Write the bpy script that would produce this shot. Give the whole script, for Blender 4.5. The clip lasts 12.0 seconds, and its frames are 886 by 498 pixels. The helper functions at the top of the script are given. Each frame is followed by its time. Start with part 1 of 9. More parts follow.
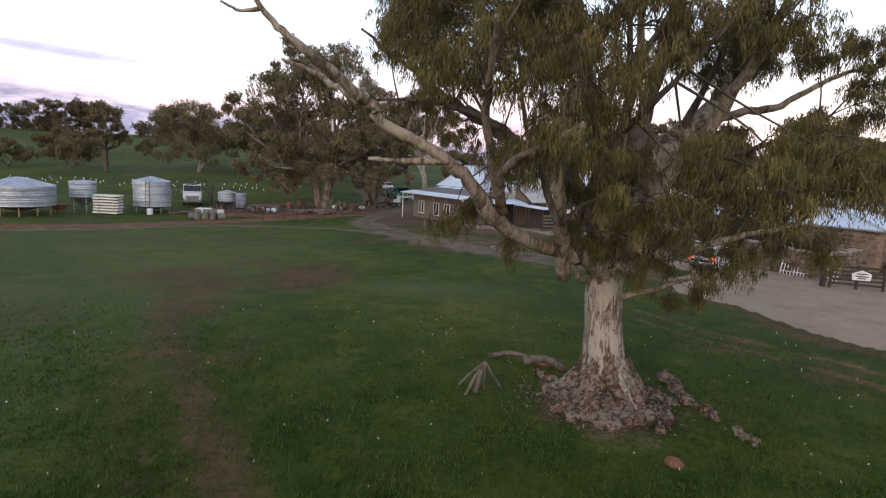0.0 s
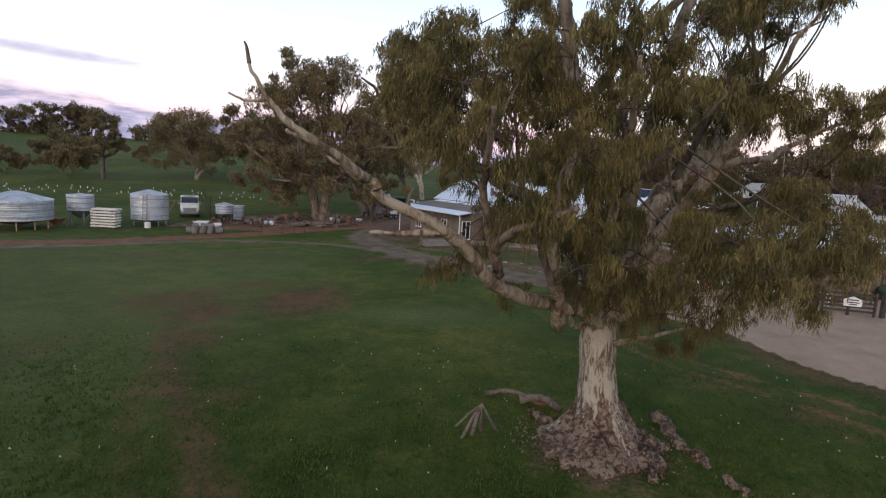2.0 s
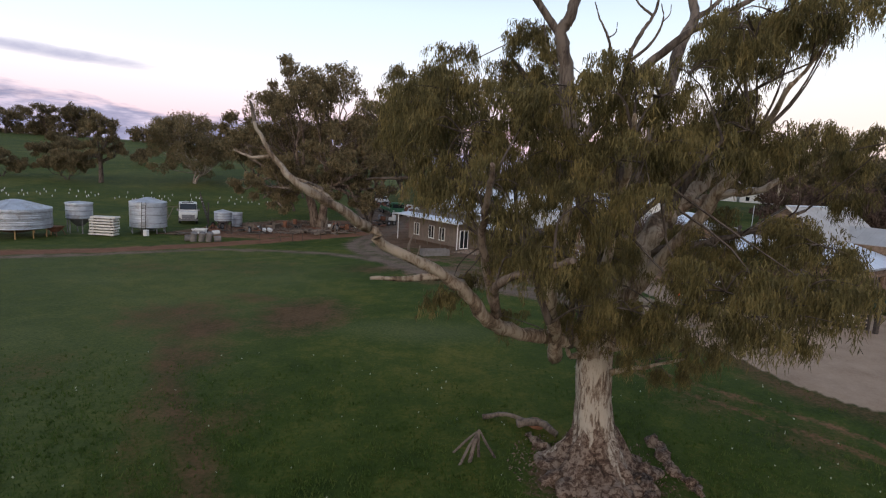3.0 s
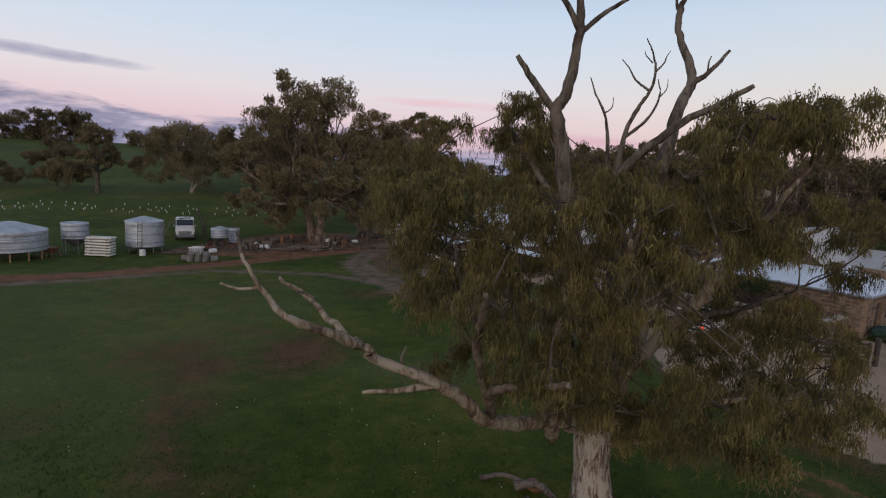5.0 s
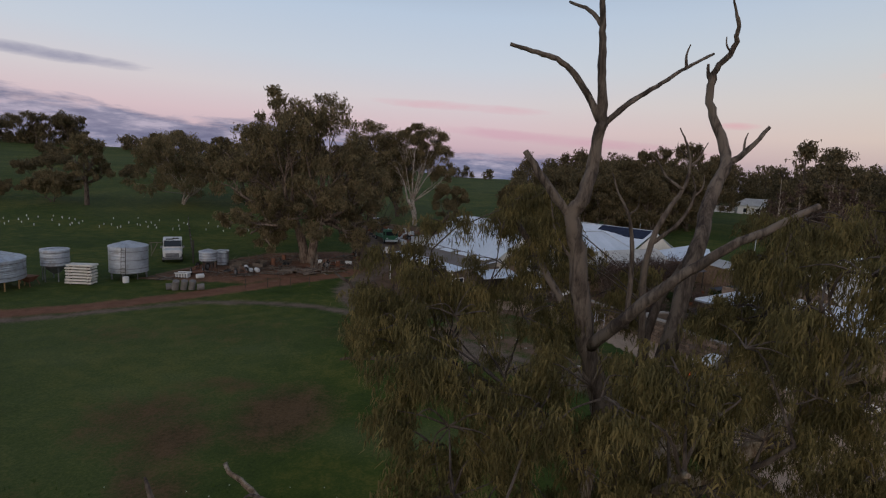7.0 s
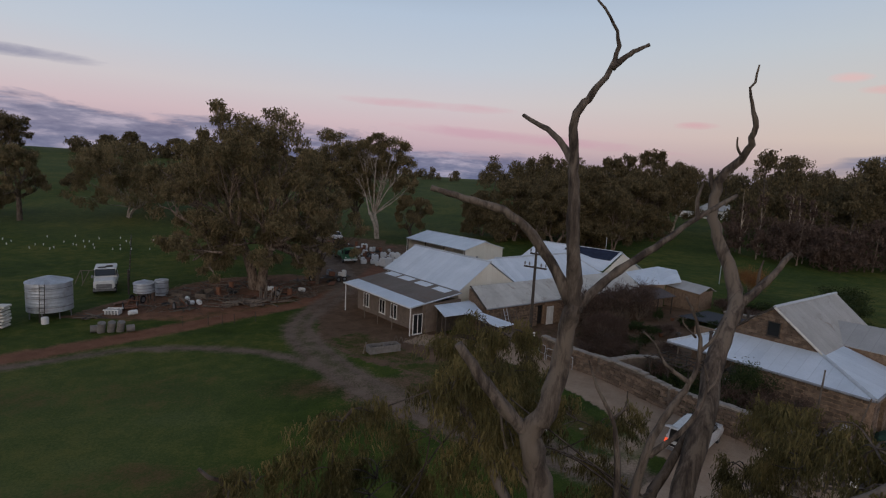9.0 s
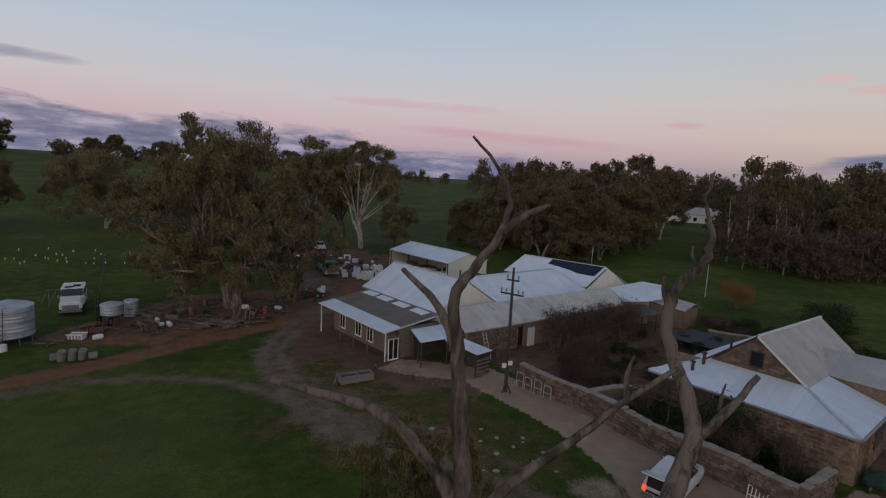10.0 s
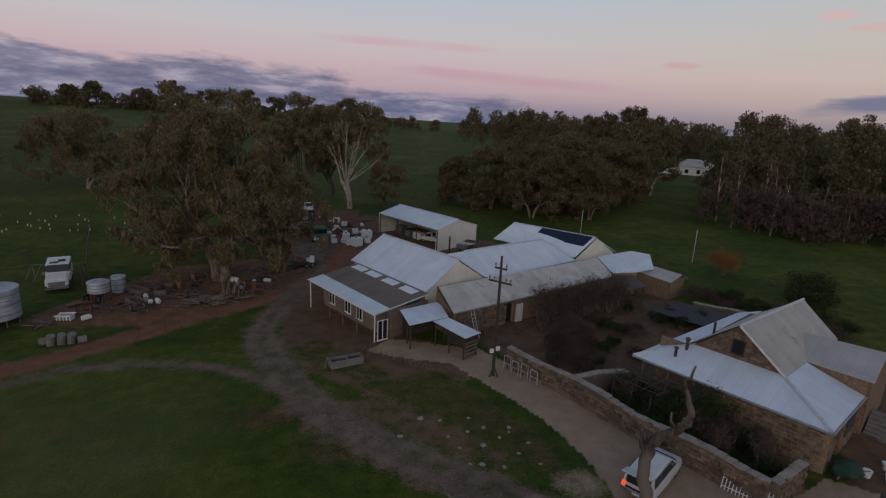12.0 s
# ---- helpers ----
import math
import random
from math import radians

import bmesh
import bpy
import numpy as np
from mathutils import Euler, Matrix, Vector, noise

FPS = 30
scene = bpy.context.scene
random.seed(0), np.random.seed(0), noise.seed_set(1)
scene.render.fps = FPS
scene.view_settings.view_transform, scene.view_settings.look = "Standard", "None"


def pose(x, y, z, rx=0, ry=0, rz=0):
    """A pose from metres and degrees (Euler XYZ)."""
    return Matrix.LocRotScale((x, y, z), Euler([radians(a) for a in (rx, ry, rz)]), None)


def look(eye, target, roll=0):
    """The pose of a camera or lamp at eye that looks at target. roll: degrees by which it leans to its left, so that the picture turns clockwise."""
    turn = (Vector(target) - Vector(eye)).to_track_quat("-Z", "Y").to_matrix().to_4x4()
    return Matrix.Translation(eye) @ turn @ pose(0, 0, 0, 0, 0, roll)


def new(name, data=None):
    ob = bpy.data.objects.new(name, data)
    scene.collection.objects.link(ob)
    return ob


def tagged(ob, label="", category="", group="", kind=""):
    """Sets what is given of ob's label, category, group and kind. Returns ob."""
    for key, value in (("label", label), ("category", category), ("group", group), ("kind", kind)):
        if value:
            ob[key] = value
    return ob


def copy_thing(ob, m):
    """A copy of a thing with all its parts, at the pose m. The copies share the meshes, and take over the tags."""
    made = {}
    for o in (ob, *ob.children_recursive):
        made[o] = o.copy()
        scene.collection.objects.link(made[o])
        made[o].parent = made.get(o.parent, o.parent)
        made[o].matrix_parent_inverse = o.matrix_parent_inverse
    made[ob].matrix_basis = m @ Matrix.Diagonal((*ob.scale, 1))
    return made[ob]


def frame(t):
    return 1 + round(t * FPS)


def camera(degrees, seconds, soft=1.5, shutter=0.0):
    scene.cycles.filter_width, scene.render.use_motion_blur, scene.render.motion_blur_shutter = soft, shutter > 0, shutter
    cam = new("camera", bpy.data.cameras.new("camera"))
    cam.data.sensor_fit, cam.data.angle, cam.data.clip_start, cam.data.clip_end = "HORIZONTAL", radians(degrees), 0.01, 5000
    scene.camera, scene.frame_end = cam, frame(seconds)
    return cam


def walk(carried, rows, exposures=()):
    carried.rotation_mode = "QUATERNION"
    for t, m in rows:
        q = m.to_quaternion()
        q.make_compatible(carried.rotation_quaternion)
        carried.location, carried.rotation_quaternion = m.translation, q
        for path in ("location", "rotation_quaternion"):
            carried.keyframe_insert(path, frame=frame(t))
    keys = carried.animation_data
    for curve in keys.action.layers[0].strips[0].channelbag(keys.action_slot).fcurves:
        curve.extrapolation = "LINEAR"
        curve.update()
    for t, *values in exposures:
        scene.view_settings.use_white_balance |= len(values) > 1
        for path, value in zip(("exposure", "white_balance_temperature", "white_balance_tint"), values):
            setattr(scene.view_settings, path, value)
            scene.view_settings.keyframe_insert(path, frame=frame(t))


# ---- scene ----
cam = camera(79.9, 12.0, soft=1.2)
PATH = [
    (0, (0.174, 4.026, 5.414), (0.087, 6.0, 5.11), 2.8),
    (0.5, (0.126, 3.949, 5.707), (0.042, 5.925, 5.408), 3.0),
    (1, (0.121, 3.938, 5.982), (0.04, 5.914, 5.688), 3.0),
    (1.5, (0.07, 3.866, 6.248), (-0.006, 5.844, 5.959), 3.2),
    (2, (0.085, 3.918, 6.618), (0.01, 5.896, 6.328), 3.1),
    (2.5, (0.069, 3.895, 7.022), (-0.002, 5.872, 6.732), 3.1),
    (3, (0.019, 3.817, 7.434), (-0.048, 5.796, 7.149), 3.3),
    (5, (-0.008, 4.286, 9.383), (-0.07, 6.264, 9.096), 3.0),
    (5.5, (-0.061, 4.581, 9.906), (-0.119, 6.56, 9.623), 3.0),
    (6, (-0.096, 5.185, 10.538), (-0.152, 7.164, 10.256), 3.1),
    (6.5, (-0.137, 5.882, 11.112), (-0.191, 7.861, 10.831), 3.1),
    (8.3, (-0.081, 9.56, 13.342), (-0.079, 11.54, 13.055), 3.1),
    (8.5, (0.01, 9.932, 13.605), (0.041, 11.911, 13.321), 3.0),
    (9, (0.623, 10.919, 14.395), (0.691, 12.898, 14.113), 3.0),
    (9.5, (1.32, 11.82, 15.229), (1.405, 13.798, 14.948), 2.9),
    (10, (1.949, 12.683, 16.17), (2.048, 14.661, 15.89), 2.9),
    (10.5, (2.226, 13.178, 16.928), (2.342, 15.155, 16.654), 2.9),
    (11, (2.223, 13.38, 17.764), (2.344, 15.356, 17.486), 2.9),
    (11.5, (2.075, 13.488, 18.609), (2.211, 15.453, 18.265), 2.8),
    (12, (2.088, 13.602, 19.308), (2.228, 15.537, 18.824), 2.9),
]
walk(cam, [(t, look(eye, target, roll)) for t, eye, target, roll in PATH],
     [(0.0, 0.92), (2.5, 0.72), (5.5, 0.0), (8.5, -0.22), (10.0, -0.33), (12.0, -0.42)])

# ---- world and light: clear dusk, the sun just gone down behind the viewer ----
def lin(r, g, b):
    """Linear colour from 8-bit sRGB."""
    return tuple((c / 255 / 12.92 if c <= 10 else ((c / 255 + 0.055) / 1.055) ** 2.4) for c in (r, g, b)) + (1.0,)


def link(nt, a, b):
    nt.links.new(a, b)


def node(nt, kind, **inputs):
    n = nt.nodes.new(kind)
    for k, v in inputs.items():
        n.inputs[k.replace("_", " ")].default_value = v
    return n


def math_node(nt, op, a, b=None, clamp=False):
    n = nt.nodes.new("ShaderNodeMath")
    n.operation, n.use_clamp = op, clamp
    for i, v in enumerate((a, b)):
        if v is None:
            continue
        if isinstance(v, (int, float)):
            n.inputs[i].default_value = v
        else:
            link(nt, v, n.inputs[i])
    return n.outputs[0]


def ramp(nt, fac, stops, mode="LINEAR"):
    n = nt.nodes.new("ShaderNodeValToRGB")
    n.color_ramp.interpolation = mode
    els = n.color_ramp.elements
    while len(els) < len(stops):
        els.new(0.5)
    for e, (p, c) in zip(els, stops):
        e.position, e.color = p, c if len(c) == 4 else (*c, 1)
    link(nt, fac, n.inputs[0])
    return n.outputs[0]


def mix(nt, fac, a, b, blend="MIX"):
    n = nt.nodes.new("ShaderNodeMix")
    n.data_type, n.blend_type = "RGBA", blend
    for sock, v in ((n.inputs["Factor"], fac), (n.inputs[6], a), (n.inputs[7], b)):
        if isinstance(v, (int, float)):
            sock.default_value = v
        elif isinstance(v, tuple):
            sock.default_value = v if len(v) == 4 else (*v, 1)
        else:
            link(nt, v, sock)
    return n.outputs[2]


def build_world():
    w = bpy.data.worlds.new("dusk_sky")
    scene.world = w
    w.use_nodes = True
    nt = w.node_tree
    nt.nodes.clear()
    co = nt.nodes.new("ShaderNodeTexCoord").outputs["Generated"]
    sep = nt.nodes.new("ShaderNodeSeparateXYZ")
    link(nt, co, sep.inputs[0])
    x, y, z = sep.outputs
    up = math_node(nt, "MAXIMUM", z, 0.0)
    # pale blue overhead, a pink band over a grey-blue one at the horizon
    sky = ramp(nt, up, [(0.0, lin(132, 132, 160)), (0.022, lin(172, 156, 178)), (0.050, lin(212, 184, 194)), (0.085, lin(224, 200, 206)), (0.13, lin(222, 214, 218)),
                        (0.19, lin(208, 216, 228)), (0.27, lin(194, 210, 230)), (0.36, lin(164, 182, 206)), (0.55, lin(132, 146, 172)), (1.0, lin(112, 126, 152))])
    # warm afterglow in the west, behind the viewer
    west = math_node(nt, "MULTIPLY", math_node(nt, "SUBTRACT", math_node(nt, "MULTIPLY", y, -1.0), 0.1), 1.1, clamp=True)
    low = ramp(nt, up, [(0.0, (1, 1, 1)), (0.5, (0, 0, 0))])
    glow = mix(nt, 1.0, (0.75, 0.50, 0.34), low, "MULTIPLY")
    sky = mix(nt, west, sky, mix(nt, 1.0, sky, glow, "ADD"))
    az = math_node(nt, "ARCTAN2", x, y)
    # cream rather than pink towards the east
    east = math_node(nt, "MULTIPLY", math_node(nt, "SUBTRACT", az, 0.05), 1.6, clamp=True)
    cream = ramp(nt, up, [(0.0, lin(150, 142, 156)), (0.04, lin(206, 184, 182)), (0.08, lin(224, 206, 196)), (0.14, lin(220, 213, 208)), (0.22, lin(206, 214, 222)), (0.3, lin(190, 206, 226)), (0.36, lin(164, 182, 206)), (0.55, lin(132, 146, 172)), (1.0, lin(112, 126, 152))])
    ahead = math_node(nt, "MULTIPLY", math_node(nt, "ADD", y, 0.1), 3.0, clamp=True)
    sky = mix(nt, math_node(nt, "MULTIPLY", east, ahead), sky, cream)
    # a bank of grey cloud low in the north-east, thinning towards the east
    m = nt.nodes.new("ShaderNodeMapping")
    m.inputs["Scale"].default_value = (2.3, 2.3, 11.0)
    link(nt, co, m.inputs[0])
    n1 = node(nt, "ShaderNodeTexNoise", Scale=2.3, Detail=7.0, Roughness=0.62, Distortion=0.35)
    link(nt, m.outputs[0], n1.inputs["Vector"])
    top = math_node(nt, "MINIMUM", 0.094, math_node(nt, "SUBTRACT", 0.054, math_node(nt, "MULTIPLY", az, 0.112)))
    inside_bank = math_node(nt, "MULTIPLY", math_node(nt, "SUBTRACT", top, z), 26.0)
    dens = math_node(nt, "ADD", inside_bank, math_node(nt, "MULTIPLY", math_node(nt, "SUBTRACT", n1.outputs["Fac"], 0.5), 4.2))
    fade = ramp(nt, math_node(nt, "ADD", math_node(nt, "MULTIPLY", az, 0.6), 0.6), [(0.66, (1, 1, 1)), (0.84, (0.5, 0.5, 0.5)), (1.0, (0.2, 0.2, 0.2))])
    cover = math_node(nt, "MULTIPLY", ramp(nt, dens, [(0.1, (0, 0, 0)), (0.75, (1, 1, 1))]), fade)
    n2 = node(nt, "ShaderNodeTexNoise", Scale=6.0, Detail=5.0, Roughness=0.6)
    link(nt, m.outputs[0], n2.inputs["Vector"])
    grey = ramp(nt, n2.outputs["Fac"], [(0.36, lin(100, 108, 140)), (0.50, lin(130, 134, 162)), (0.66, lin(186, 178, 198))])
    sky = mix(nt, math_node(nt, "MULTIPLY", cover, 0.85), sky, grey)

    def puff(sky, a0, z0, wa, wz, slope, colour, amount):
        da = math_node(nt, "SUBTRACT", az, a0)
        dz = math_node(nt, "SUBTRACT", math_node(nt, "SUBTRACT", z, z0), math_node(nt, "MULTIPLY", da, slope))
        u = math_node(nt, "POWER", math_node(nt, "ABSOLUTE", math_node(nt, "MULTIPLY", da, 1 / wa)), 2.0)
        w = math_node(nt, "POWER", math_node(nt, "ABSOLUTE", math_node(nt, "MULTIPLY", dz, 1 / wz)), 2.0)
        d = math_node(nt, "ADD", math_node(nt, "SUBTRACT", 1.0, math_node(nt, "ADD", u, w)), math_node(nt, "MULTIPLY", math_node(nt, "SUBTRACT", n1.outputs["Fac"], 0.5), 2.6))
        k = math_node(nt, "MULTIPLY", ramp(nt, d, [(0.1, (0, 0, 0)), (0.9, (1, 1, 1))]), amount)
        return mix(nt, k, sky, colour)
    sky = puff(sky, -0.66, 0.142, 0.17, 0.011, -0.03, lin(158, 158, 180), 0.85)
    sky = puff(sky, -0.02, 0.122, 0.17, 0.010, -0.03, lin(226, 178, 190), 0.5)
    sky = puff(sky, 0.17, 0.070, 0.26, 0.014, -0.06, lin(214, 164, 184), 0.5)
    sky = puff(sky, 0.66, 0.168, 0.035, 0.010, 0.0, lin(240, 202, 200), 0.8)
    sky = puff(sky, 0.72, 0.150, 0.06, 0.008, -0.02, lin(240, 192, 190), 0.6)
    sky = puff(sky, 0.461, 0.100, 0.045, 0.008, 0.0, lin(228, 172, 182), 0.6)
    sky = puff(sky, 0.76, 0.048, 0.17, 0.017, 0.10, lin(122, 130, 160), 0.9)
    bg = node(nt, "ShaderNodeBackground", Strength=1.0)
    link(nt, sky, bg.inputs["Color"])
    out = nt.nodes.new("ShaderNodeOutputWorld")
    link(nt, bg.outputs[0], out.inputs["Surface"])


build_world()
sun = new("sun", bpy.data.lights.new("sun", "SUN"))
sun.data.energy, sun.data.angle, sun.data.color = 0.6, radians(35), (1.0, 0.86, 0.72)
sun.matrix_world = look((0, 0, 0), (0.35, 1.0, -0.38))


# ---- materials ----
def principled(name, rough=0.8, metal=0.0, spec=0.5):
    m = bpy.data.materials.new(name)
    m.use_nodes = True
    nt = m.node_tree
    b = nt.nodes["Principled BSDF"]
    b.inputs["Roughness"].default_value, b.inputs["Metallic"].default_value = rough, metal
    b.inputs["Specular IOR Level"].default_value = spec
    return m, nt, b


def position(nt, scale=(1, 1, 1), kind="world"):
    if kind == "world":
        src = nt.nodes.new("ShaderNodeNewGeometry").outputs["Position"]
    else:
        src = nt.nodes.new("ShaderNodeTexCoord").outputs["Object"]
    m = nt.nodes.new("ShaderNodeMapping")
    m.inputs["Scale"].default_value = scale
    link(nt, src, m.inputs[0])
    return m.outputs[0]


def noise_fac(nt, vec, scale, detail=4.0, rough=0.6, dist=0.0):
    n = node(nt, "ShaderNodeTexNoise", Scale=scale, Detail=detail, Roughness=rough, Distortion=dist)
    link(nt, vec, n.inputs["Vector"])
    return n.outputs["Fac"]


def bump(nt, bsdf, height, strength, distance):
    n = node(nt, "ShaderNodeBump", Strength=strength, Distance=distance)
    link(nt, height, n.inputs["Height"])
    link(nt, n.outputs[0], bsdf.inputs["Normal"])


def surface(name, dark, light, scale=2.0, rough=0.8, metal=0.0, grain=30.0, relief=0.3, depth=0.01, stain=None, stain_scale=0.6, island=0.0, spec=0.4,
            stretch=(1, 1, 1), kind="world"):
    """Two-scale surface: broad mottling between two colours, fine grain, optional stains."""
    m, nt, b = principled(name, rough, metal, spec)
    v = position(nt, stretch, kind)
    broad, fine = noise_fac(nt, v, scale), noise_fac(nt, v, grain, 5.0, 0.65)
    f = math_node(nt, "ADD", math_node(nt, "MULTIPLY", broad, 0.6), math_node(nt, "MULTIPLY", fine, 0.4))
    c = ramp(nt, f, [(0.36, (*dark, 1)), (0.64, (*light, 1))])
    if stain:
        s = ramp(nt, noise_fac(nt, v, stain_scale, 6.0, 0.65, 0.5), [(0.52, (0, 0, 0)), (0.66, (1, 1, 1))])
        c = mix(nt, math_node(nt, "MULTIPLY", s, 0.75), c, stain)
    if island:
        g = nt.nodes.new("ShaderNodeNewGeometry").outputs["Random Per Island"]
        o = nt.nodes.new("ShaderNodeObjectInfo").outputs["Random"]
        r = math_node(nt, "FRACT", math_node(nt, "ADD", g, o))
        c = mix(nt, 1.0, c, ramp(nt, r, [(0, (1 - island,) * 3), (1, (1 + island,) * 3)]), "MULTIPLY")
    link(nt, c, b.inputs["Base Color"])
    link(nt, math_node(nt, "ADD", math_node(nt, "MULTIPLY", fine, 0.3), rough - 0.15, clamp=True), b.inputs["Roughness"])
    if relief:
        bump(nt, b, f, relief, depth)
    return m


def corrugated(name, dark, light, along, pitch=0.09, rough=0.45, metal=0.35, rust=None, rust_amount=0.5):
    """Corrugated iron sheet: ribs that run down the slope, sheet joints across, stains."""
    m, nt, b = principled(name, rough, metal, 0.5)
    src = nt.nodes.new("ShaderNodeNewGeometry").outputs["Position"]
    dot = nt.nodes.new("ShaderNodeVectorMath")
    dot.operation = "DOT_PRODUCT"
    link(nt, src, dot.inputs[0])
    dot.inputs[1].default_value = along
    d = dot.outputs["Value"]
    wave = math_node(nt, "SINE", math_node(nt, "MULTIPLY", d, 2 * math.pi / pitch))
    sheet = math_node(nt, "FRACT", math_node(nt, "MULTIPLY", d, 1 / 0.76))
    wn = nt.nodes.new("ShaderNodeTexWhiteNoise")
    wn.noise_dimensions = "1D"
    link(nt, math_node(nt, "FLOOR", math_node(nt, "MULTIPLY", d, 1 / 0.76)), wn.inputs["W"])
    v = position(nt)
    broad, fine = noise_fac(nt, v, 0.5, 5.0), noise_fac(nt, v, 9.0, 5.0, 0.7)
    f = math_node(nt, "ADD", math_node(nt, "MULTIPLY", broad, 0.55), math_node(nt, "MULTIPLY", fine, 0.35))
    f = math_node(nt, "ADD", f, math_node(nt, "MULTIPLY", wn.outputs["Value"], 0.10))
    c = ramp(nt, f, [(0.35, (*dark, 1)), (0.65, (*light, 1))])
    if rust:
        s = ramp(nt, noise_fac(nt, v, 0.9, 7.0, 0.7, 0.8), [(0.62 - 0.2 * rust_amount, (0, 0, 0)), (0.72, (1, 1, 1))])
        c = mix(nt, math_node(nt, "MULTIPLY", s, 0.85), c, rust)
    seam = math_node(nt, "LESS_THAN", sheet, 0.05)
    c = mix(nt, math_node(nt, "MULTIPLY", seam, 0.25), c, tuple(k * 0.55 for k in dark))
    link(nt, c, b.inputs["Base Color"])
    bump(nt, b, math_node(nt, "ADD", wave, math_node(nt, "MULTIPLY", fine, 0.5)), 0.28, 0.016)
    return m


def leaf_material(name, dark, light, tint, each=0.40, scale=0.9):
    m, nt, b = principled(name, 0.7, 0.0, 0.15)
    g = nt.nodes.new("ShaderNodeNewGeometry").outputs["Random Per Island"]
    v = position(nt)
    f = math_node(nt, "ADD", math_node(nt, "MULTIPLY", g, each), math_node(nt, "MULTIPLY", noise_fac(nt, v, scale, 3.0), 1.15 - each))
    c = ramp(nt, f, [(0.34, (*dark, 1)), (0.58, (*light, 1)), (0.76, (*tint, 1))])
    link(nt, c, b.inputs["Base Color"])
    tr = nt.nodes.new("ShaderNodeBsdfTranslucent")
    link(nt, c, tr.inputs["Color"])
    ms = nt.nodes.new("ShaderNodeMixShader")
    ms.inputs[0].default_value = 0.30
    link(nt, b.outputs[0], ms.inputs[1])
    link(nt, tr.outputs[0], ms.inputs[2])
    link(nt, ms.outputs[0], nt.nodes["Material Output"].inputs["Surface"])
    return m


def ground_material():
    m, nt, b = principled("grass_and_earth", 0.95, 0.0, 0.15)
    v = position(nt)
    a1 = nt.nodes.new("ShaderNodeAttribute")
    a1.attribute_name = "cover"
    s1 = nt.nodes.new("ShaderNodeSeparateColor")
    link(nt, a1.outputs["Color"], s1.inputs[0])
    a2 = nt.nodes.new("ShaderNodeAttribute")
    a2.attribute_name = "cover_b"
    s2 = nt.nodes.new("ShaderNodeSeparateColor")
    link(nt, a2.outputs["Color"], s2.inputs[0])
    big, mid, fine, tiny = noise_fac(nt, v, 0.07, 4.0), noise_fac(nt, v, 0.8, 5.0, 0.65), noise_fac(nt, v, 7.0, 6.0, 0.7), noise_fac(nt, v, 34.0, 4.0, 0.7)
    f = math_node(nt, "ADD", math_node(nt, "MULTIPLY", big, 0.35), math_node(nt, "ADD", math_node(nt, "MULTIPLY", mid, 0.35), math_node(nt, "MULTIPLY", fine, 0.3)))
    grass = ramp(nt, f, [(0.40, (0.025, 0.045, 0.006, 1)), (0.5, (0.050, 0.073, 0.010, 1)), (0.61, (0.120, 0.113, 0.022, 1))])
    grass = mix(nt, math_node(nt, "MULTIPLY", s2.outputs[0], 0.8), grass, ramp(nt, fine, [(0.35, (0.07, 0.09, 0.03)), (0.65, (0.14, 0.15, 0.055))]))

    def over(base, mask, lo, hi, soft):
        k = ramp(nt, math_node(nt, "ADD", mask, math_node(nt, "MULTIPLY", math_node(nt, "SUBTRACT", math_node(nt, "ADD", math_node(nt, "MULTIPLY", mid, 0.5), math_node(nt, "MULTIPLY", fine, 0.5)), 0.5), soft)),
                 [(0.35, (0, 0, 0)), (0.65, (1, 1, 1))])
        return mix(nt, k, base, ramp(nt, math_node(nt, "ADD", math_node(nt, "MULTIPLY", mid, 0.45), math_node(nt, "ADD", math_node(nt, "MULTIPLY", fine, 0.3), math_node(nt, "MULTIPLY", tiny, 0.25))), [(0.38, (*lo, 1)), (0.62, (*hi, 1))]))
    grass = mix(nt, ramp(nt, math_node(nt, "ADD", s2.outputs[2], math_node(nt, "MULTIPLY", math_node(nt, "SUBTRACT", math_node(nt, "ADD", math_node(nt, "MULTIPLY", mid, 0.55), math_node(nt, "MULTIPLY", fine, 0.45)), 0.5), 1.8)), [(0.24, (0, 0, 0)), (0.72, (0.92, 0.92, 0.92))]),
                grass, ramp(nt, math_node(nt, "ADD", math_node(nt, "MULTIPLY", fine, 0.6), math_node(nt, "MULTIPLY", mid, 0.4)), [(0.38, (0.056, 0.032, 0.013)), (0.62, (0.140, 0.080, 0.040))]))
    c = over(grass, s1.outputs[0], (0.088, 0.052, 0.030), (0.185, 0.118, 0.074), 2.2)
    c = over(c, s1.outputs[1], (0.135, 0.060, 0.034), (0.255, 0.122, 0.072), 1.0)
    c = over(c, s2.outputs[1], (0.108, 0.074, 0.052), (0.215, 0.157, 0.116), 1.1)
    c = over(c, s1.outputs[2], (0.280, 0.196, 0.132), (0.420, 0.308, 0.216), 0.8)
    link(nt, c, b.inputs["Base Color"])
    bump(nt, b, math_node(nt, "ADD", math_node(nt, "MULTIPLY", fine, 0.7), math_node(nt, "MULTIPLY", tiny, 0.4)), 0.7, 0.06)
    return m


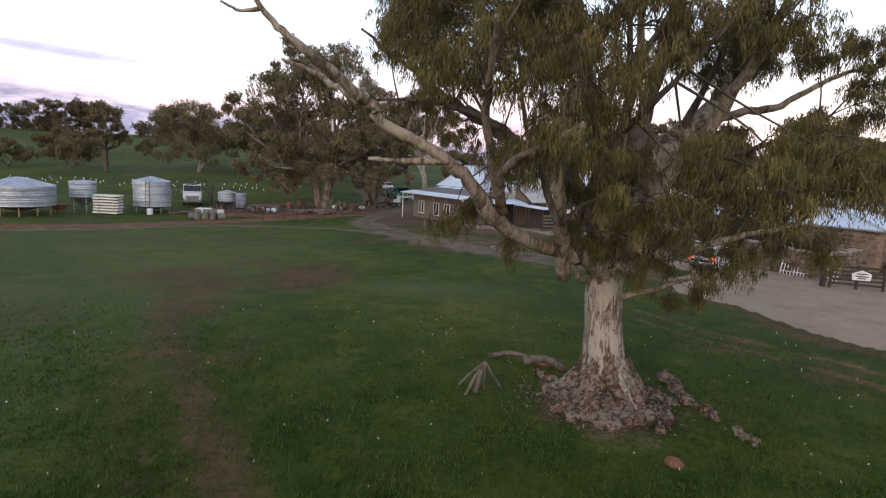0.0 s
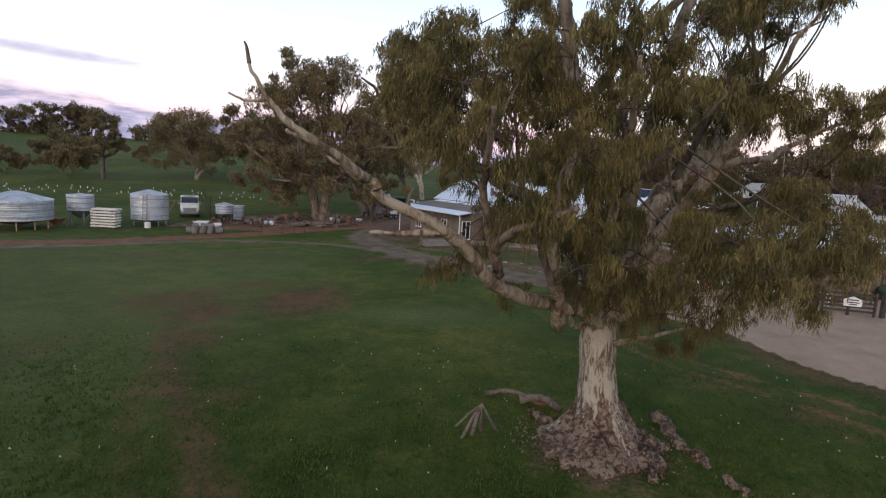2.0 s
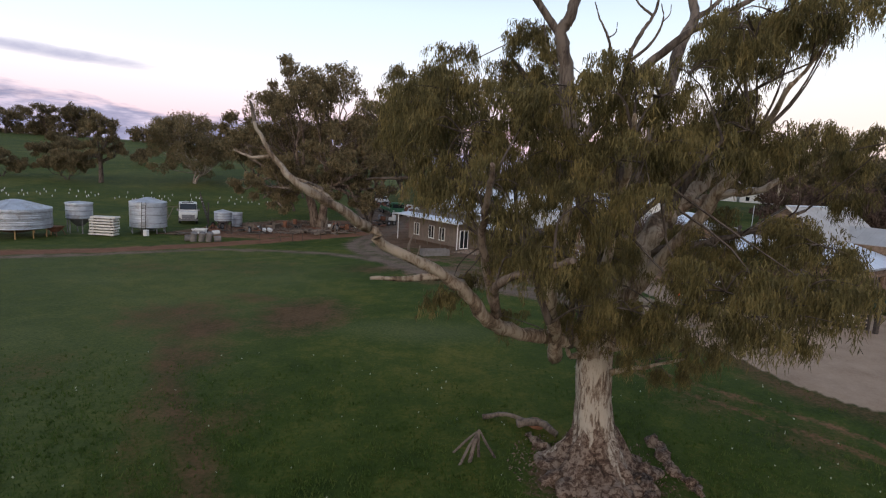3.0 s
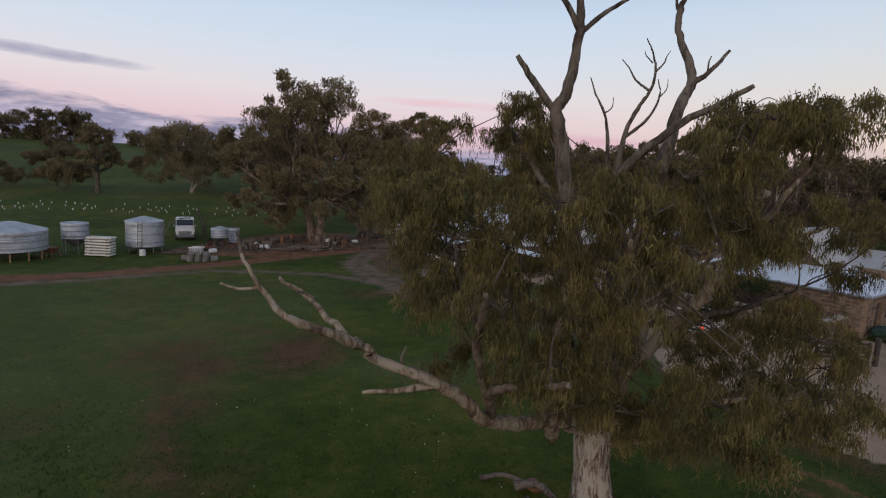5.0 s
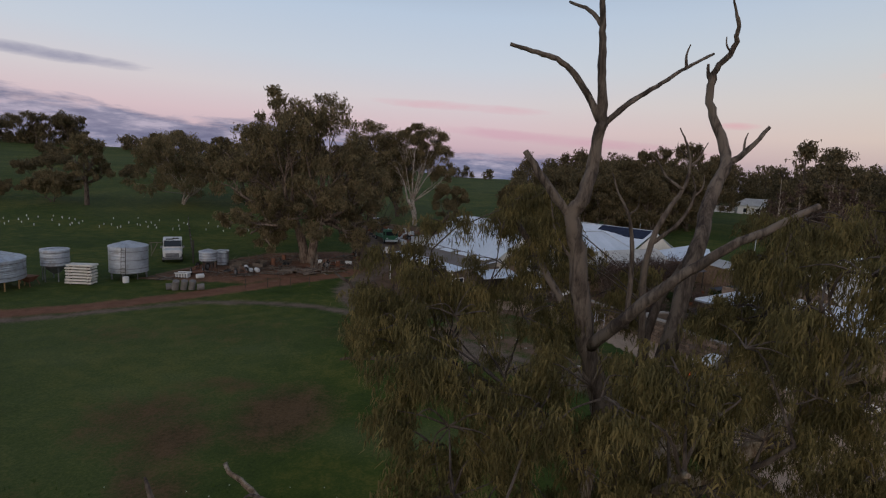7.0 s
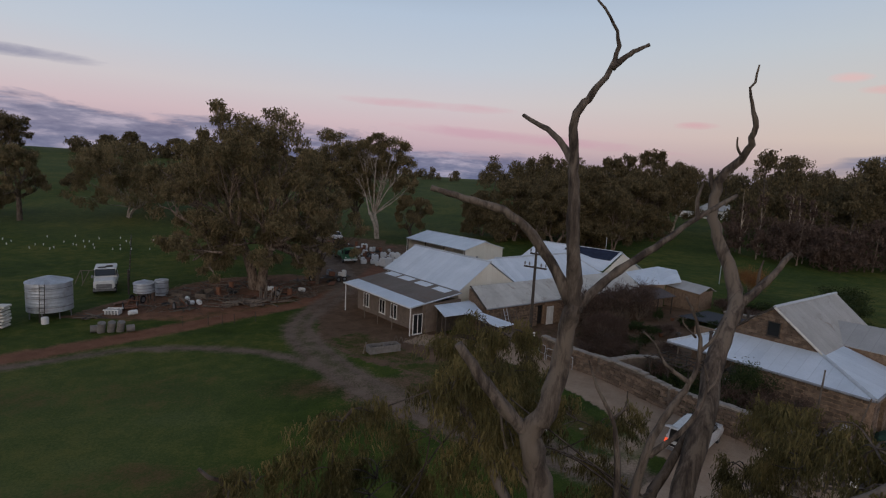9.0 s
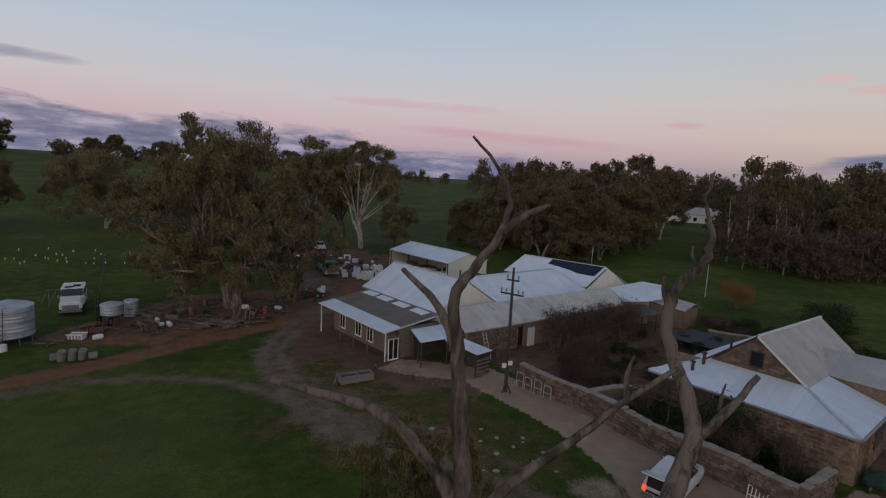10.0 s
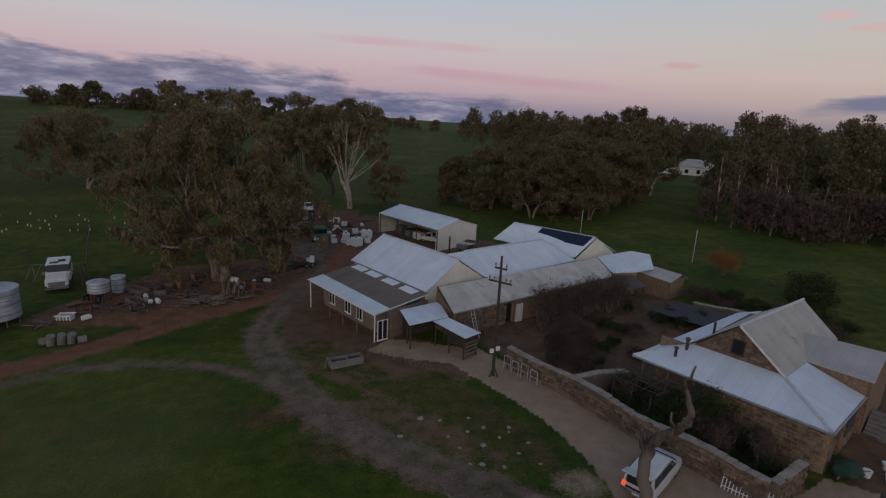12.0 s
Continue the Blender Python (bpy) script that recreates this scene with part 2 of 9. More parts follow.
def bark_material(name, pale, mid_c, dark, fine=1.0, stretch=0.22):
    m, nt, b = principled(name, 0.9, 0.0, 0.2)
    v = position(nt, (fine, fine, fine * stretch))
    v2 = position(nt)
    f1, f2, f3 = noise_fac(nt, v, 4.6, 5.0, 0.62, 0.9), noise_fac(nt, v, 22.0, 5.0, 0.7), noise_fac(nt, v2, 1.1, 3.0)
    f = math_node(nt, "ADD", math_node(nt, "MULTIPLY", f1, 0.55), math_node(nt, "ADD", math_node(nt, "MULTIPLY", f2, 0.2), math_node(nt, "MULTIPLY", f3, 0.25)))
    c = ramp(nt, f, [(0.40, (*dark, 1)), (0.47, (*mid_c, 1)), (0.535, (*pale, 1))])
    link(nt, c, b.inputs["Base Color"])
    bump(nt, b, f, 0.9, 0.09)
    return m


D1, D2 = Vector((0.6065, -0.7951, 0)), Vector((0.7951, 0.6065, 0))  # along and across the farmyard's buildings
GROUND = ground_material()
BARK = bark_material("gum_bark", (0.40, 0.35, 0.28), (0.17, 0.125, 0.09), (0.065, 0.044, 0.032), 1.9)
BARK_MID = bark_material("brown_bark", (0.23, 0.18, 0.14), (0.13, 0.095, 0.072), (0.06, 0.042, 0.032))
BARK_LIMB = bark_material("limb_bark", (0.37, 0.31, 0.235), (0.21, 0.155, 0.105), (0.085, 0.06, 0.042))
BARK_DARK = bark_material("dark_bark", (0.13, 0.105, 0.085), (0.085, 0.065, 0.05), (0.04, 0.03, 0.025))
BARK_FOOT = bark_material("foot_bark", (0.245, 0.185, 0.140), (0.105, 0.066, 0.045), (0.042, 0.026, 0.018), 1.6, 1.0)
DEAD_WOOD = bark_material("dead_wood", (0.185, 0.150, 0.120), (0.105, 0.083, 0.067), (0.045, 0.035, 0.030))
WHITE_BARK = bark_material("white_bark", (0.42, 0.37, 0.31), (0.27, 0.22, 0.18), (0.15, 0.12, 0.09))
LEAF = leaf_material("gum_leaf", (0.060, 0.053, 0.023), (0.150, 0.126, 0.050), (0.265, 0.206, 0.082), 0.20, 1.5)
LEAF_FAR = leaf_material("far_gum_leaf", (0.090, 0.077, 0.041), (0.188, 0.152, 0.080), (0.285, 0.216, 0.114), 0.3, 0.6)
LEAF_WOOD = leaf_material("woodland_leaf", (0.072, 0.062, 0.034), (0.142, 0.115, 0.062), (0.205, 0.155, 0.082))
LEAF_BROWN = leaf_material("brown_twig", (0.065, 0.043, 0.034), (0.115, 0.077, 0.060), (0.16, 0.11, 0.086))
LEAF_RUST = leaf_material("rust_leaf", (0.16, 0.075, 0.03), (0.26, 0.125, 0.05), (0.34, 0.17, 0.06))
LEAF_GARDEN = leaf_material("garden_leaf", (0.018, 0.03, 0.012), (0.04, 0.06, 0.02), (0.07, 0.085, 0.03))
GRASS_BLADE = leaf_material("grass_blade", (0.037, 0.070, 0.012), (0.062, 0.102, 0.020), (0.105, 0.132, 0.033), 0.3, 0.5)
IRON_U = corrugated("new_iron_roof", (0.57, 0.635, 0.70), (0.74, 0.80, 0.87), tuple(D1), metal=0.1)
IRON_V = corrugated("new_iron_roof_cross", (0.57, 0.635, 0.70), (0.74, 0.80, 0.87), tuple(D2), metal=0.1)
IRON_OLD = corrugated("old_iron_roof", (0.44, 0.41, 0.36), (0.64, 0.61, 0.55), tuple(D2), rough=0.6, metal=0.2, rust=(0.26, 0.19, 0.14), rust_amount=0.35)
IRON_PALE = corrugated("weathered_iron_roof", (0.36, 0.34, 0.31), (0.52, 0.50, 0.47), tuple(D2), rough=0.6, metal=0.2, rust=(0.27, 0.22, 0.18), rust_amount=0.3)
IRON_PALE_U = corrugated("weathered_iron_cross", (0.36, 0.35, 0.33), (0.50, 0.49, 0.47), tuple(D1), rough=0.6, metal=0.2)
IRON_BROWN = corrugated("brown_iron_roof", (0.125, 0.10, 0.08), (0.20, 0.165, 0.135), tuple(D1), rough=0.7, metal=0.1, rust=(0.17, 0.10, 0.07), rust_amount=0.5)
IRON_RUST = corrugated("rusted_iron_roof", (0.06, 0.045, 0.042), (0.10, 0.075, 0.068), tuple(D2), rough=0.8, metal=0.05)
CREAM_IRON = corrugated("cream_wall_sheet", (0.66, 0.63, 0.54), (0.80, 0.77, 0.68), tuple(D2), rough=0.6, metal=0.0)
SKYLIGHT = surface("skylight_sheet", (0.62, 0.66, 0.70), (0.78, 0.82, 0.86), 1.5, 0.35, relief=0.1)
TRIM = surface("galvanised_trim", (0.42, 0.45, 0.48), (0.60, 0.63, 0.66), 3.0, 0.45, 0.3, relief=0.1)
GUTTER = surface("dull_gutter", (0.20, 0.21, 0.22), (0.33, 0.34, 0.36), 3.0, 0.5, 0.2, relief=0.1)
STONE = surface("field_stone", (0.085, 0.058, 0.041), (0.225, 0.162, 0.115), 3.0, 0.9, grain=22, relief=0.8, depth=0.03, island=0.35)
MORTAR = surface("lime_mortar", (0.105, 0.080, 0.060), (0.18, 0.142, 0.110), 4.0, 0.95, grain=40, relief=0.5, depth=0.02)
COPING = surface("lichened_coping", (0.21, 0.18, 0.15), (0.36, 0.315, 0.265), 2.0, 0.95, grain=25, relief=0.8, depth=0.03)
TIMBER = surface("weathered_timber", (0.10, 0.078, 0.06), (0.20, 0.16, 0.125), 3.0, 0.85, grain=18, relief=0.4, depth=0.01)
TIMBER_DARK = surface("dark_timber", (0.035, 0.028, 0.023), (0.075, 0.06, 0.048), 3.0, 0.85, grain=18, relief=0.4, depth=0.01)
BOARD = surface("brown_weatherboard", (0.13, 0.10, 0.08), (0.21, 0.165, 0.13), 2.0, 0.8, grain=16, relief=0.3, depth=0.01)
PAINT = surface("white_paint", (0.62, 0.61, 0.58), (0.80, 0.79, 0.76), 3.0, 0.5, relief=0.1)
CREAM = surface("cream_paint", (0.58, 0.55, 0.49), (0.74, 0.71, 0.64), 3.0, 0.6, relief=0.1)
# near-black fill: the shade of an interior put into a flat panel's colour
DARK = surface("interior_shade", (0.012, 0.011, 0.010), (0.028, 0.025, 0.022), 2.0, 0.9, relief=0)
GALV = surface("galvanised_tank", (0.36, 0.39, 0.43), (0.56, 0.60, 0.64), 1.2, 0.42, 0.35, grain=12, relief=0.15, stain=(0.30, 0.29, 0.28), stain_scale=1.0)
RUST = surface("rusty_steel", (0.13, 0.055, 0.03), (0.26, 0.12, 0.07), 3.0, 0.85, grain=25, relief=0.4, depth=0.008)
OCHRE = surface("ochre_steel", (0.30, 0.18, 0.07), (0.44, 0.28, 0.12), 3.0, 0.7, relief=0.2)
STEEL = surface("dull_steel", (0.16, 0.16, 0.165), (0.30, 0.30, 0.31), 3.0, 0.5, 0.5, relief=0.2)
RUBBER = surface("black_rubber", (0.012, 0.012, 0.012), (0.03, 0.03, 0.03), 5.0, 0.8, relief=0.3)
CONCRETE = surface("grey_concrete", (0.13, 0.12, 0.11), (0.23, 0.215, 0.20), 3.0, 0.9, relief=0.4)
CAR_WHITE = surface("white_car_paint", (0.50, 0.50, 0.49), (0.62, 0.62, 0.61), 2.0, 0.3, relief=0.03, spec=0.6)
CAR_GREEN = surface("green_truck_paint", (0.03, 0.13, 0.065), (0.06, 0.20, 0.10), 2.0, 0.45, relief=0.1)
GREEN_CANVAS = surface("green_canvas", (0.012, 0.035, 0.024), (0.024, 0.06, 0.042), 2.0, 0.8, relief=0.3)
BLUE_PANEL = surface("solar_panel", (0.012, 0.016, 0.035), (0.022, 0.03, 0.06), 2.0, 0.2, 0.1, relief=0.02)
PLASTIC = surface("white_plastic", (0.60, 0.60, 0.58), (0.76, 0.76, 0.74), 3.0, 0.5, relief=0.1)
BRICK = surface("warm_stone_gable", (0.125, 0.082, 0.055), (0.29, 0.20, 0.135), 4.5, 0.9, grain=14, relief=0.9, depth=0.04, island=0.3)


def glass_material():
    m, nt, b = principled("window_glass", 0.05, 0.0, 0.6)
    b.inputs["Base Color"].default_value = (0.02, 0.023, 0.026, 1)
    return m


def lamp_material():
    m, nt, b = principled("tail_lamp_lit", 0.3)
    b.inputs["Base Color"].default_value = (0.6, 0.02, 0.01, 1)
    b.inputs["Emission Color"].default_value = (1.0, 0.12, 0.04, 1)
    b.inputs["Emission Strength"].default_value = 1.0
    return m


GLASS, TAIL_LAMP = glass_material(), lamp_material()


# ---- mesh helpers ----
class Geo:
    """Gathers vertices and faces, then becomes one mesh."""

    def __init__(self):
        self.v, self.q, self.t, self.n = [], [], [], 0

    def add(self, verts, quads=None, tris=None):
        verts = np.asarray(verts, dtype=np.float64).reshape(-1, 3)
        if quads is not None and len(quads):
            self.q.append(np.asarray(quads, dtype=np.int64).reshape(-1, 4) + self.n)
        if tris is not None and len(tris):
            self.t.append(np.asarray(tris, dtype=np.int64).reshape(-1, 3) + self.n)
        self.v.append(verts)
        self.n += len(verts)
        return self

    def mesh(self, name, mat, smooth=False):
        me = bpy.data.meshes.new(name)
        v = np.concatenate(self.v)
        q = np.concatenate(self.q) if self.q else np.zeros((0, 4), np.int64)
        t = np.concatenate(self.t) if self.t else np.zeros((0, 3), np.int64)
        me.vertices.add(len(v))
        me.vertices.foreach_set("co", v.ravel())
        me.loops.add(q.size + t.size)
        me.loops.foreach_set("vertex_index", np.concatenate([q.ravel(), t.ravel()]).astype(np.int32))
        me.polygons.add(len(q) + len(t))
        starts = np.concatenate([np.arange(len(q)) * 4, q.size + np.arange(len(t)) * 3]).astype(np.int32)
        me.polygons.foreach_set("loop_start", starts)
        me.polygons.foreach_set("use_smooth", np.full(len(q) + len(t), smooth))
        me.materials.append(mat)
        me.update(calc_edges=True)
        me.validate()
        return me


def piece(name, geo, mat, parent=None, label="", smooth=False):
    """One mesh object; under parent when given."""
    ob = new(name, geo.mesh(name, mat, smooth) if isinstance(geo, Geo) else geo)
    if parent is not None:
        ob.parent = parent
    if label:
        ob["label"] = label
    return ob


def part(name, bm, mat, parent=None, label="", smooth=False):
    me = bpy.data.meshes.new(name)
    bm.to_mesh(me)
    bm.free()
    me.materials.append(mat)
    if smooth:
        for p in me.polygons:
            p.use_smooth = True
    return piece(name, me, mat, parent, label)


def thing(name, label, category, m=None, group="", kind=""):
    """An Empty at the base of a thing, that parents its parts."""
    ob = new(name)
    ob.empty_display_size = 0.2
    if m is not None:
        ob.matrix_world = m
    return tagged(ob, label, category, group, kind)


BOX_Q = np.array([(0, 3, 2, 1), (4, 5, 6, 7), (0, 1, 5, 4), (1, 2, 6, 5), (2, 3, 7, 6), (3, 0, 4, 7)])


def box(geo, cx, cy, cz, sx, sy, sz, rz=0.0, rx=0.0, ry=0.0):
    """A block centred in plan at cx, cy with its bottom at cz when not tilted."""
    x, y = sx / 2, sy / 2
    v = np.array([(-x, -y, 0), (x, -y, 0), (x, y, 0), (-x, y, 0), (-x, -y, sz), (x, -y, sz), (x, y, sz), (-x, y, sz)])
    if rx or ry or rz:
        v = v @ np.array(Euler((rx, ry, rz)).to_matrix()).T
    return geo.add(v + (cx, cy, cz), BOX_Q)


def bevel_box(name, mat, parent, loc, size, bev=0.03, rot=(0, 0, 0), label=""):
    bm = bmesh.new()
    bmesh.ops.create_cube(bm, size=1.0, matrix=Matrix.LocRotScale((loc[0], loc[1], loc[2] + size[2] / 2), Euler(rot), size))
    bmesh.ops.bevel(bm, geom=bm.edges[:], offset=bev, segments=2, affect="EDGES")
    return part(name, bm, mat, parent, label)


def tube(geo, pts, radii, n=8, cap=True, wobble=0.0, rng=None):
    """A tapered tube along points."""
    p = np.asarray(pts, float)
    r = np.broadcast_to(np.asarray(radii, float), (len(p),))
    d = np.gradient(p, axis=0)
    d /= np.linalg.norm(d, axis=1)[:, None] + 1e-9
    ref = np.array([0, 0, 1.0]) if abs(d[0, 2]) < 0.9 else np.array([1.0, 0, 0])
    a = np.cross(d, ref)
    a /= np.linalg.norm(a, axis=1)[:, None] + 1e-9
    b = np.cross(d, a)
    ang = np.arange(n) * 2 * np.pi / n
    rr = r[:, None] * np.ones(n)
    if wobble and rng is not None:
        rr = rr * (1 + wobble * rng.standard_normal((len(p), n)))
    v = p[:, None] + rr[..., None] * (np.cos(ang)[None, :, None] * a[:, None] + np.sin(ang)[None, :, None] * b[:, None])
    i, j = np.meshgrid(np.arange(len(p) - 1), np.arange(n), indexing="ij")
    k = (j + 1) % n
    q = np.stack([i * n + j, i * n + k, (i + 1) * n + k, (i + 1) * n + j], -1).reshape(-1, 4)
    v = v.reshape(-1, 3)
    t = []
    if cap:
        v = np.concatenate([v, p[:1], p[-1:]])
        c0, c1, m = len(v) - 2, len(v) - 1, (len(p) - 1) * n
        for s in range(n):
            t += [(c0, (s + 1) % n, s), (c1, m + s, m + (s + 1) % n)]
    return geo.add(v, q, t)


def smooth_path(pts, n):
    """Catmull-Rom points through pts, n to a span."""
    p = np.asarray(pts, float)
    p = np.concatenate([2 * p[:1] - p[1:2], p, 2 * p[-1:] - p[-2:-1]])
    out = []
    for i in range(1, len(p) - 2):
        for s in range(n):
            t = s / n
            out.append(0.5 * (2 * p[i] + (p[i + 1] - p[i - 1]) * t + (2 * p[i - 1] - 5 * p[i] + 4 * p[i + 1] - p[i + 2]) * t * t
                              + (3 * p[i] - p[i - 1] - 3 * p[i + 1] + p[i + 2]) * t ** 3))
    out.append(p[-2])
    return np.array(out)


def cylinder(geo, cx, cy, z0, z1, r0, r1=None, n=16):
    return tube(geo, [(cx, cy, z0), (cx, cy, z1)], [r0, r0 if r1 is None else r1], n)


def leaves(geo, base, down, length, width, rng, droop=0.8, slim=False):
    """Leaves hanging from their base points: a diamond each, or a slim triangle."""
    n = len(base)
    d = rng.standard_normal((n, 3)) * (1 - droop)
    d += down
    d /= np.linalg.norm(d, axis=1)[:, None]
    s = np.cross(d, rng.standard_normal((n, 3)))
    s /= np.linalg.norm(s, axis=1)[:, None] + 1e-9
    ln = length * rng.uniform(0.6, 1.25, n)[:, None]
    w = width * rng.uniform(0.7, 1.3, n)[:, None]
    mid = base + d * ln * 0.45
    if slim:
        v = np.stack([base + s * w / 2, base - s * w / 2, base + d * ln], 1).reshape(-1, 3)
        geo.add(v, None, np.arange(n * 3).reshape(n, 3))
        return
    v = np.stack([base, mid + s * w / 2, base + d * ln, mid - s * w / 2], 1).reshape(-1, 3)
    geo.add(v, np.arange(n * 4).reshape(n, 4))


def ball_points(n, rng, shell=0.55):
    p = rng.standard_normal((n, 3))
    p /= np.linalg.norm(p, axis=1)[:, None]
    return p * (shell + (1 - shell) * rng.random((n, 1))) ** 0.8


# ---- the ground ----
def rise(a, b, t):
    k = np.clip((t - a) / (b - a), 0, 1)
    return k * k * (3 - 2 * k)


def ground(x, y):
    """Height of the land: a flat farmyard, pasture that climbs to a ridge."""
    x, y = np.asarray(x, float), np.asarray(y, float)
    z = -0.72 + 0.018 * np.clip(x, -18, 60) + 0.012 * np.clip(y - 60, 0, 70)
    z = z + 0.6 * np.exp(-((x - 6) ** 2 + (y - 52) ** 2) / 288)
    z = z + 5 * rise(75, 190, y) * np.clip((-x - 5) / 60, 0, 1)
    far = rise(105, 420, y)
    z = z + far * (9 + np.clip(-x, -200, 400) * 0.016) - rise(440, 900, y) * 16
    return z + far * 1.2 * np.sin(x / 83 + 1.3) * np.sin(y / 71)


def gz(x, y):
    return float(ground(x, y))


def near_line(x, y, pts, width, soft=0.6):
    """1 on a way of that width through pts, 0 off it."""
    d = np.full(x.shape, 1e9)
    for (ax, ay), (bx, by) in zip(pts, pts[1:]):
        ex, ey = bx - ax, by - ay
        k = np.clip(((x - ax) * ex + (y - ay) * ey) / (ex * ex + ey * ey), 0, 1)
        d = np.minimum(d, np.hypot(x - ax - k * ex, y - ay - k * ey))
    return np.clip((width / 2 + soft - d) / (2 * soft), 0, 1)


def inside(x, y, poly, soft=0.8):
    """1 inside a polygon, falling to 0 across its edge."""
    n, odd = len(poly), np.zeros(x.shape, bool)
    for (ax, ay), (bx, by) in zip(poly, poly[1:] + poly[:1]):
        cross = (ay > y) != (by > y)
        xi = ax + (y - ay) * (bx - ax) / ((by - ay) or 1e-9)
        odd ^= cross & (x < xi)
    edge = near_line(x, y, poly + poly[:1], 0.0, soft)
    return np.where(odd, 1 - edge * 0.5, edge * 0.5)


def blot(x, y, cx, cy, rx, ry, rot=0.0):
    c, s = math.cos(rot), math.sin(rot)
    u, w = (x - cx) * c + (y - cy) * s, -(x - cx) * s + (y - cy) * c
    return np.clip(1.25 - np.hypot(u / rx, w / ry), 0, 1)


def wavy(pts, n=5):
    return [(float(a), float(b)) for a, b, _ in smooth_path([(p[0], p[1], 0) for p in pts], n)]


def build_ground():
    def axis(core0, core1, step, far0, far1):
        out = list(np.arange(core0, core1 + 1e-6, step))
        s, p = step, core1
        while p < far1:
            s *= 1.16
            p += s
            out.append(p)
        s, p, head = step, core0, []
        while p > far0:
            s *= 1.16
            p -= s
            head.append(p)
        return np.array(head[::-1] + out)
    xs, ys = axis(-46, 36, 0.30, -2600, 2600), axis(4, 84, 0.30, -1500, 3200)
    x, y = np.meshgrid(xs, ys)
    z = ground(x, y)
    rng = np.random.default_rng(5)
    z = z + 0.035 * np.sin(x * 1.3 + np.sin(y * 0.7)) * np.sin(y * 1.1) * (np.abs(x) < 60)
    main = wavy([(12.5, 34.6), (8.0, 37.5), (1.9, 41.5), (-3.7, 46.6), (-7.8, 52.7), (-10.8, 59.0), (-11.0, 63.9), (-9.8, 72.3), (-9.4, 79.5), (-12.4, 90.6), (-16.7, 105.2), (-21.1, 121.5)])
    grey = wavy([(-60, 33), (-45, 38.5), (-34.9, 43.6), (-26.6, 50.2), (-22.5, 52.9), (-16.4, 53.5), (-10.8, 52.0), (-6.2, 49.0)])
    red = wavy([(-60, 35), (-45, 40.5), (-34, 47.0), (-28.1, 52.0), (-23.0, 57.9), (-18.1, 63.7), (-13.7, 68.0), (-10.0, 74.5), (-7.4, 82), (-6.5, 92)])
    gravel = [(-0.9, 55.4), (0.9, 57.8), (8.7, 55.6), (11.0, 52.6), (16.6, 44.4), (20.6, 39.9), (24.3, 37.6), (27, 39), (34, 35), (29, 30), (24, 28), (19, 22), (15.5, 23.3),
              (13.9, 25.9), (13.1, 29.4), (11.2, 31.4), (11.6, 34.4), (14.2, 36.6), (13.2, 41.1), (11.6, 44.8), (8.4, 49.4), (6.1, 52.6), (1.5, 54.0)]
    yard = [(-14, 72), (-9.6, 62), (-8.6, 56.5), (-4.8, 51.5), (1.6, 46.8), (6.1, 48.0), (8.7, 53.4), (1.6, 59.6), (-6.4, 68), (-4.4, 78), (10, 87), (18, 95), (6, 107), (-14, 124), (-26, 122), (-20, 102), (-16, 86)]
    junk = [(-34, 60.5), (-26, 61.2), (-19.4, 65.2), (-12.4, 71.5), (-12.4, 81.5), (-18, 85), (-27, 80), (-31, 71)]
    # worn, thin grass: wheel ruts and trodden patches in the near pasture
    worn = 0.62 * near_line(x, y, wavy([(-14, 28), (-11.1, 23.2), (-10.4, 20.6), (-9.6, 18.6), (-8.3, 16.5), (-6.9, 14.4), (-5.5, 12.5), (-3.5, 8)]), 0.8, 0.8)
    worn = np.maximum(worn, 0.88 * near_line(x, y, wavy([(-12.5, 26), (-11.1, 23.2), (-9.5, 20.8), (-8.2, 18.9), (-6.7, 16.7), (-5.2, 14.6), (-4.0, 12.7), (-2.2, 8)]), 1.1, 1.0))
    for cx, cy, rx, ry, k in ((-15.0, 31.0, 4.2, 4.2, 0.62), (-12.6, 29.0, 2.6, 3.2, 0.75), (-8.6, 32.0, 3.4, 4.6, 0.80), (-12.6, 35.2, 4.0, 1.6, 0.5), (-11.0, 24.8, 2.2, 3.0, 0.62), (-7.0, 20.2, 1.8, 2.6, 0.42), (-16.5, 22.5, 3.0, 4.0, 0.36), (-6.5, 45.5, 4.5, 2.4, 0.6), (-1.5, 41.8, 4.0, 2.0, 0.6),
                              (-17.0, 45.0, 7.0, 5.0, 0.34), (5.5, 39.0, 4.0, 2.4, 0.55), (-24.0, 43.0, 5.0, 4.0, 0.34), (9.5, 23.0, 3.0, 2.4, 0.4), (11.5, 20.5, 2.6, 2.4, 0.45)):
        worn = np.maximum(worn, k * blot(x, y, cx, cy, rx, ry))
    worn = np.maximum(worn, 0.62 * near_line(x, y, [(11.6, 32.0), (12.6, 30.2), (13.2, 28.2), (13.5, 25.7), (14.2, 24.0), (15.3, 22.7), (19, 19.5)], 2.2, 0.9))
    dirt = np.zeros_like(x)
    for cx, cy, rx, ry, k in ((4.0, 17.2, 2.4, 2.0, 0.8), (6.2, 17.4, 1.4, 2.6, 0.35)):
        dirt = np.maximum(dirt, k * blot(x, y, cx, cy, rx, ry))
    dirt = np.maximum(dirt, 0.92 * inside(x, y, yard, 1.6))
    dirt = np.maximum(dirt, 0.80 * inside(x, y, junk, 1.5))
    dirt = np.maximum(dirt, 0.62 * inside(x, y, [(-4, 46.5), (3, 42.2), (8, 39.5), (11, 42), (6, 47), (1, 49)], 1.2))
    dirt = np.maximum(dirt, 0.55 * inside(x, y, [(-7, 46.5), (-2, 41.5), (3.5, 37.8), (5, 39.6), (0, 43), (-5, 48)], 1.0))
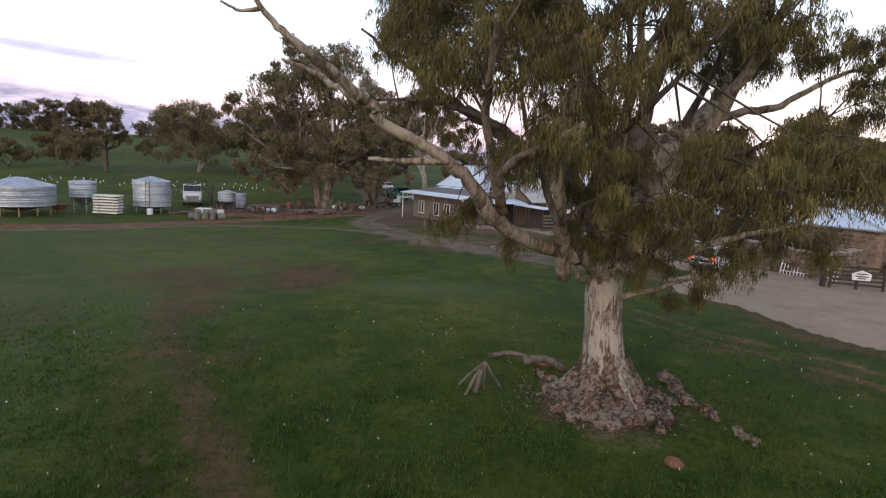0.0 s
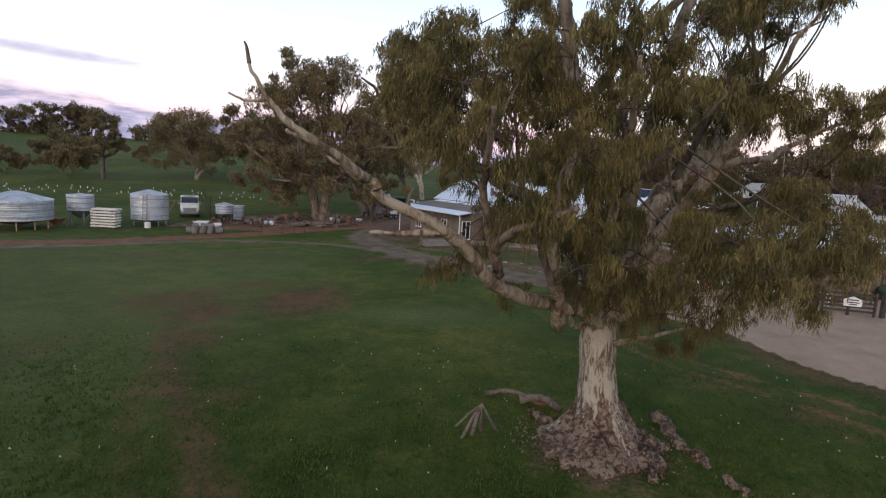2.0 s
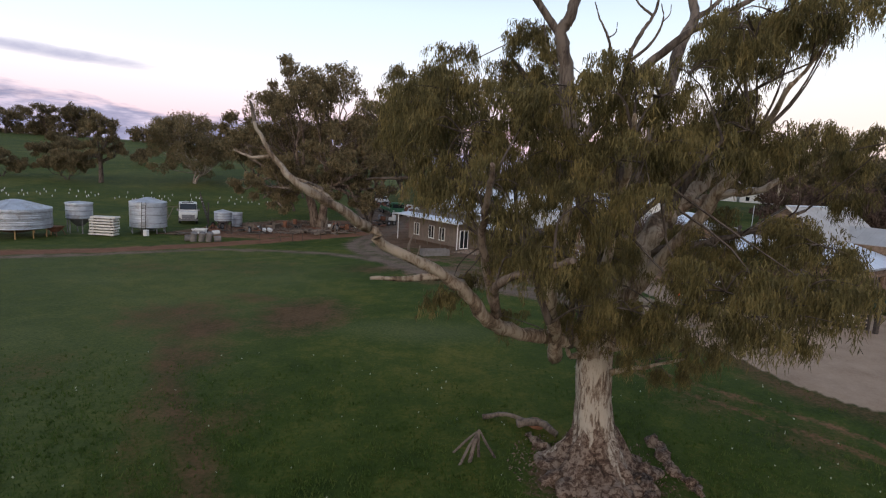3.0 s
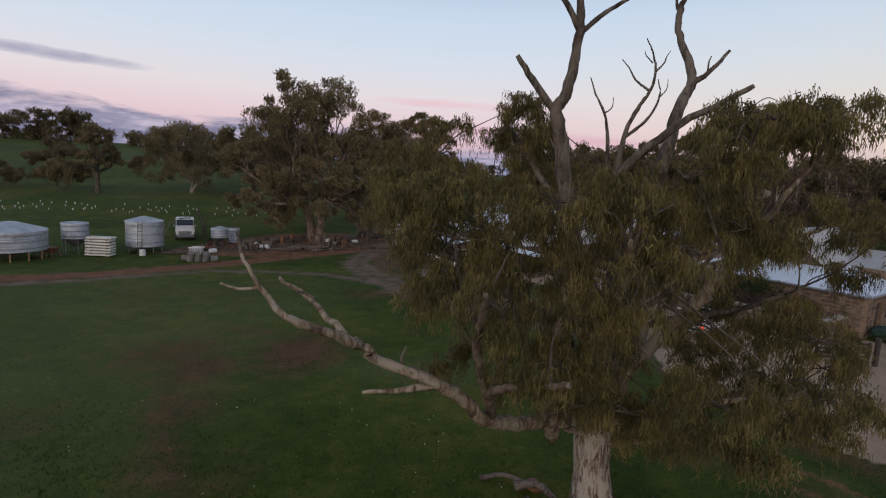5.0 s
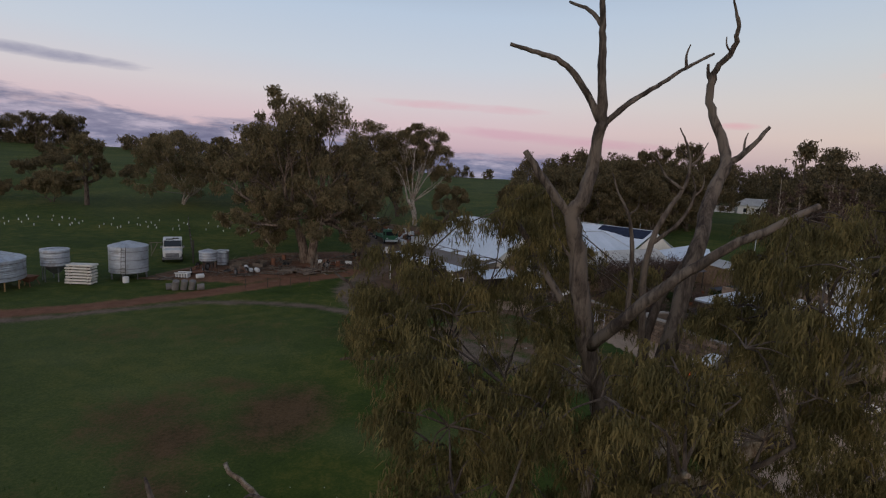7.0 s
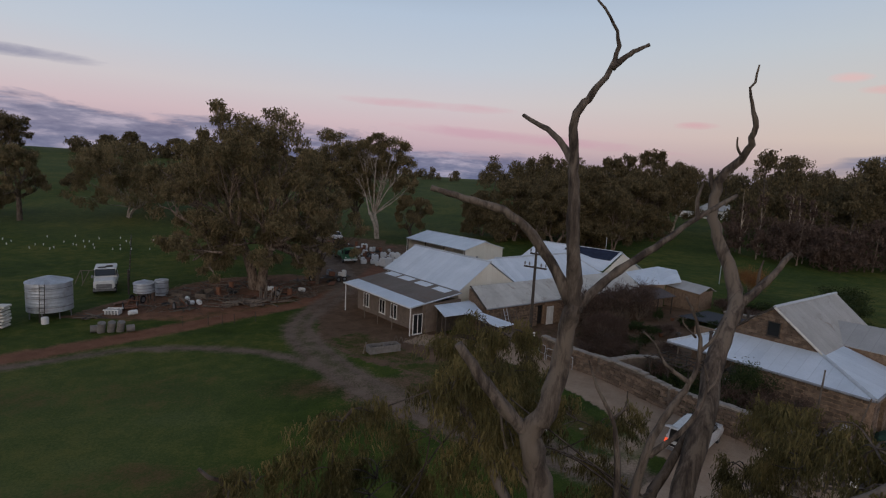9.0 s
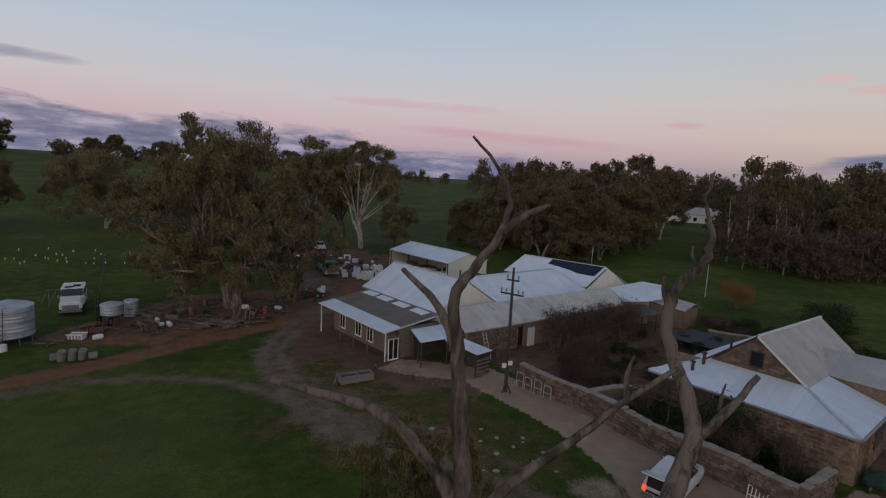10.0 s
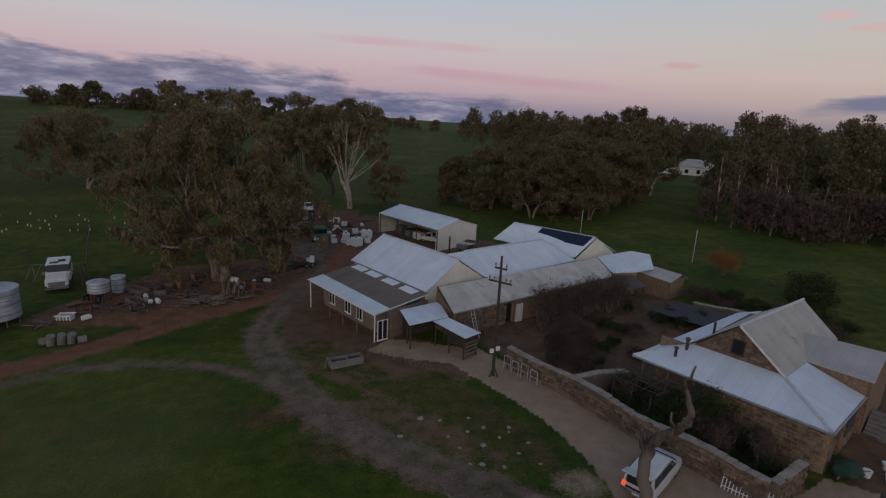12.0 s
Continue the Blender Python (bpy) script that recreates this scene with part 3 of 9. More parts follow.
    garden = [(6, 60.5), (10.8, 53.8), (17.6, 45.2), (26, 39.5), (34, 47), (41, 62), (31, 73), (14, 68)]
    dirt = np.maximum(dirt, 0.78 * inside(x, y, garden, 1.0))
    hoof = np.maximum(near_line(x, y, [(7.4, 26.4), (8.6, 24.5), (10.7, 22.3), (12.9, 19.7), (15.8, 15.8)], 0.35, 0.45), near_line(x, y, [(8.0, 27.4), (9.1, 25.7), (11.3, 23.4), (13.8, 20.8), (17, 16.8)], 0.35, 0.45))
    redm = 0.95 * near_line(x, y, red, 2.8, 1.3)
    redm = np.maximum(redm, 0.85 * hoof)
    redm = np.maximum(redm, 0.52 * inside(x, y, junk, 1.5))
    redm = np.maximum(redm, 0.60 * inside(x, y, [(-29, 60.5), (-22, 61), (-15, 66), (-16, 70), (-24, 68)], 1.5))
    road = 0.62 * near_line(x, y, main, 4.0, 1.0)
    for off in (-1.0, 1.0):
        side = [(a + off * 0.78, b + off * 0.6) for a, b in main]
        road = np.maximum(road, 0.98 * near_line(x, y, side, 0.7, 0.5))
    mid_track = near_line(x, y, main, 0.5, 0.5)
    road = road * (1 - 0.15 * mid_track)
    road = np.maximum(road, 0.70 * near_line(x, y, grey, 2.0, 1.0))
    gm = 0.95 * inside(x, y, gravel, 0.7)
    dirt = np.maximum(dirt, 0.85 * inside(x, y, [(24, 30), (30, 28), (40, 32), (46, 44), (40, 52), (33, 46), (27, 37)], 1.2))
    grass_isle = inside(x, y, [(-1.4, 49.4), (4.9, 51.6), (7.7, 48.1), (10.7, 44.0), (12.3, 40.6), (11.3, 38.5), (7.7, 42.4), (3.2, 46.3)], 0.9)
    dirt = dirt * (1 - 0.75 * grass_isle)
    worn = np.maximum(worn, 0.48 * grass_isle)
    verge = inside(x, y, [(-7.4, 56.6), (-5.0, 52.6), (-0.6, 49.8), (1.2, 51.0), (-1.4, 54.4), (-5.2, 58.4)], 0.9)
    dirt = dirt * (1 - 0.6 * verge)
    worn = np.maximum(worn, 0.55 * verge)
    for cx, cy, r in ((12.2, 38.6, 2.0), (11.6, 36.6, 1.6), (9.6, 36.8, 1.5)):
        gm = np.maximum(gm, 0.62 * blot(x, y, cx, cy, r * 1.3, r))
    dry = np.zeros_like(x)
    for cx, cy, rx, ry in ((-18, 33.6, 4, 2.2), (-13.6, 41, 4.5, 2.2), (-16, 36, 3, 1.6), (-20, 26, 4, 4), (-25, 38, 6, 3), (-2, 30, 5, 2)):
        dry = np.maximum(dry, 0.75 * blot(x, y, cx, cy, rx, ry))
    dry = np.maximum(dry, 0.5 * rise(-5, -14, x) * rise(60, 40, y))
    far_dry = 0.25 * (np.sin(x / 31) * np.sin(y / 43 + 1) > 0.2) * (y > 95)
    dry = np.maximum(dry, far_dry)
    nx, ny = len(xs), len(ys)
    i, j = np.meshgrid(np.arange(nx - 1), np.arange(ny - 1))
    q = np.stack([j * nx + i, j * nx + i + 1, (j + 1) * nx + i + 1, (j + 1) * nx + i], -1).reshape(-1, 4)
    g = Geo().add(np.stack([x, y, z], -1).reshape(-1, 3), q)
    ob = piece("ground", g, GROUND, smooth=True)
    for name, ch in (("cover", (dirt, redm, gm)), ("cover_b", (dry, road, worn))):
        at = ob.data.color_attributes.new(name, "FLOAT_COLOR", "POINT")
        at.data.foreach_set("color", np.stack([c.ravel() for c in ch] + [np.ones(x.size)], -1).astype(np.float32).ravel())
    tagged(ob, "green winter pasture with worn brown earth and gravel tracks", "ground", kind="structure")
    bare = np.maximum.reduce([dirt * 1.1, redm, road, gm, worn * 0.55])
    return xs, ys, bare


XS, YS, BARE = build_ground()


def bare_at(x, y):
    i = np.clip(np.searchsorted(XS, x), 0, len(XS) - 1)
    j = np.clip(np.searchsorted(YS, y), 0, len(YS) - 1)
    return BARE[j, i]


def build_grass():
    """Tufts of grass over the near pasture."""
    rng = np.random.default_rng(11)
    n = 170000
    x, y = rng.uniform(-26, 18, n), 6 + 44 * rng.random(n) ** 1.6
    keep = (bare_at(x, y) < rng.uniform(0.15, 0.5, n)) & (rng.random(n) > np.clip((y - 9) / 17, 0, 1)) & (rng.random(n) > np.clip((np.abs(x + 3) - 12) / 12, 0, 1))
    x, y = x[keep], y[keep]
    base = np.repeat(np.stack([x, y, ground(x, y) - 0.01], -1), 3, 0)
    base[:, :2] += rng.normal(0, 0.05, (len(base), 2))
    g = Geo()
    leaves(g, base, np.array([0, 0, 1.0]), 0.13, 0.034, rng, droop=0.62, slim=True)
    tagged(piece("pasture_grass", g, GRASS_BLADE), "short green pasture grass tufts", "grass", kind="stuff")
    m = 240
    x, y = rng.uniform(-14, 13, m), rng.uniform(8, 26, m)
    keep = bare_at(x, y) < 0.3
    x, y = x[keep], y[keep]
    b2 = np.stack([x, y, ground(x, y) + 0.03], -1)
    g2 = Geo()
    leaves(g2, b2, np.array([0, 0, 1.0]), 0.08, 0.05, rng, droop=0.5)
    tagged(piece("small_white_flowers", g2, surface("pale_flower", (0.30, 0.34, 0.24), (0.46, 0.50, 0.38), 8, 0.8, relief=0)), "small pale flowers scattered in the grass", "flowers", kind="stuff")


build_grass()


# ---- the farm buildings: u runs along the yard front, v away from it ----
ORIGIN = Vector((-0.4, 56.89, 0))


def at_uv(u, v, z=0.0):
    p = ORIGIN + D1 * u + D2 * v
    return (p.x, p.y, z)


def gz_uv(u, v):
    p = at_uv(u, v)
    return gz(p[0], p[1])


YARD_TURN = math.atan2(D1.y, D1.x)


def slab(geo, quad, thick=0.06):
    """A roof sheet: quad of (u, v, z) corners, in order, with a thickness below."""
    top = [at_uv(*c) for c in quad]
    low = [(a, b, c - thick) for a, b, c in top]
    n = len(top)
    f = [tuple(range(n, 2 * n))] if n == 4 else []
    sides = [(i, (i + 1) % n, n + (i + 1) % n, n + i) for i in range(n)]
    if n == 4:
        geo.add(low + top, [(3, 2, 1, 0), (4, 5, 6, 7)] + sides)
    else:
        geo.add(low + top, sides, [(2, 1, 0), (3, 4, 5)])


def wall_uv(geo, u0, v0, u1, v1, z0, z1, thick=0.25):
    """A straight upright wall between two plan points."""
    d = Vector((u1 - u0, v1 - v0))
    d.normalize()
    nx, ny = -d.y * thick / 2, d.x * thick / 2
    c = [(u0 - nx, v0 - ny), (u1 - nx, v1 - ny), (u1 + nx, v1 + ny), (u0 + nx, v0 + ny)]
    geo.add([at_uv(a, b, z0) for a, b in c] + [at_uv(a, b, z1) for a, b in c], BOX_Q)


def bar_uv(geo, a, b, r=0.05, n=6):
    tube(geo, [at_uv(*a), at_uv(*b)], r, n)


def strip(parent, name, a, b, mat, size=0.12):
    g = Geo()
    bar_uv(g, a, b, size / 2, 6)
    return piece(name, g, mat, parent)


def roof_part(parent, name, quads, mat, thick=0.06, label=""):
    g = Geo()
    for q in quads:
        slab(g, q, thick)
    return piece(name, g, mat, parent, label)


def gable_wall(geo, u0, v0, u1, v1, z0, z_eave, z_peak, thick=0.25):
    """A wall with a triangular top over its middle."""
    d = Vector((u1 - u0, v1 - v0)).normalized()
    nx, ny = -d.y * thick / 2, d.x * thick / 2
    prof = [(u0, v0, z0), (u1, v1, z0), (u1, v1, z_eave), ((u0 + u1) / 2, (v0 + v1) / 2, z_peak), (u0, v0, z_eave)]
    f = [at_uv(u - nx, v - ny, z) for u, v, z in prof] + [at_uv(u + nx, v + ny, z) for u, v, z in prof]
    q = [(0, 1, 2, 4), (9, 7, 6, 5)] + [(i, 5 + i, 5 + (i + 1) % 5, (i + 1) % 5) for i in range(5)]
    geo.add(f, q, [(4, 2, 3), (8, 7, 9)])


def window_uv(parent, u, v, z, w, h, along="u", panes=2, face=-1, name="window", frame_mat=None):
    """A sash window proud of a wall that runs along u or v; face is the side it shows."""
    t = 0.05
    off = face * 0.06

    def pt(a, dz, d):
        return at_uv(u + a, v + d, z + dz) if along == "u" else at_uv(u + d, v + a, z + dz)

    def blk(g, a0, a1, z0, z1, d0, d1):
        c = [(a0, d0), (a1, d0), (a1, d1), (a0, d1)]
        g.add([pt(a, z0, d) for a, d in c] + [pt(a, z1, d) for a, d in c], BOX_Q)
    win = Geo()
    blk(win, -w / 2, w / 2, 0, h, off * 0.9 - 0.01, off * 0.9 + 0.01)
    glass = piece(name, win, GLASS, parent)
    fr = Geo()
    for a0, a1, z0, z1 in [(-w / 2 - t, w / 2 + t, -t, 0.0), (-w / 2 - t, w / 2 + t, h, h + t), (-w / 2 - t, -w / 2, 0, h), (w / 2, w / 2 + t, 0, h)]:
        blk(fr, a0, a1, z0, z1, off - 0.05, off + 0.05)
    for k in range(1, panes):
        a = -w / 2 + w * k / panes
        blk(fr, a - 0.03, a + 0.03, 0, h, off - 0.045, off + 0.045)
    piece("window_frame", fr, frame_mat or PAINT, glass)
    sill = Geo()
    blk(sill, -w / 2 - 0.1, w / 2 + 0.1, -t - 0.05, -t, off - 0.09, off + 0.09)
    piece("sill", sill, frame_mat or PAINT, glass)
    return glass


def house_front():
    """Low brown house with a white veranda roof along the yard."""
    h = thing("veranda_house", "low brown weatherboard house with a pale iron veranda roof", "house", pose(*at_uv(-6, 3, 0.1)))
    h.matrix_world = Matrix.Identity(4)
    g0 = gz_uv(-6, 2) - 0.25
    u0, u1 = -12.2, -0.2
    g = Geo()
    wall_uv(g, u0 + 0.3, 1.7, u1, 1.7, g0, 2.52)
    piece("front_wall", g, BOARD, h)
    # horizontal boards
    for k in range(10):
        g = Geo()
        z = g0 + 0.22 + k * 0.25
        wall_uv(g, u0 + 0.3, 1.545, u1 + 0.02, 1.545, z, z + 0.235, 0.035)
        piece("board", g, BOARD, h)
    g = Geo()
    wall_uv(g, u1, 1.7, u1, 6.0, g0, 2.52)
    piece("end_wall", g, BOARD, h)
    g = Geo()
    wall_uv(g, u0 + 0.3, 1.7, u0 + 0.3, 6.0, g0, 2.52)
    piece("far_end_wall", g, BOARD, h)
    roof_part(h, "veranda_roof", [[(-12.15, -0.05, 2.42), (0.0, 0.0, 2.42), (-0.05, 1.66, 2.62), (-12.3, 1.70, 2.62)]], IRON_U, 0.05, "pale new iron sheet")
    roof_part(h, "main_roof", [[(-12.3, 1.71, 2.616), (-0.04, 1.67, 2.616), (-0.1, 6.0, 3.17), (-12.5, 6.0, 3.17)]], IRON_BROWN, 0.07, "weathered brown iron sheet")
    for a in (-11.9, -9.3, -6.3, -3.3):
        roof_part(h, "skylight", [[(a, 4.85, 3.055), (a + 2.1, 4.85, 3.055), (a + 2.1, 5.8, 3.177), (a, 5.8, 3.177)]], SKYLIGHT, 0.03, "translucent white roof sheet")
    strip(h, "gutter", (-12.2, -0.1, 2.36), (0.05, -0.06, 2.36), PAINT, 0.13)
    strip(h, "barge_board", (0.03, 0.0, 2.40), (-0.05, 6.0, 3.13), TRIM, 0.14)
    for i, u in enumerate((-12.0, -8.0, -5.5, -3.0, -0.12)):
        g = Geo()
        bar_uv(g, (u, 0.08, gz_uv(u, 0.08) - 0.2), (u, 0.08, 2.40), 0.055 if i in (0, 4) else 0.045, 8)
        piece("veranda_post", g, PAINT if i in (0, 4) else TIMBER, h)
    for u, w in ((-10.0, 0.95), (-6.9, 0.95), (-4.8, 0.95)):
        window_uv(h, u, 1.52, g0 + 0.8, w, 1.3, "u", 2, -1)
    # glazed end of the veranda
    window_uv(h, -0.08, 0.85, g0 + 0.6, 0.95, 1.75, "v", 2, 1)
    g = Geo()
    wall_uv(g, -0.14, 0.15, -0.14, 1.6, g0, g0 + 0.55, 0.08)
    piece("veranda_end", g, BOARD, h)
    return h


house_front()


def main_sheds():
    """The large pale roofs behind the house."""
    b = thing("gabled_barn", "wide barn with pale new iron roof and cream gable", "barn")
    zg = gz_uv(-6, 9) - 0.3
    roof_part(b, "roof_slope", [[(-13.9, 6.05, 3.2), (-0.6, 6.15, 3.2), (-0.75, 10.35, 5.75), (-13.7, 10.2, 5.75)]], IRON_U, 0.07)
    roof_part(b, "roof_slope", [[(-0.75, 10.35, 5.75), (-0.75, 14.5, 3.15), (-14.0, 14.4, 3.2), (-13.7, 10.2, 5.75)]], IRON_U, 0.07)
    strip(b, "ridge_cap", (-13.75, 10.2, 5.78), (-0.7, 10.35, 5.78), TRIM, 0.2)
    strip(b, "gutter", (-13.9, 6.0, 3.15), (-0.6, 6.08, 3.15), GUTTER, 0.14)
    g = Geo()
    gable_wall(g, -0.85, 6.35, -0.85, 14.25, zg, 3.15, 5.6, 0.12)
    piece("gable_wall", g, CREAM_IRON, b, "cream sheeted gable")
    g = Geo()
    gable_wall(g, -13.5, 6.35, -13.5, 14.25, zg, 3.15, 5.6, 0.12)
    piece("gable_wall", g, CREAM_IRON, b)
    g = Geo()
    wall_uv(g, -13.5, 6.35, -0.85, 6.35, zg, 3.15, 0.12)
    piece("side_wall", g, CREAM_IRON, b)

    c = thing("long_barn", "long barn with a pale hipped iron roof", "barn")
    roof_part(c, "roof_slope", [[(-0.49, 14.71, 3.18), (0.01, 29.01, 3.18), (-3.44, 26.56, 5.37), (-4.04, 14.14, 5.37)]], IRON_V, 0.07)
    roof_part(c, "roof_slope", [[(-4.04, 14.14, 5.37), (-3.44, 26.56, 5.37), (-7.45, 28.94, 3.13), (-7.46, 13.90, 3.13)]], IRON_V, 0.07)
    roof_part(c, "hip_end", [[(0.01, 29.01, 3.18), (-7.45, 28.94, 3.13), (-3.44, 26.56, 5.37)]], IRON_U, 0.07)
    roof_part(c, "valley_end", [[(-0.49, 14.71, 3.18), (-4.04, 14.14, 5.37), (-6.02, 12.19, 4.69), (-0.84, 13.97, 3.48)]], IRON_U, 0.07)
    strip(c, "ridge_cap", (-4.05, 14.15, 5.40), (-3.45, 26.57, 5.40), TRIM, 0.2)
    strip(c, "hip_cap", (-3.45, 26.57, 5.40), (-0.00, 29.02, 3.20), TRIM, 0.16)
    strip(c, "gutter", (-0.39, 14.68, 3.13), (0.10, 28.99, 3.13), GUTTER, 0.18)
    g = Geo()
    wall_uv(g, -0.65, 14.7, -0.15, 28.8, zg, 3.13, 0.2)
    piece("side_wall", g, MORTAR, c)

    r = thing("solar_roof_barn", "rear barn with a pale iron roof and dark solar panels", "barn")
    roof_part(r, "roof_slope", [[(-11.98, 27.13, 3.70), (-10.97, 29.83, 5.81), (-0.06, 32.97, 5.59), (-0.37, 29.43, 3.48)]], IRON_V, 0.07)
    roof_part(r, "roof_slope", [[(-0.06, 32.97, 5.59), (-10.97, 29.83, 5.81), (-10.80, 33.44, 3.42), (0.18, 37.75, 3.20)]], IRON_V, 0.07)
    g = Geo()
    gable_wall(g, -0.4, 29.6, 0.1, 37.2, zg, 3.1, 5.45, 0.12)
    piece("gable_wall", g, CREAM_IRON, r, "cream gable")
    for k in range(6):
        a, bb = k / 6, (k + 0.988) / 6
        def on(f, w):
            top = Vector((-6.9, 30.95, 5.70)).lerp(Vector((-0.35, 32.85, 5.57)), f)
            low = Vector((-7.2, 29.55, 4.60)).lerp(Vector((-0.55, 31.2, 4.50)), f)
            q = low.lerp(top, w)
            return (q.x, q.y, q.z + 0.1)
        roof_part(r, "solar_panel", [[on(a, 0), on(bb, 0), on(bb, 1), on(a, 1)]], BLUE_PANEL, 0.04, "dark blue solar panel" if k == 0 else "")
    strip(r, "ridge_cap", (-10.98, 29.84, 5.83), (-0.07, 32.98, 5.62), TRIM, 0.2)

    d = thing("old_stone_barn", "old stone barn with a stained pale iron lean-to roof", "barn")
    roof_part(d, "roof", [[(3.37, 6.07, 2.38), (4.27, 18.44, 2.41), (1.10, 18.93, 3.77), (0.23, 6.94, 3.77)]], IRON_OLD, 0.07, "stained old iron sheet")
    roof_part(d, "roof", [[(4.27, 18.49, 2.41), (4.94, 29.50, 2.45), (1.93, 30.61, 3.77), (1.10, 18.99, 3.77)]], IRON_OLD, 0.07)
    strip(d, "barge_board", (3.38, 6.03, 2.36), (0.18, 6.89, 3.77), TIMBER_DARK, 0.16)
    strip(d, "gutter", (3.47, 6.04, 2.32), (4.37, 18.41, 2.34), GUTTER, 0.12)
    g = Geo()
    u0 = 3.0
    wall_uv(g, u0, 6.45, u0 + 0.5, 12.9, zg, 2.34, 0.35)
    wall_uv(g, u0 + 0.58, 13.9, u0 + 1.65, 29.3, zg, 2.36, 0.35)
    wall_uv(g, u0 + 0.5, 12.9, u0 + 0.58, 13.9, 1.95, 2.34, 0.35)
    piece("stone_wall", g, BRICK, d)
    g = Geo()
    ends = [(0.4, 6.58, 3.62), (3.0, 6.18, 2.34), (3.0, 6.53, 2.34), (0.4, 6.93, 3.62)]
    g.add([at_uv(a, b, zg) for a, b, h in ends] + [at_uv(a, b, h) for a, b, h in ends], BOX_Q)
    piece("end_wall", g, BRICK, d)
    g = Geo()
    wall_uv(g, u0 + 0.95, 14.0, u0 + 1.0, 14.95, gz_uv(4, 13) - 0.1, gz_uv(4, 13) + 1.85, 0.06)
    piece("door", g, PAINT, d, "white door standing open")
    # near-black sheet across the opening, painted as the barn's shaded inside
    g = Geo()
    wall_uv(g, u0 + 0.25, 12.9, u0 + 0.3, 13.9, zg, 1.95, 0.05)
    piece("doorway_shade", g, DARK, d)
    for a in (7.4, 9.0):
        g = Geo()
        bar_uv(g, (4.9, a, gz_uv(5, 8) - 0.1), (3.5, a + 0.5, 1.9), 0.05)
        piece("leaning_timber", g, TIMBER, d)

    e = thing("end_cottage", "small pale iron roofed cottage end with a little gable", "cottage")
    roof_part(e, "roof_slope", [[(0.41, 33.12, 3.20), (4.55, 29.99, 2.64), (6.10, 32.77, 2.72), (2.99, 36.43, 4.11)]], IRON_V, 0.07)
    roof_part(e, "roof_slope", [[(2.99, 36.43, 4.11), (6.10, 32.77, 2.72), (6.98, 34.98, 3.00), (4.53, 38.40, 3.74)]], IRON_U, 0.07)
    g = Geo()
    wall_uv(g, 4.4, 30.3, 5.9, 33.0, zg, 2.6, 0.3)
    piece("wall", g, BRICK, e)
    i = thing("stone_hut", "small rubble stone hut with a dark iron roof", "hut")
    roof_part(i, "roof_slope", [[(5.62, 33.75, 2.54), (5.33, 35.67, 3.19), (9.74, 36.57, 2.71), (9.70, 34.05, 2.16)]], IRON_PALE_U, 0.07)
    roof_part(i, "roof_slope", [[(5.33, 35.67, 3.19), (5.53, 37.11, 2.54), (9.91, 37.84, 2.16), (9.74, 36.57, 2.71)]], IRON_PALE_U, 0.07)
    strip(i, "barge_board", (5.54, 33.75, 2.54), (5.24, 35.68, 3.20), PAINT, 0.16)
    strip(i, "barge_board", (5.45, 37.11, 2.54), (5.24, 35.68, 3.20), PAINT, 0.16)
    g = Geo()
    wall_uv(g, 5.8, 34.1, 9.4, 34.4, zg, 2.25, 0.3)
    wall_uv(g, 9.4, 34.4, 9.6, 37.3, zg, 2.25, 0.3)
    gable_wall(g, 5.75, 33.95, 5.65, 36.9, zg, 2.45, 3.05, 0.3)
    piece("stone_wall", g, BRICK, i)
    v = thing("rusted_veranda", "low dark rusted iron veranda over the garden", "veranda")
    roof_part(v, "roof", [[(4.35, 22.61, 2.32), (7.41, 21.96, 1.94), (8.50, 31.03, 1.98), (5.00, 32.92, 2.32)]], IRON_RUST, 0.06, "rusted dark iron sheet")
    for a, b2 in ((7.2, 22.4), (7.5, 25.2), (7.9, 28.2), (8.25, 30.6)):
        g = Geo()
        bar_uv(g, (a, b2, gz_uv(a, b2) - 0.2), (a, b2, 1.95), 0.06)
        piece("post", g, TIMBER_DARK, v)


main_sheds()


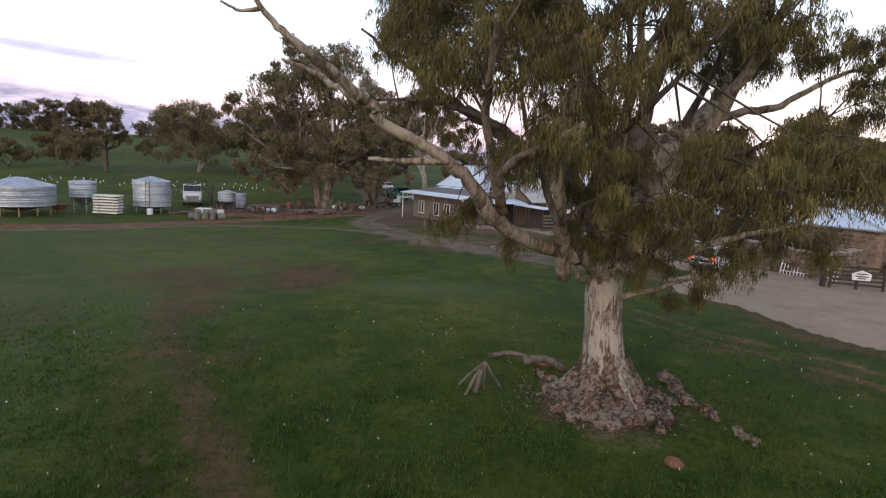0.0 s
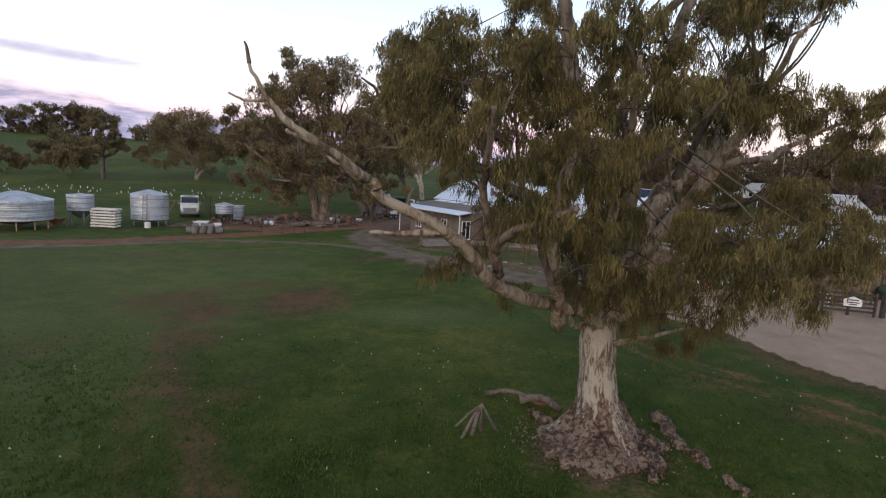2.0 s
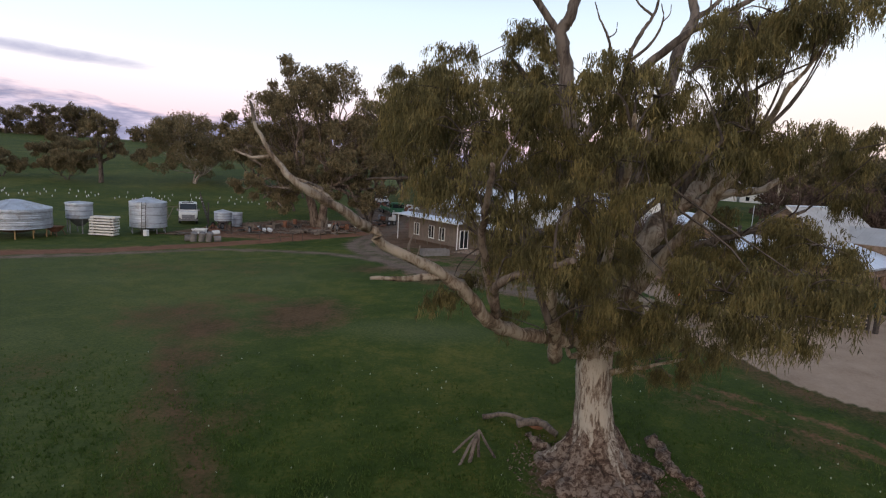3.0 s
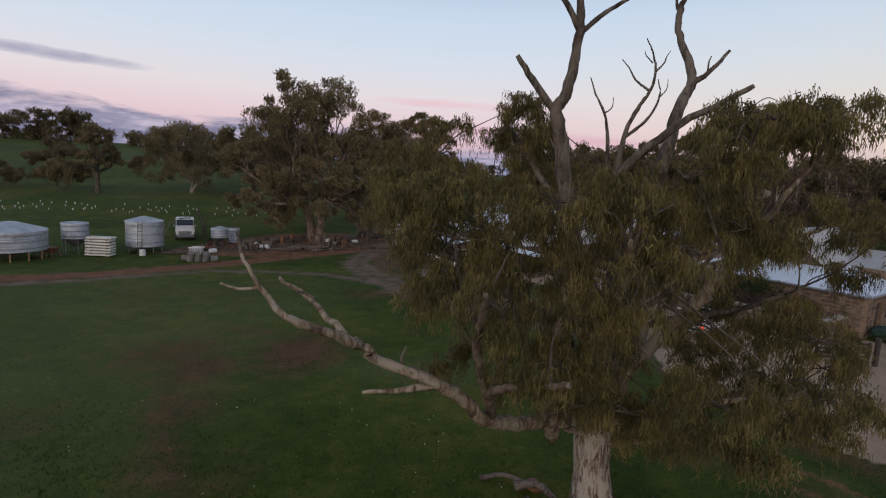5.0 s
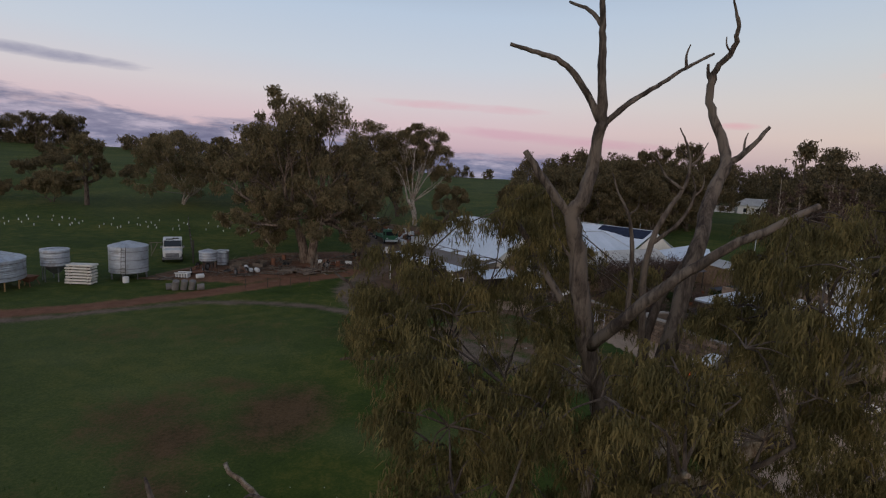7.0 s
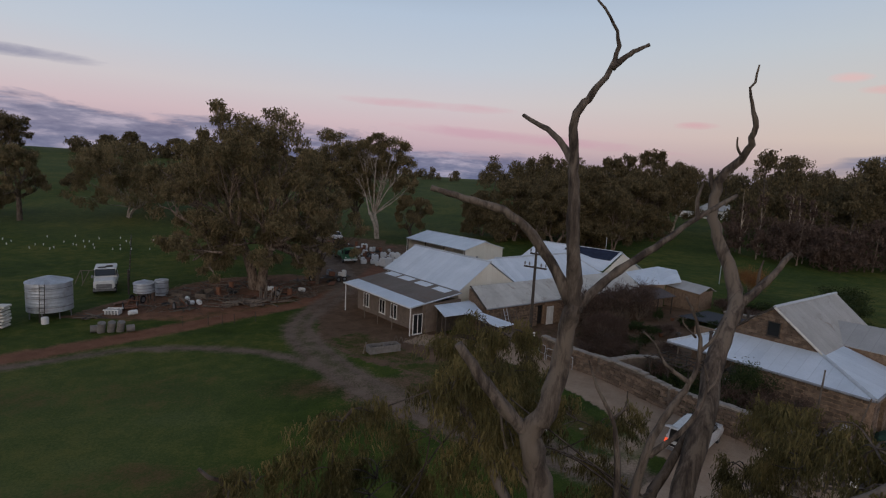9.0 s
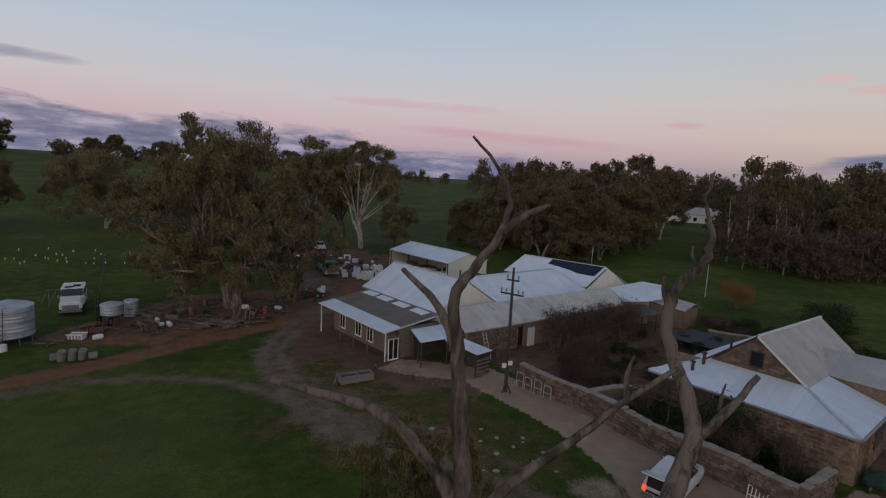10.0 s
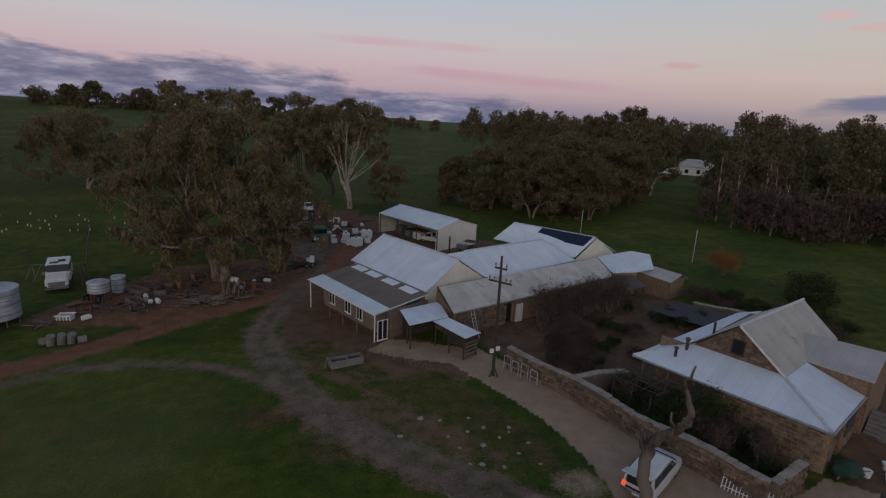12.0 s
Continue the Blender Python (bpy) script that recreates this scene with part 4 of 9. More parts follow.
def open_shed():
    s = thing("machinery_shed", "open-fronted pale iron machinery shed with a cream end wall", "shed")
    zg = gz_uv(-28, 28) - 0.3
    u0, u1 = -37.2, -22.2
    roof_part(s, "roof_slope", [[(u0, 25.5, 3.1), (u1 + 0.2, 25.6, 3.1), (u1 + 0.2, 29.9, 4.25), (u0, 29.8, 4.25)]], IRON_U, 0.07)
    roof_part(s, "roof_slope", [[(u0, 29.8, 4.25), (u1 + 0.2, 29.9, 4.25), (u1 + 0.2, 34.1, 3.05), (u0, 34.1, 3.05)]], IRON_U, 0.07)
    strip(s, "ridge_cap", (u0, 29.85, 4.28), (u1 + 0.2, 29.9, 4.28), TRIM, 0.2)
    strip(s, "gutter", (u0, 25.4, 3.05), (u1 + 0.2, 25.5, 3.05), GUTTER, 0.14)
    g = Geo()
    gable_wall(g, u1, 25.6, u1, 33.9, zg, 3.05, 4.15, 0.1)
    piece("end_wall", g, CREAM_IRON, s, "cream sheet end wall")
    g = Geo()
    gable_wall(g, u0 + 0.1, 25.6, u0 + 0.1, 33.9, zg, 3.05, 4.15, 0.1)
    piece("end_wall", g, CREAM_IRON, s)
    g = Geo()
    wall_uv(g, u0 + 0.1, 33.9, u1, 33.9, zg, 3.05, 0.1)
    piece("back_wall", g, CREAM_IRON, s)
    for k in range(4):
        g = Geo()
        u = u0 + 0.2 + k * 4.95
        bar_uv(g, (u, 25.75, zg), (u, 25.75, 3.08), 0.1)
        piece("post", g, TIMBER_DARK, s)
    for k, (u, w, hh, m) in enumerate(((-34.8, 1.6, 1.4, TIMBER), (-32.2, 1.2, 1.0, STEEL), (-30, 1.5, 1.1, CREAM), (-23.2, 1.1, 1.6, TIMBER))):
        z = gz_uv(u, 29)
        t = thing("stacked_crate", "dull crate stored inside the open shed", "crate", group="crates in the shed")
        for r in range(2):
            g = Geo()
            box(g, *at_uv(u + 0.1 * r, 28.5)[:2], z + r * hh / 2, w, 1.2, hh / 2 - 0.03, YARD_TURN + 0.08 * r)
            piece("crate_box", g, m, t)


open_shed()


def lean_tos():
    a = thing("skillion_shelter", "small shelter under a pale flat iron sheet", "shelter")
    z = gz_uv(2, 3) - 0.2
    roof_part(a, "roof", [[(0.25, 2.5, 2.42), (3.2, 1.35, 2.22), (3.6, 5.35, 2.24), (0.55, 6.85, 2.46)]], IRON_V, 0.05, "pale iron sheet")
    g = Geo()
    wall_uv(g, 0.4, 2.8, 0.5, 6.3, z, 2.34, 0.1)
    piece("back_wall", g, TIMBER_DARK, a)
    for u, v in ((3.05, 1.6), (3.4, 5.1), (0.5, 2.7), (1.9, 2.15)):
        g = Geo()
        bar_uv(g, (u, v, z), (u, v, 2.2), 0.06)
        piece("post", g, TIMBER_DARK, a)
    b = thing("low_shelter", "low open shelter with a pale iron roof and rail ends", "shelter")
    roof_part(b, "roof", [[(3.5, 3.7, 2.16), (7.55, 3.7, 2.04), (7.45, 5.55, 2.06), (3.65, 5.3, 2.19)]], IRON_V, 0.05, "pale iron sheet")
    for u, v in ((3.7, 3.85), (7.3, 3.85), (7.25, 5.4), (3.8, 5.15), (5.5, 3.85)):
        g = Geo()
        bar_uv(g, (u, v, z), (u, v, 2.02), 0.06)
        piece("post", g, TIMBER_DARK, b)
    g = Geo()
    wall_uv(g, 3.8, 5.25, 7.2, 5.45, z, 2.0, 0.08)
    piece("back_wall", g, TIMBER_DARK, b)
    for k in range(5):
        g = Geo()
        wall_uv(g, 7.36, 3.95, 7.3, 5.4, z + 0.35 + k * 0.32, z + 0.53 + k * 0.32, 0.05)
        piece("rail", g, TIMBER, b)
    # looped wire edging and a low rail before the shelters
    e = thing("hoop_edging", "low rusty hoop edging along the gravel", "edging")
    for k in range(14):
        u = 0.2 + 0.52 * k
        v = -1.9 + 0.33 * u
        w = v + 0.17
        x0, x1 = at_uv(u, v), at_uv(u + 0.5, w)
        z0 = gz(x0[0], x0[1])
        g = Geo()
        tube(g, smooth_path([(x0[0], x0[1], z0 - 0.03), ((x0[0] + x1[0]) / 2, (x0[1] + x1[1]) / 2, z0 + 0.5), (x1[0], x1[1], z0 - 0.03)], 4), 0.025, 5)
        piece("hoop", g, TIMBER, e)


lean_tos()


def stone_house():
    s = thing("stone_farmhouse", "stone farmhouse with a wide pale iron veranda roof and gable", "house")
    zg = gz_uv(25, 12) - 0.4
    ez, iz = 2.74, 3.9
    e0, e1, f0, f1 = 18.1, 30.7, 11.0, 18.2
    i0, i1, j0 = 21.05, 26.85, 14.25
    roof_part(s, "veranda_roof", [[(e0, f0, ez), (e1, f0, ez), (i1, j0, iz), (i0, j0, iz)]], IRON_U, 0.06, "pale new iron sheet")
    roof_part(s, "veranda_roof", [[(e1, f0, ez), (e1 + 0.1, f1, ez), (i1 + 0.1, 18.1, iz), (i1, j0, iz)]], IRON_V, 0.06)
    roof_part(s, "veranda_roof", [[(e0 + 0.95, 28.2, ez), (e0, f0, ez), (i0, j0, iz), (i0 + 0.3, 27.0, iz)]], IRON_V, 0.06)
    strip(s, "hip_cap", (e1, f0, ez + 0.03), (i1, j0, iz + 0.03), TRIM, 0.22)
    strip(s, "hip_cap", (e0, f0, ez + 0.03), (i0, j0, iz + 0.03), TRIM, 0.16)
    strip(s, "gutter", (e0, f0 - 0.06, ez - 0.06), (e1, f0 - 0.06, ez - 0.06), GUTTER, 0.16)
    strip(s, "gutter", (e1 + 0.06, f0, ez - 0.06), (e1 + 0.16, f1, ez - 0.06), GUTTER, 0.16)
    # upper gable and main roof
    pk = 6.35
    g = Geo()
    gable_wall(g, i0 + 0.05, j0 + 0.1, i1 - 0.05, j0 + 0.1, 2.0, iz, pk - 0.12, 0.35)
    piece("gable_wall", g, BRICK, s, "warm rubble stone gable")
    um = (i0 + i1) / 2
    roof_part(s, "main_roof", [[(i1 + 0.35, j0 - 0.25, iz - 0.1), (i1 + 0.55, 25.4, iz - 0.1), (um + 0.7, 25.1, pk), (um, j0 - 0.25, pk)]], IRON_PALE, 0.07, "weathered pale iron sheet")
    roof_part(s, "main_roof", [[(um, j0 - 0.25, pk), (um + 0.7, 25.1, pk), (i0 + 0.1, 25.4, iz - 0.1), (i0 - 0.3, j0 - 0.25, iz - 0.1)]], IRON_PALE, 0.07)
    strip(s, "ridge_cap", (um, j0 - 0.3, pk + 0.03), (um + 0.7, 25.1, pk + 0.03), TRIM, 0.22)
    strip(s, "barge_board", (i1 + 0.38, j0 - 0.3, iz - 0.12), (um, j0 - 0.3, pk), CREAM, 0.15)
    strip(s, "barge_board", (i0 - 0.33, j0 - 0.3, iz - 0.12), (um, j0 - 0.3, pk), TIMBER_DARK, 0.13)
    window_uv(s, um + 0.1, j0 - 0.1, 4.3, 0.72, 0.95, "u", 1, -1, frame_mat=TIMBER_DARK)
    # side wing
    roof_part(s, "wing_roof", [[(i1 + 0.4, 18.2, 3.86), (e1 + 0.4, 18.2, 3.86), (e1 + 0.3, 21.6, 5.0), (um + 1.4, 20.8, 5.0)]], IRON_PALE_U, 0.07, "weathered pale iron sheet")
    roof_part(s, "wing_roof", [[(um + 1.4, 20.8, 5.0), (e1 + 0.3, 21.6, 5.0), (e1 + 0.3, 24.8, 3.8), (i1 + 0.5, 24.6, 3.8)]], IRON_PALE_U, 0.07)
    g = Geo()
    wall_uv(g, i1 + 0.2, 18.5, e1 + 0.1, 18.5, zg, 3.82, 0.35)
    gable_wall(g, e1 + 0.1, 18.5, e1 + 0.1, 24.6, zg, 3.78, 4.88, 0.35)
    piece("wing_wall", g, BRICK, s)
    g = Geo()
    wall_uv(g, i0 + 0.1, j0 + 0.3, i0 + 0.1, 25.4, zg, iz, 0.35)
    wall_uv(g, i1 - 0.05, j0 + 0.3, i1 - 0.05, 25.4, zg, iz, 0.35)
    wall_uv(g, i0 + 0.1, 25.4, i1, 25.4, zg, iz, 0.35)
    piece("body_wall", g, BRICK, s)
    # enclosed stone front under the veranda roof, open bay beside it
    g = Geo()
    wall_uv(g, 24.6, f0 + 0.4, 30.4, f0 + 0.4, zg, ez - 0.1, 0.4)
    wall_uv(g, 30.45, f0 + 0.21, 30.45, f0 + 1.8, zg, ez - 0.1, 0.4)
    wall_uv(g, 30.45, f0 + 3.2, 30.45, f1 - 0.1, zg, ez - 0.1, 0.4)
    wall_uv(g, 30.45, f0 + 1.8, 30.45, f0 + 3.2, 2.1, ez - 0.1, 0.4)
    wall_uv(g, 24.6, f0 + 0.4, 24.6, j0, zg, ez + 0.1, 0.4)
    piece("front_wall", g, BRICK, s, "rubble stone wall")
    g = Geo()
    wall_uv(g, 30.38, f0 + 1.8, 30.38, f0 + 3.2, zg, 2.1, 0.08)
    piece("plank_door", g, TIMBER_DARK, s)
    g = Geo()
    wall_uv(g, 30.68, f0 + 4.0, 30.68, f0 + 6.2, 0.9, 2.0, 0.1)
    piece("shutter", g, TIMBER_DARK, s)
    g = Geo()
    wall_uv(g, 18.6, j0, 24.4, j0, zg, iz - 0.25, 0.35)
    piece("recessed_wall", g, BRICK, s)
    for u in (18.9, 20.8, 22.7):
        g = Geo()
        bar_uv(g, (u, f0 + 0.15, zg), (u, f0 + 0.15, ez - 0.05), 0.06)
        piece("veranda_post", g, TIMBER, s)
    g = Geo()
    bar_uv(g, (18.2, f0 + 0.15, ez - 0.12), (24.6, f0 + 0.15, ez - 0.12), 0.07)
    piece("veranda_beam", g, TIMBER_DARK, s)
    # steep little dormer porch in the open bay
    g = Geo()
    slab(g, [(22.2, 9.9, 1.5), (22.9, 9.9, 2.35), (22.9, 11.4, 2.35), (22.2, 11.4, 1.5)], 0.05)
    slab(g, [(22.9, 9.9, 2.35), (23.8, 9.9, 1.3), (23.8, 11.4, 1.3), (22.9, 11.4, 2.35)], 0.05)
    piece("porch_roof", g, TIMBER_DARK, s)
    g = Geo()
    wall_uv(g, 22.85, 10.05, 23.6, 10.05, zg + 0.4, 1.6, 0.06)
    piece("porch_door", g, CREAM, s, "pale door panel")
    for u, v, hh in ((20.6, 12.4, 0.75), (20.9, 13.4, 0.95)):
        g = Geo()
        z = ez + (v - f0) * (iz - ez) / (j0 - f0)
        p = at_uv(u, v)
        cylinder(g, p[0], p[1], z - 0.1, z + hh * 0.75, 0.11, n=12)
        piece("roof_vent", g, TIMBER_DARK, s)
        g = Geo()
        tube(g, [(p[0], p[1], z + hh * 0.72), (p[0], p[1], z + hh * 0.85), (p[0], p[1], z + hh * 0.88), (p[0], p[1], z + hh)], [0.12, 0.2, 0.2, 0.08], 12)
        piece("vent_cowl", g, TIMBER_DARK, s)
    g = Geo()
    p = at_uv(21.3, 16.9)
    cylinder(g, p[0], p[1], 3.5, 5.1, 0.09, n=10)
    piece("flue", g, TIMBER_DARK, s)
    for k in range(7):
        g = Geo()
        z0 = zg + 0.25 + 0.2 * k
        wall_uv(g, 31.1, 18.7 + 0.28 * k, 32.4, 18.7 + 0.28 * k, zg, z0 + 0.2, 0.279)
        piece("step", g, CONCRETE, s)


stone_house()


def solid_wall(name, label, pts, height, thick=0.45, stones=True, seed=1, face=-1, wave=0.12, size=0.42):
    """A rubble garden wall along (u, v) points: mortar core, coping, face stones."""
    rng = np.random.default_rng(seed)
    w = tagged(new(name), label, "wall", kind="structure")
    core, cope = Geo(), Geo()
    shapes = []
    for k in range(6):
        bm = bmesh.new()
        bmesh.ops.create_cube(bm, size=1.0)
        bmesh.ops.bevel(bm, geom=bm.edges[:], offset=0.16, segments=1, affect="EDGES")
        for v in bm.verts:
            v.co += Vector(rng.normal(0, 0.045, 3))
        me = bpy.data.meshes.new("stone")
        bm.to_mesh(me)
        bm.free()
        me.materials.append(STONE)
        shapes.append(me)
    for (u0, v0), (u1, v1) in zip(pts, pts[1:]):
        ln = math.hypot(u1 - u0, v1 - v0)
        du, dv = (u1 - u0) / ln, (v1 - v0) / ln
        steps = max(1, int(ln / 0.55))
        for i in range(steps):
            a, b = i / steps * ln, (i + 1) / steps * ln
            zb = gz_uv(u0 + du * (a + b) / 2, v0 + dv * (a + b) / 2)
            h = height + wave * math.sin(0.8 * (u0 + a)) + rng.uniform(-0.03, 0.03)
            wall_uv(core, u0 + du * a, v0 + dv * a, u0 + du * b, v0 + dv * b, zb - 0.3, zb + h, thick)
            wall_uv(cope, u0 + du * (a + 0.01), v0 + dv * (a + 0.01), u0 + du * (b - 0.01), v0 + dv * (b - 0.01), zb + h + 0.002, zb + h + 0.09 + rng.uniform(0, 0.04), thick + 0.06)
        if not stones:
            continue
        rows = int(height / (size * 0.56))
        for r in range(rows):
            a = rng.uniform(0, 0.3)
            while a < ln:
                lw = size * rng.uniform(0.6, 1.45)
                uu, vv = u0 + du * (a + lw / 2), v0 + dv * (a + lw / 2)
                if a + lw < ln + 0.1:
                    z = gz_uv(uu, vv) + (r + 0.5) * height / rows + rng.uniform(-0.04, 0.04)
                    off = face * (thick / 2 + 0.01)
                    ob = new("stone", shapes[rng.integers(6)])
                    p = at_uv(uu + dv * off, vv - du * off, z)
                    turn = math.atan2((D1 * du + D2 * dv).y, (D1 * du + D2 * dv).x)
                    ob.matrix_world = pose(*p, rng.uniform(-5, 5), rng.uniform(-7, 7), math.degrees(turn)) @ Matrix.Diagonal((lw * 0.95, 0.13 + 0.06 * rng.random(), height / rows * rng.uniform(0.82, 1.02), 1))
                    ob.parent = w
                a += lw
    piece("wall_core", core, MORTAR, w)
    piece("coping", cope, COPING, w, "pale lichened coping")
    return w


def laid_stones(parent, u0, v0, u1, v1, z0, z1, side, seed, size=0.5, skip=None):
    """Uneven face stones over a building's wall, proud of it by a few centimetres."""
    rng = np.random.default_rng(seed)
    shapes = []
    for k in range(5):
        bm = bmesh.new()
        bmesh.ops.create_cube(bm, size=1.0)
        bmesh.ops.bevel(bm, geom=bm.edges[:], offset=0.17, segments=1, affect="EDGES")
        for v in bm.verts:
            v.co += Vector(rng.normal(0, 0.05, 3))
        me = bpy.data.meshes.new("stone")
        bm.to_mesh(me)
        bm.free()
        me.materials.append(STONE)
        shapes.append(me)
    ln = math.hypot(u1 - u0, v1 - v0)
    du, dv = (u1 - u0) / ln, (v1 - v0) / ln
    turn = math.degrees(math.atan2((D1 * du + D2 * dv).y, (D1 * du + D2 * dv).x))
    rows = max(1, int((z1 - z0) / (size * 0.52)))
    h = (z1 - z0) / rows
    for r in range(rows):
        a = rng.uniform(0, 0.2)
        while a + 0.25 < ln:
            lw = min(size * rng.uniform(0.6, 1.5), ln - a)
            z = z0 + (r + 0.5) * h
            if not (skip and skip(a + lw / 2, z)):
                ob = new("stone", shapes[rng.integers(5)])
                p = at_uv(u0 + du * (a + lw / 2) + dv * side, v0 + dv * (a + lw / 2) - du * side, z)
                ob.matrix_world = pose(*p, rng.uniform(-4, 4), rng.uniform(-6, 6), turn) @ Matrix.Diagonal((lw * 0.94, 0.07 + 0.05 * rng.random(), h * rng.uniform(0.8, 0.98), 1))
                ob.parent = parent
            a += lw


FARMHOUSE, BARN = bpy.data.objects["stone_farmhouse"], bpy.data.objects["old_stone_barn"]
laid_stones(FARMHOUSE, 24.6, 11.2, 30.4, 11.2, gz_uv(27, 10), 2.6, 0.0, 31)
laid_stones(FARMHOUSE, 30.65, 11.2, 30.65, 18.1, gz_uv(31, 14), 2.6, 0.0, 32, 0.55, lambda a, z: 0.45 < a - 1.1 + 0.3 < 2.4 and z < 2.2 or 3.9 < a + 0.2 < 6.5 and 0.7 < z < 2.1)
laid_stones(FARMHOUSE, 21.15, 14.17, 26.75, 14.17, 3.95, 6.2, 0.0, 33, 0.42, lambda a, z: abs(a - 2.8) > 2.7 * (6.3 - z) / 2.4 or abs(a - 2.9) < 0.55 and 4.15 < z < 5.4)
laid_stones(BARN, 3.18, 6.45, 3.68, 12.9, gz_uv(4, 9), 2.3, 0.0, 34)


solid_wall("wall_garden_front", "long low rubble stone garden wall with pale coping", [(10.3, 5.95), (15.5, 6.25), (21.3, 5.65), (29.5, 5.55)], 1.55, face=1, seed=4)
solid_wall("wall_garden_return", "short rubble stone garden wall return", [(29.7, 5.65), (30.15, 8.6)], 1.65, face=1, seed=5)
solid_wall("wall_garden_cross", "rubble stone wall dividing the garden", [(16.4, 6.5), (17.9, 10.8)], 1.5, face=-1, seed=6, stones=False)
solid_wall("wall_garden_back", "low rubble stone wall behind the garden", [(13.0, 33.0), (19.3, 33.8), (20.0, 30.0)], 1.1, face=1, seed=7, stones=False)


def power_pole():
    p = thing("power_pole", "dark timber power pole with crossarm and insulators", "power pole")
    x, y, _ = at_uv(10.68, 3.85)
    z = gz(x, y)
    g = Geo()
    tube(g, [(x, y, z - 0.5), (x, y, z + 5), (x, y, z + 9.6)], [0.14, 0.12, 0.085], 10)
    piece("pole", g, TIMBER_DARK, p)
    g = Geo()
    box(g, x, y, z + 7.55, 1.9, 0.1, 0.12, YARD_TURN + 0.25)
    piece("crossarm", g, TIMBER_DARK, p)
    g = Geo()
    box(g, x, y, z + 8.6, 1.0, 0.1, 0.12, YARD_TURN + 0.25)
    piece("crossarm", g, TIMBER_DARK, p)
    c, s = math.cos(YARD_TURN + 0.25), math.sin(YARD_TURN + 0.25)
    for a, h in ((-0.88, 7.6), (-0.5, 7.6), (0.5, 7.6), (0.88, 7.6), (-0.45, 8.65), (0.45, 8.65)):
        g = Geo()
        bx, by = x + a * c, y + a * s
        tube(g, [(bx, by, z + h), (bx, by, z + h + 0.16), (bx, by, z + h + 0.2), (bx, by, z + h + 0.38)], [0.03, 0.03, 0.07, 0.05], 8)
        piece("insulator", g, STEEL, p)
    for h, hx in ((2.2, 0.2), (2.0, -0.25)):
        g = Geo()
        box(g, x + hx, y - 0.18, z + h, 0.3, 0.12, 0.32, 0.2)
        piece("meter_box", g, PAINT, p, "small white box")
    for a in (-0.35, 0.4):
        g = Geo()
        tube(g, [(x + a, y - 0.3, z - 0.1), (x, y - 0.1, z + 0.9)], 0.06, 6)
        piece("stay", g, TIMBER_DARK, p)


power_pole()


# ---- trees ----
def limb(geo, pts, r0, r1, n=9, rng=None, span=4, wobble=0.05, kink=0.055):
    p = smooth_path(pts, span)
    if rng is not None:
        p[1:-1] += rng.normal(0, r0 * kink, (len(p) - 2, 3))
    k = np.linspace(0, 1, len(p))
    tube(geo, p, r0 + (r1 - r0) * k ** 0.85, n, True, wobble, rng)
    return p


def twig(geo, a, b, r, rng, n=4, sag=0.1):
    a, b = np.asarray(a, float), np.asarray(b, float)
    mid = (a + b) / 2 + rng.normal(0, 0.12, 3) * np.linalg.norm(b - a) + (0, 0, sag)
    tube(geo, smooth_path([a, mid, b], 3), np.linspace(r, r * 0.35, 7), n, False)


def spray_clump(geo, twigs, c, rx, rz, rng, sprays, per, length, width, anchor=None, drop=0.45, droop=0.72, slim=False):
    """A clump of hanging leaf sprays about c, with twigs from the anchor into it."""
    c = np.asarray(c, float)
    p = ball_points(sprays, rng, 0.45) * (rx, rx, rz) + c
    base = np.repeat(p, per, 0)
    fall = rng.random((len(base), 1)) ** 0.8
    base = base + rng.normal(0, 1, (len(base), 3)) * (drop * 0.30, drop * 0.30, drop * 0.12) - fall * (0, 0, drop)
    leaves(geo, base, np.array([0, 0, -1.0]), length, width, rng, droop, slim)
    if twigs is not None and anchor is not None:
        for k in rng.choice(len(p), size=min(6, len(p)), replace=False):
            twig(twigs, anchor, p[k], 0.035 * min(rx, 1.4), rng)


def hanging_tuft(geo, top, out, rng):
    """A brush of weeping leaf strands that springs from one twig end."""
    k = rng.integers(6, 11)
    out = np.array((out[0], out[1], 0.0))
    out = out / (np.linalg.norm(out) + 0.3)
    start = top + rng.normal(0, 1, (k, 3)) * (0.15, 0.15, 0.07)
    side = out * 0.16 + rng.normal(0, 0.12, (k, 3)) * (1, 1, 0.3)
    fall = rng.uniform(0.22, 0.62, k)
    m = 46
    f = np.tile(np.sort(rng.random((1, m)), 1), (k, 1))
    p = start[:, None] + side[:, None] * (1 - (1 - f[..., None]) ** 2) + (0, 0, 1) * (0.10 * np.sin(f * 2.2) - fall[:, None] * f ** 1.5)[..., None]
    p = (p + rng.normal(0, 1, p.shape) * (0.055, 0.055, 0.04)).reshape(-1, 3)
    leaves(geo, p, np.array([0.12 * out[0], 0.12 * out[1], -1.0]), 0.155, 0.023, rng, 0.70, True)


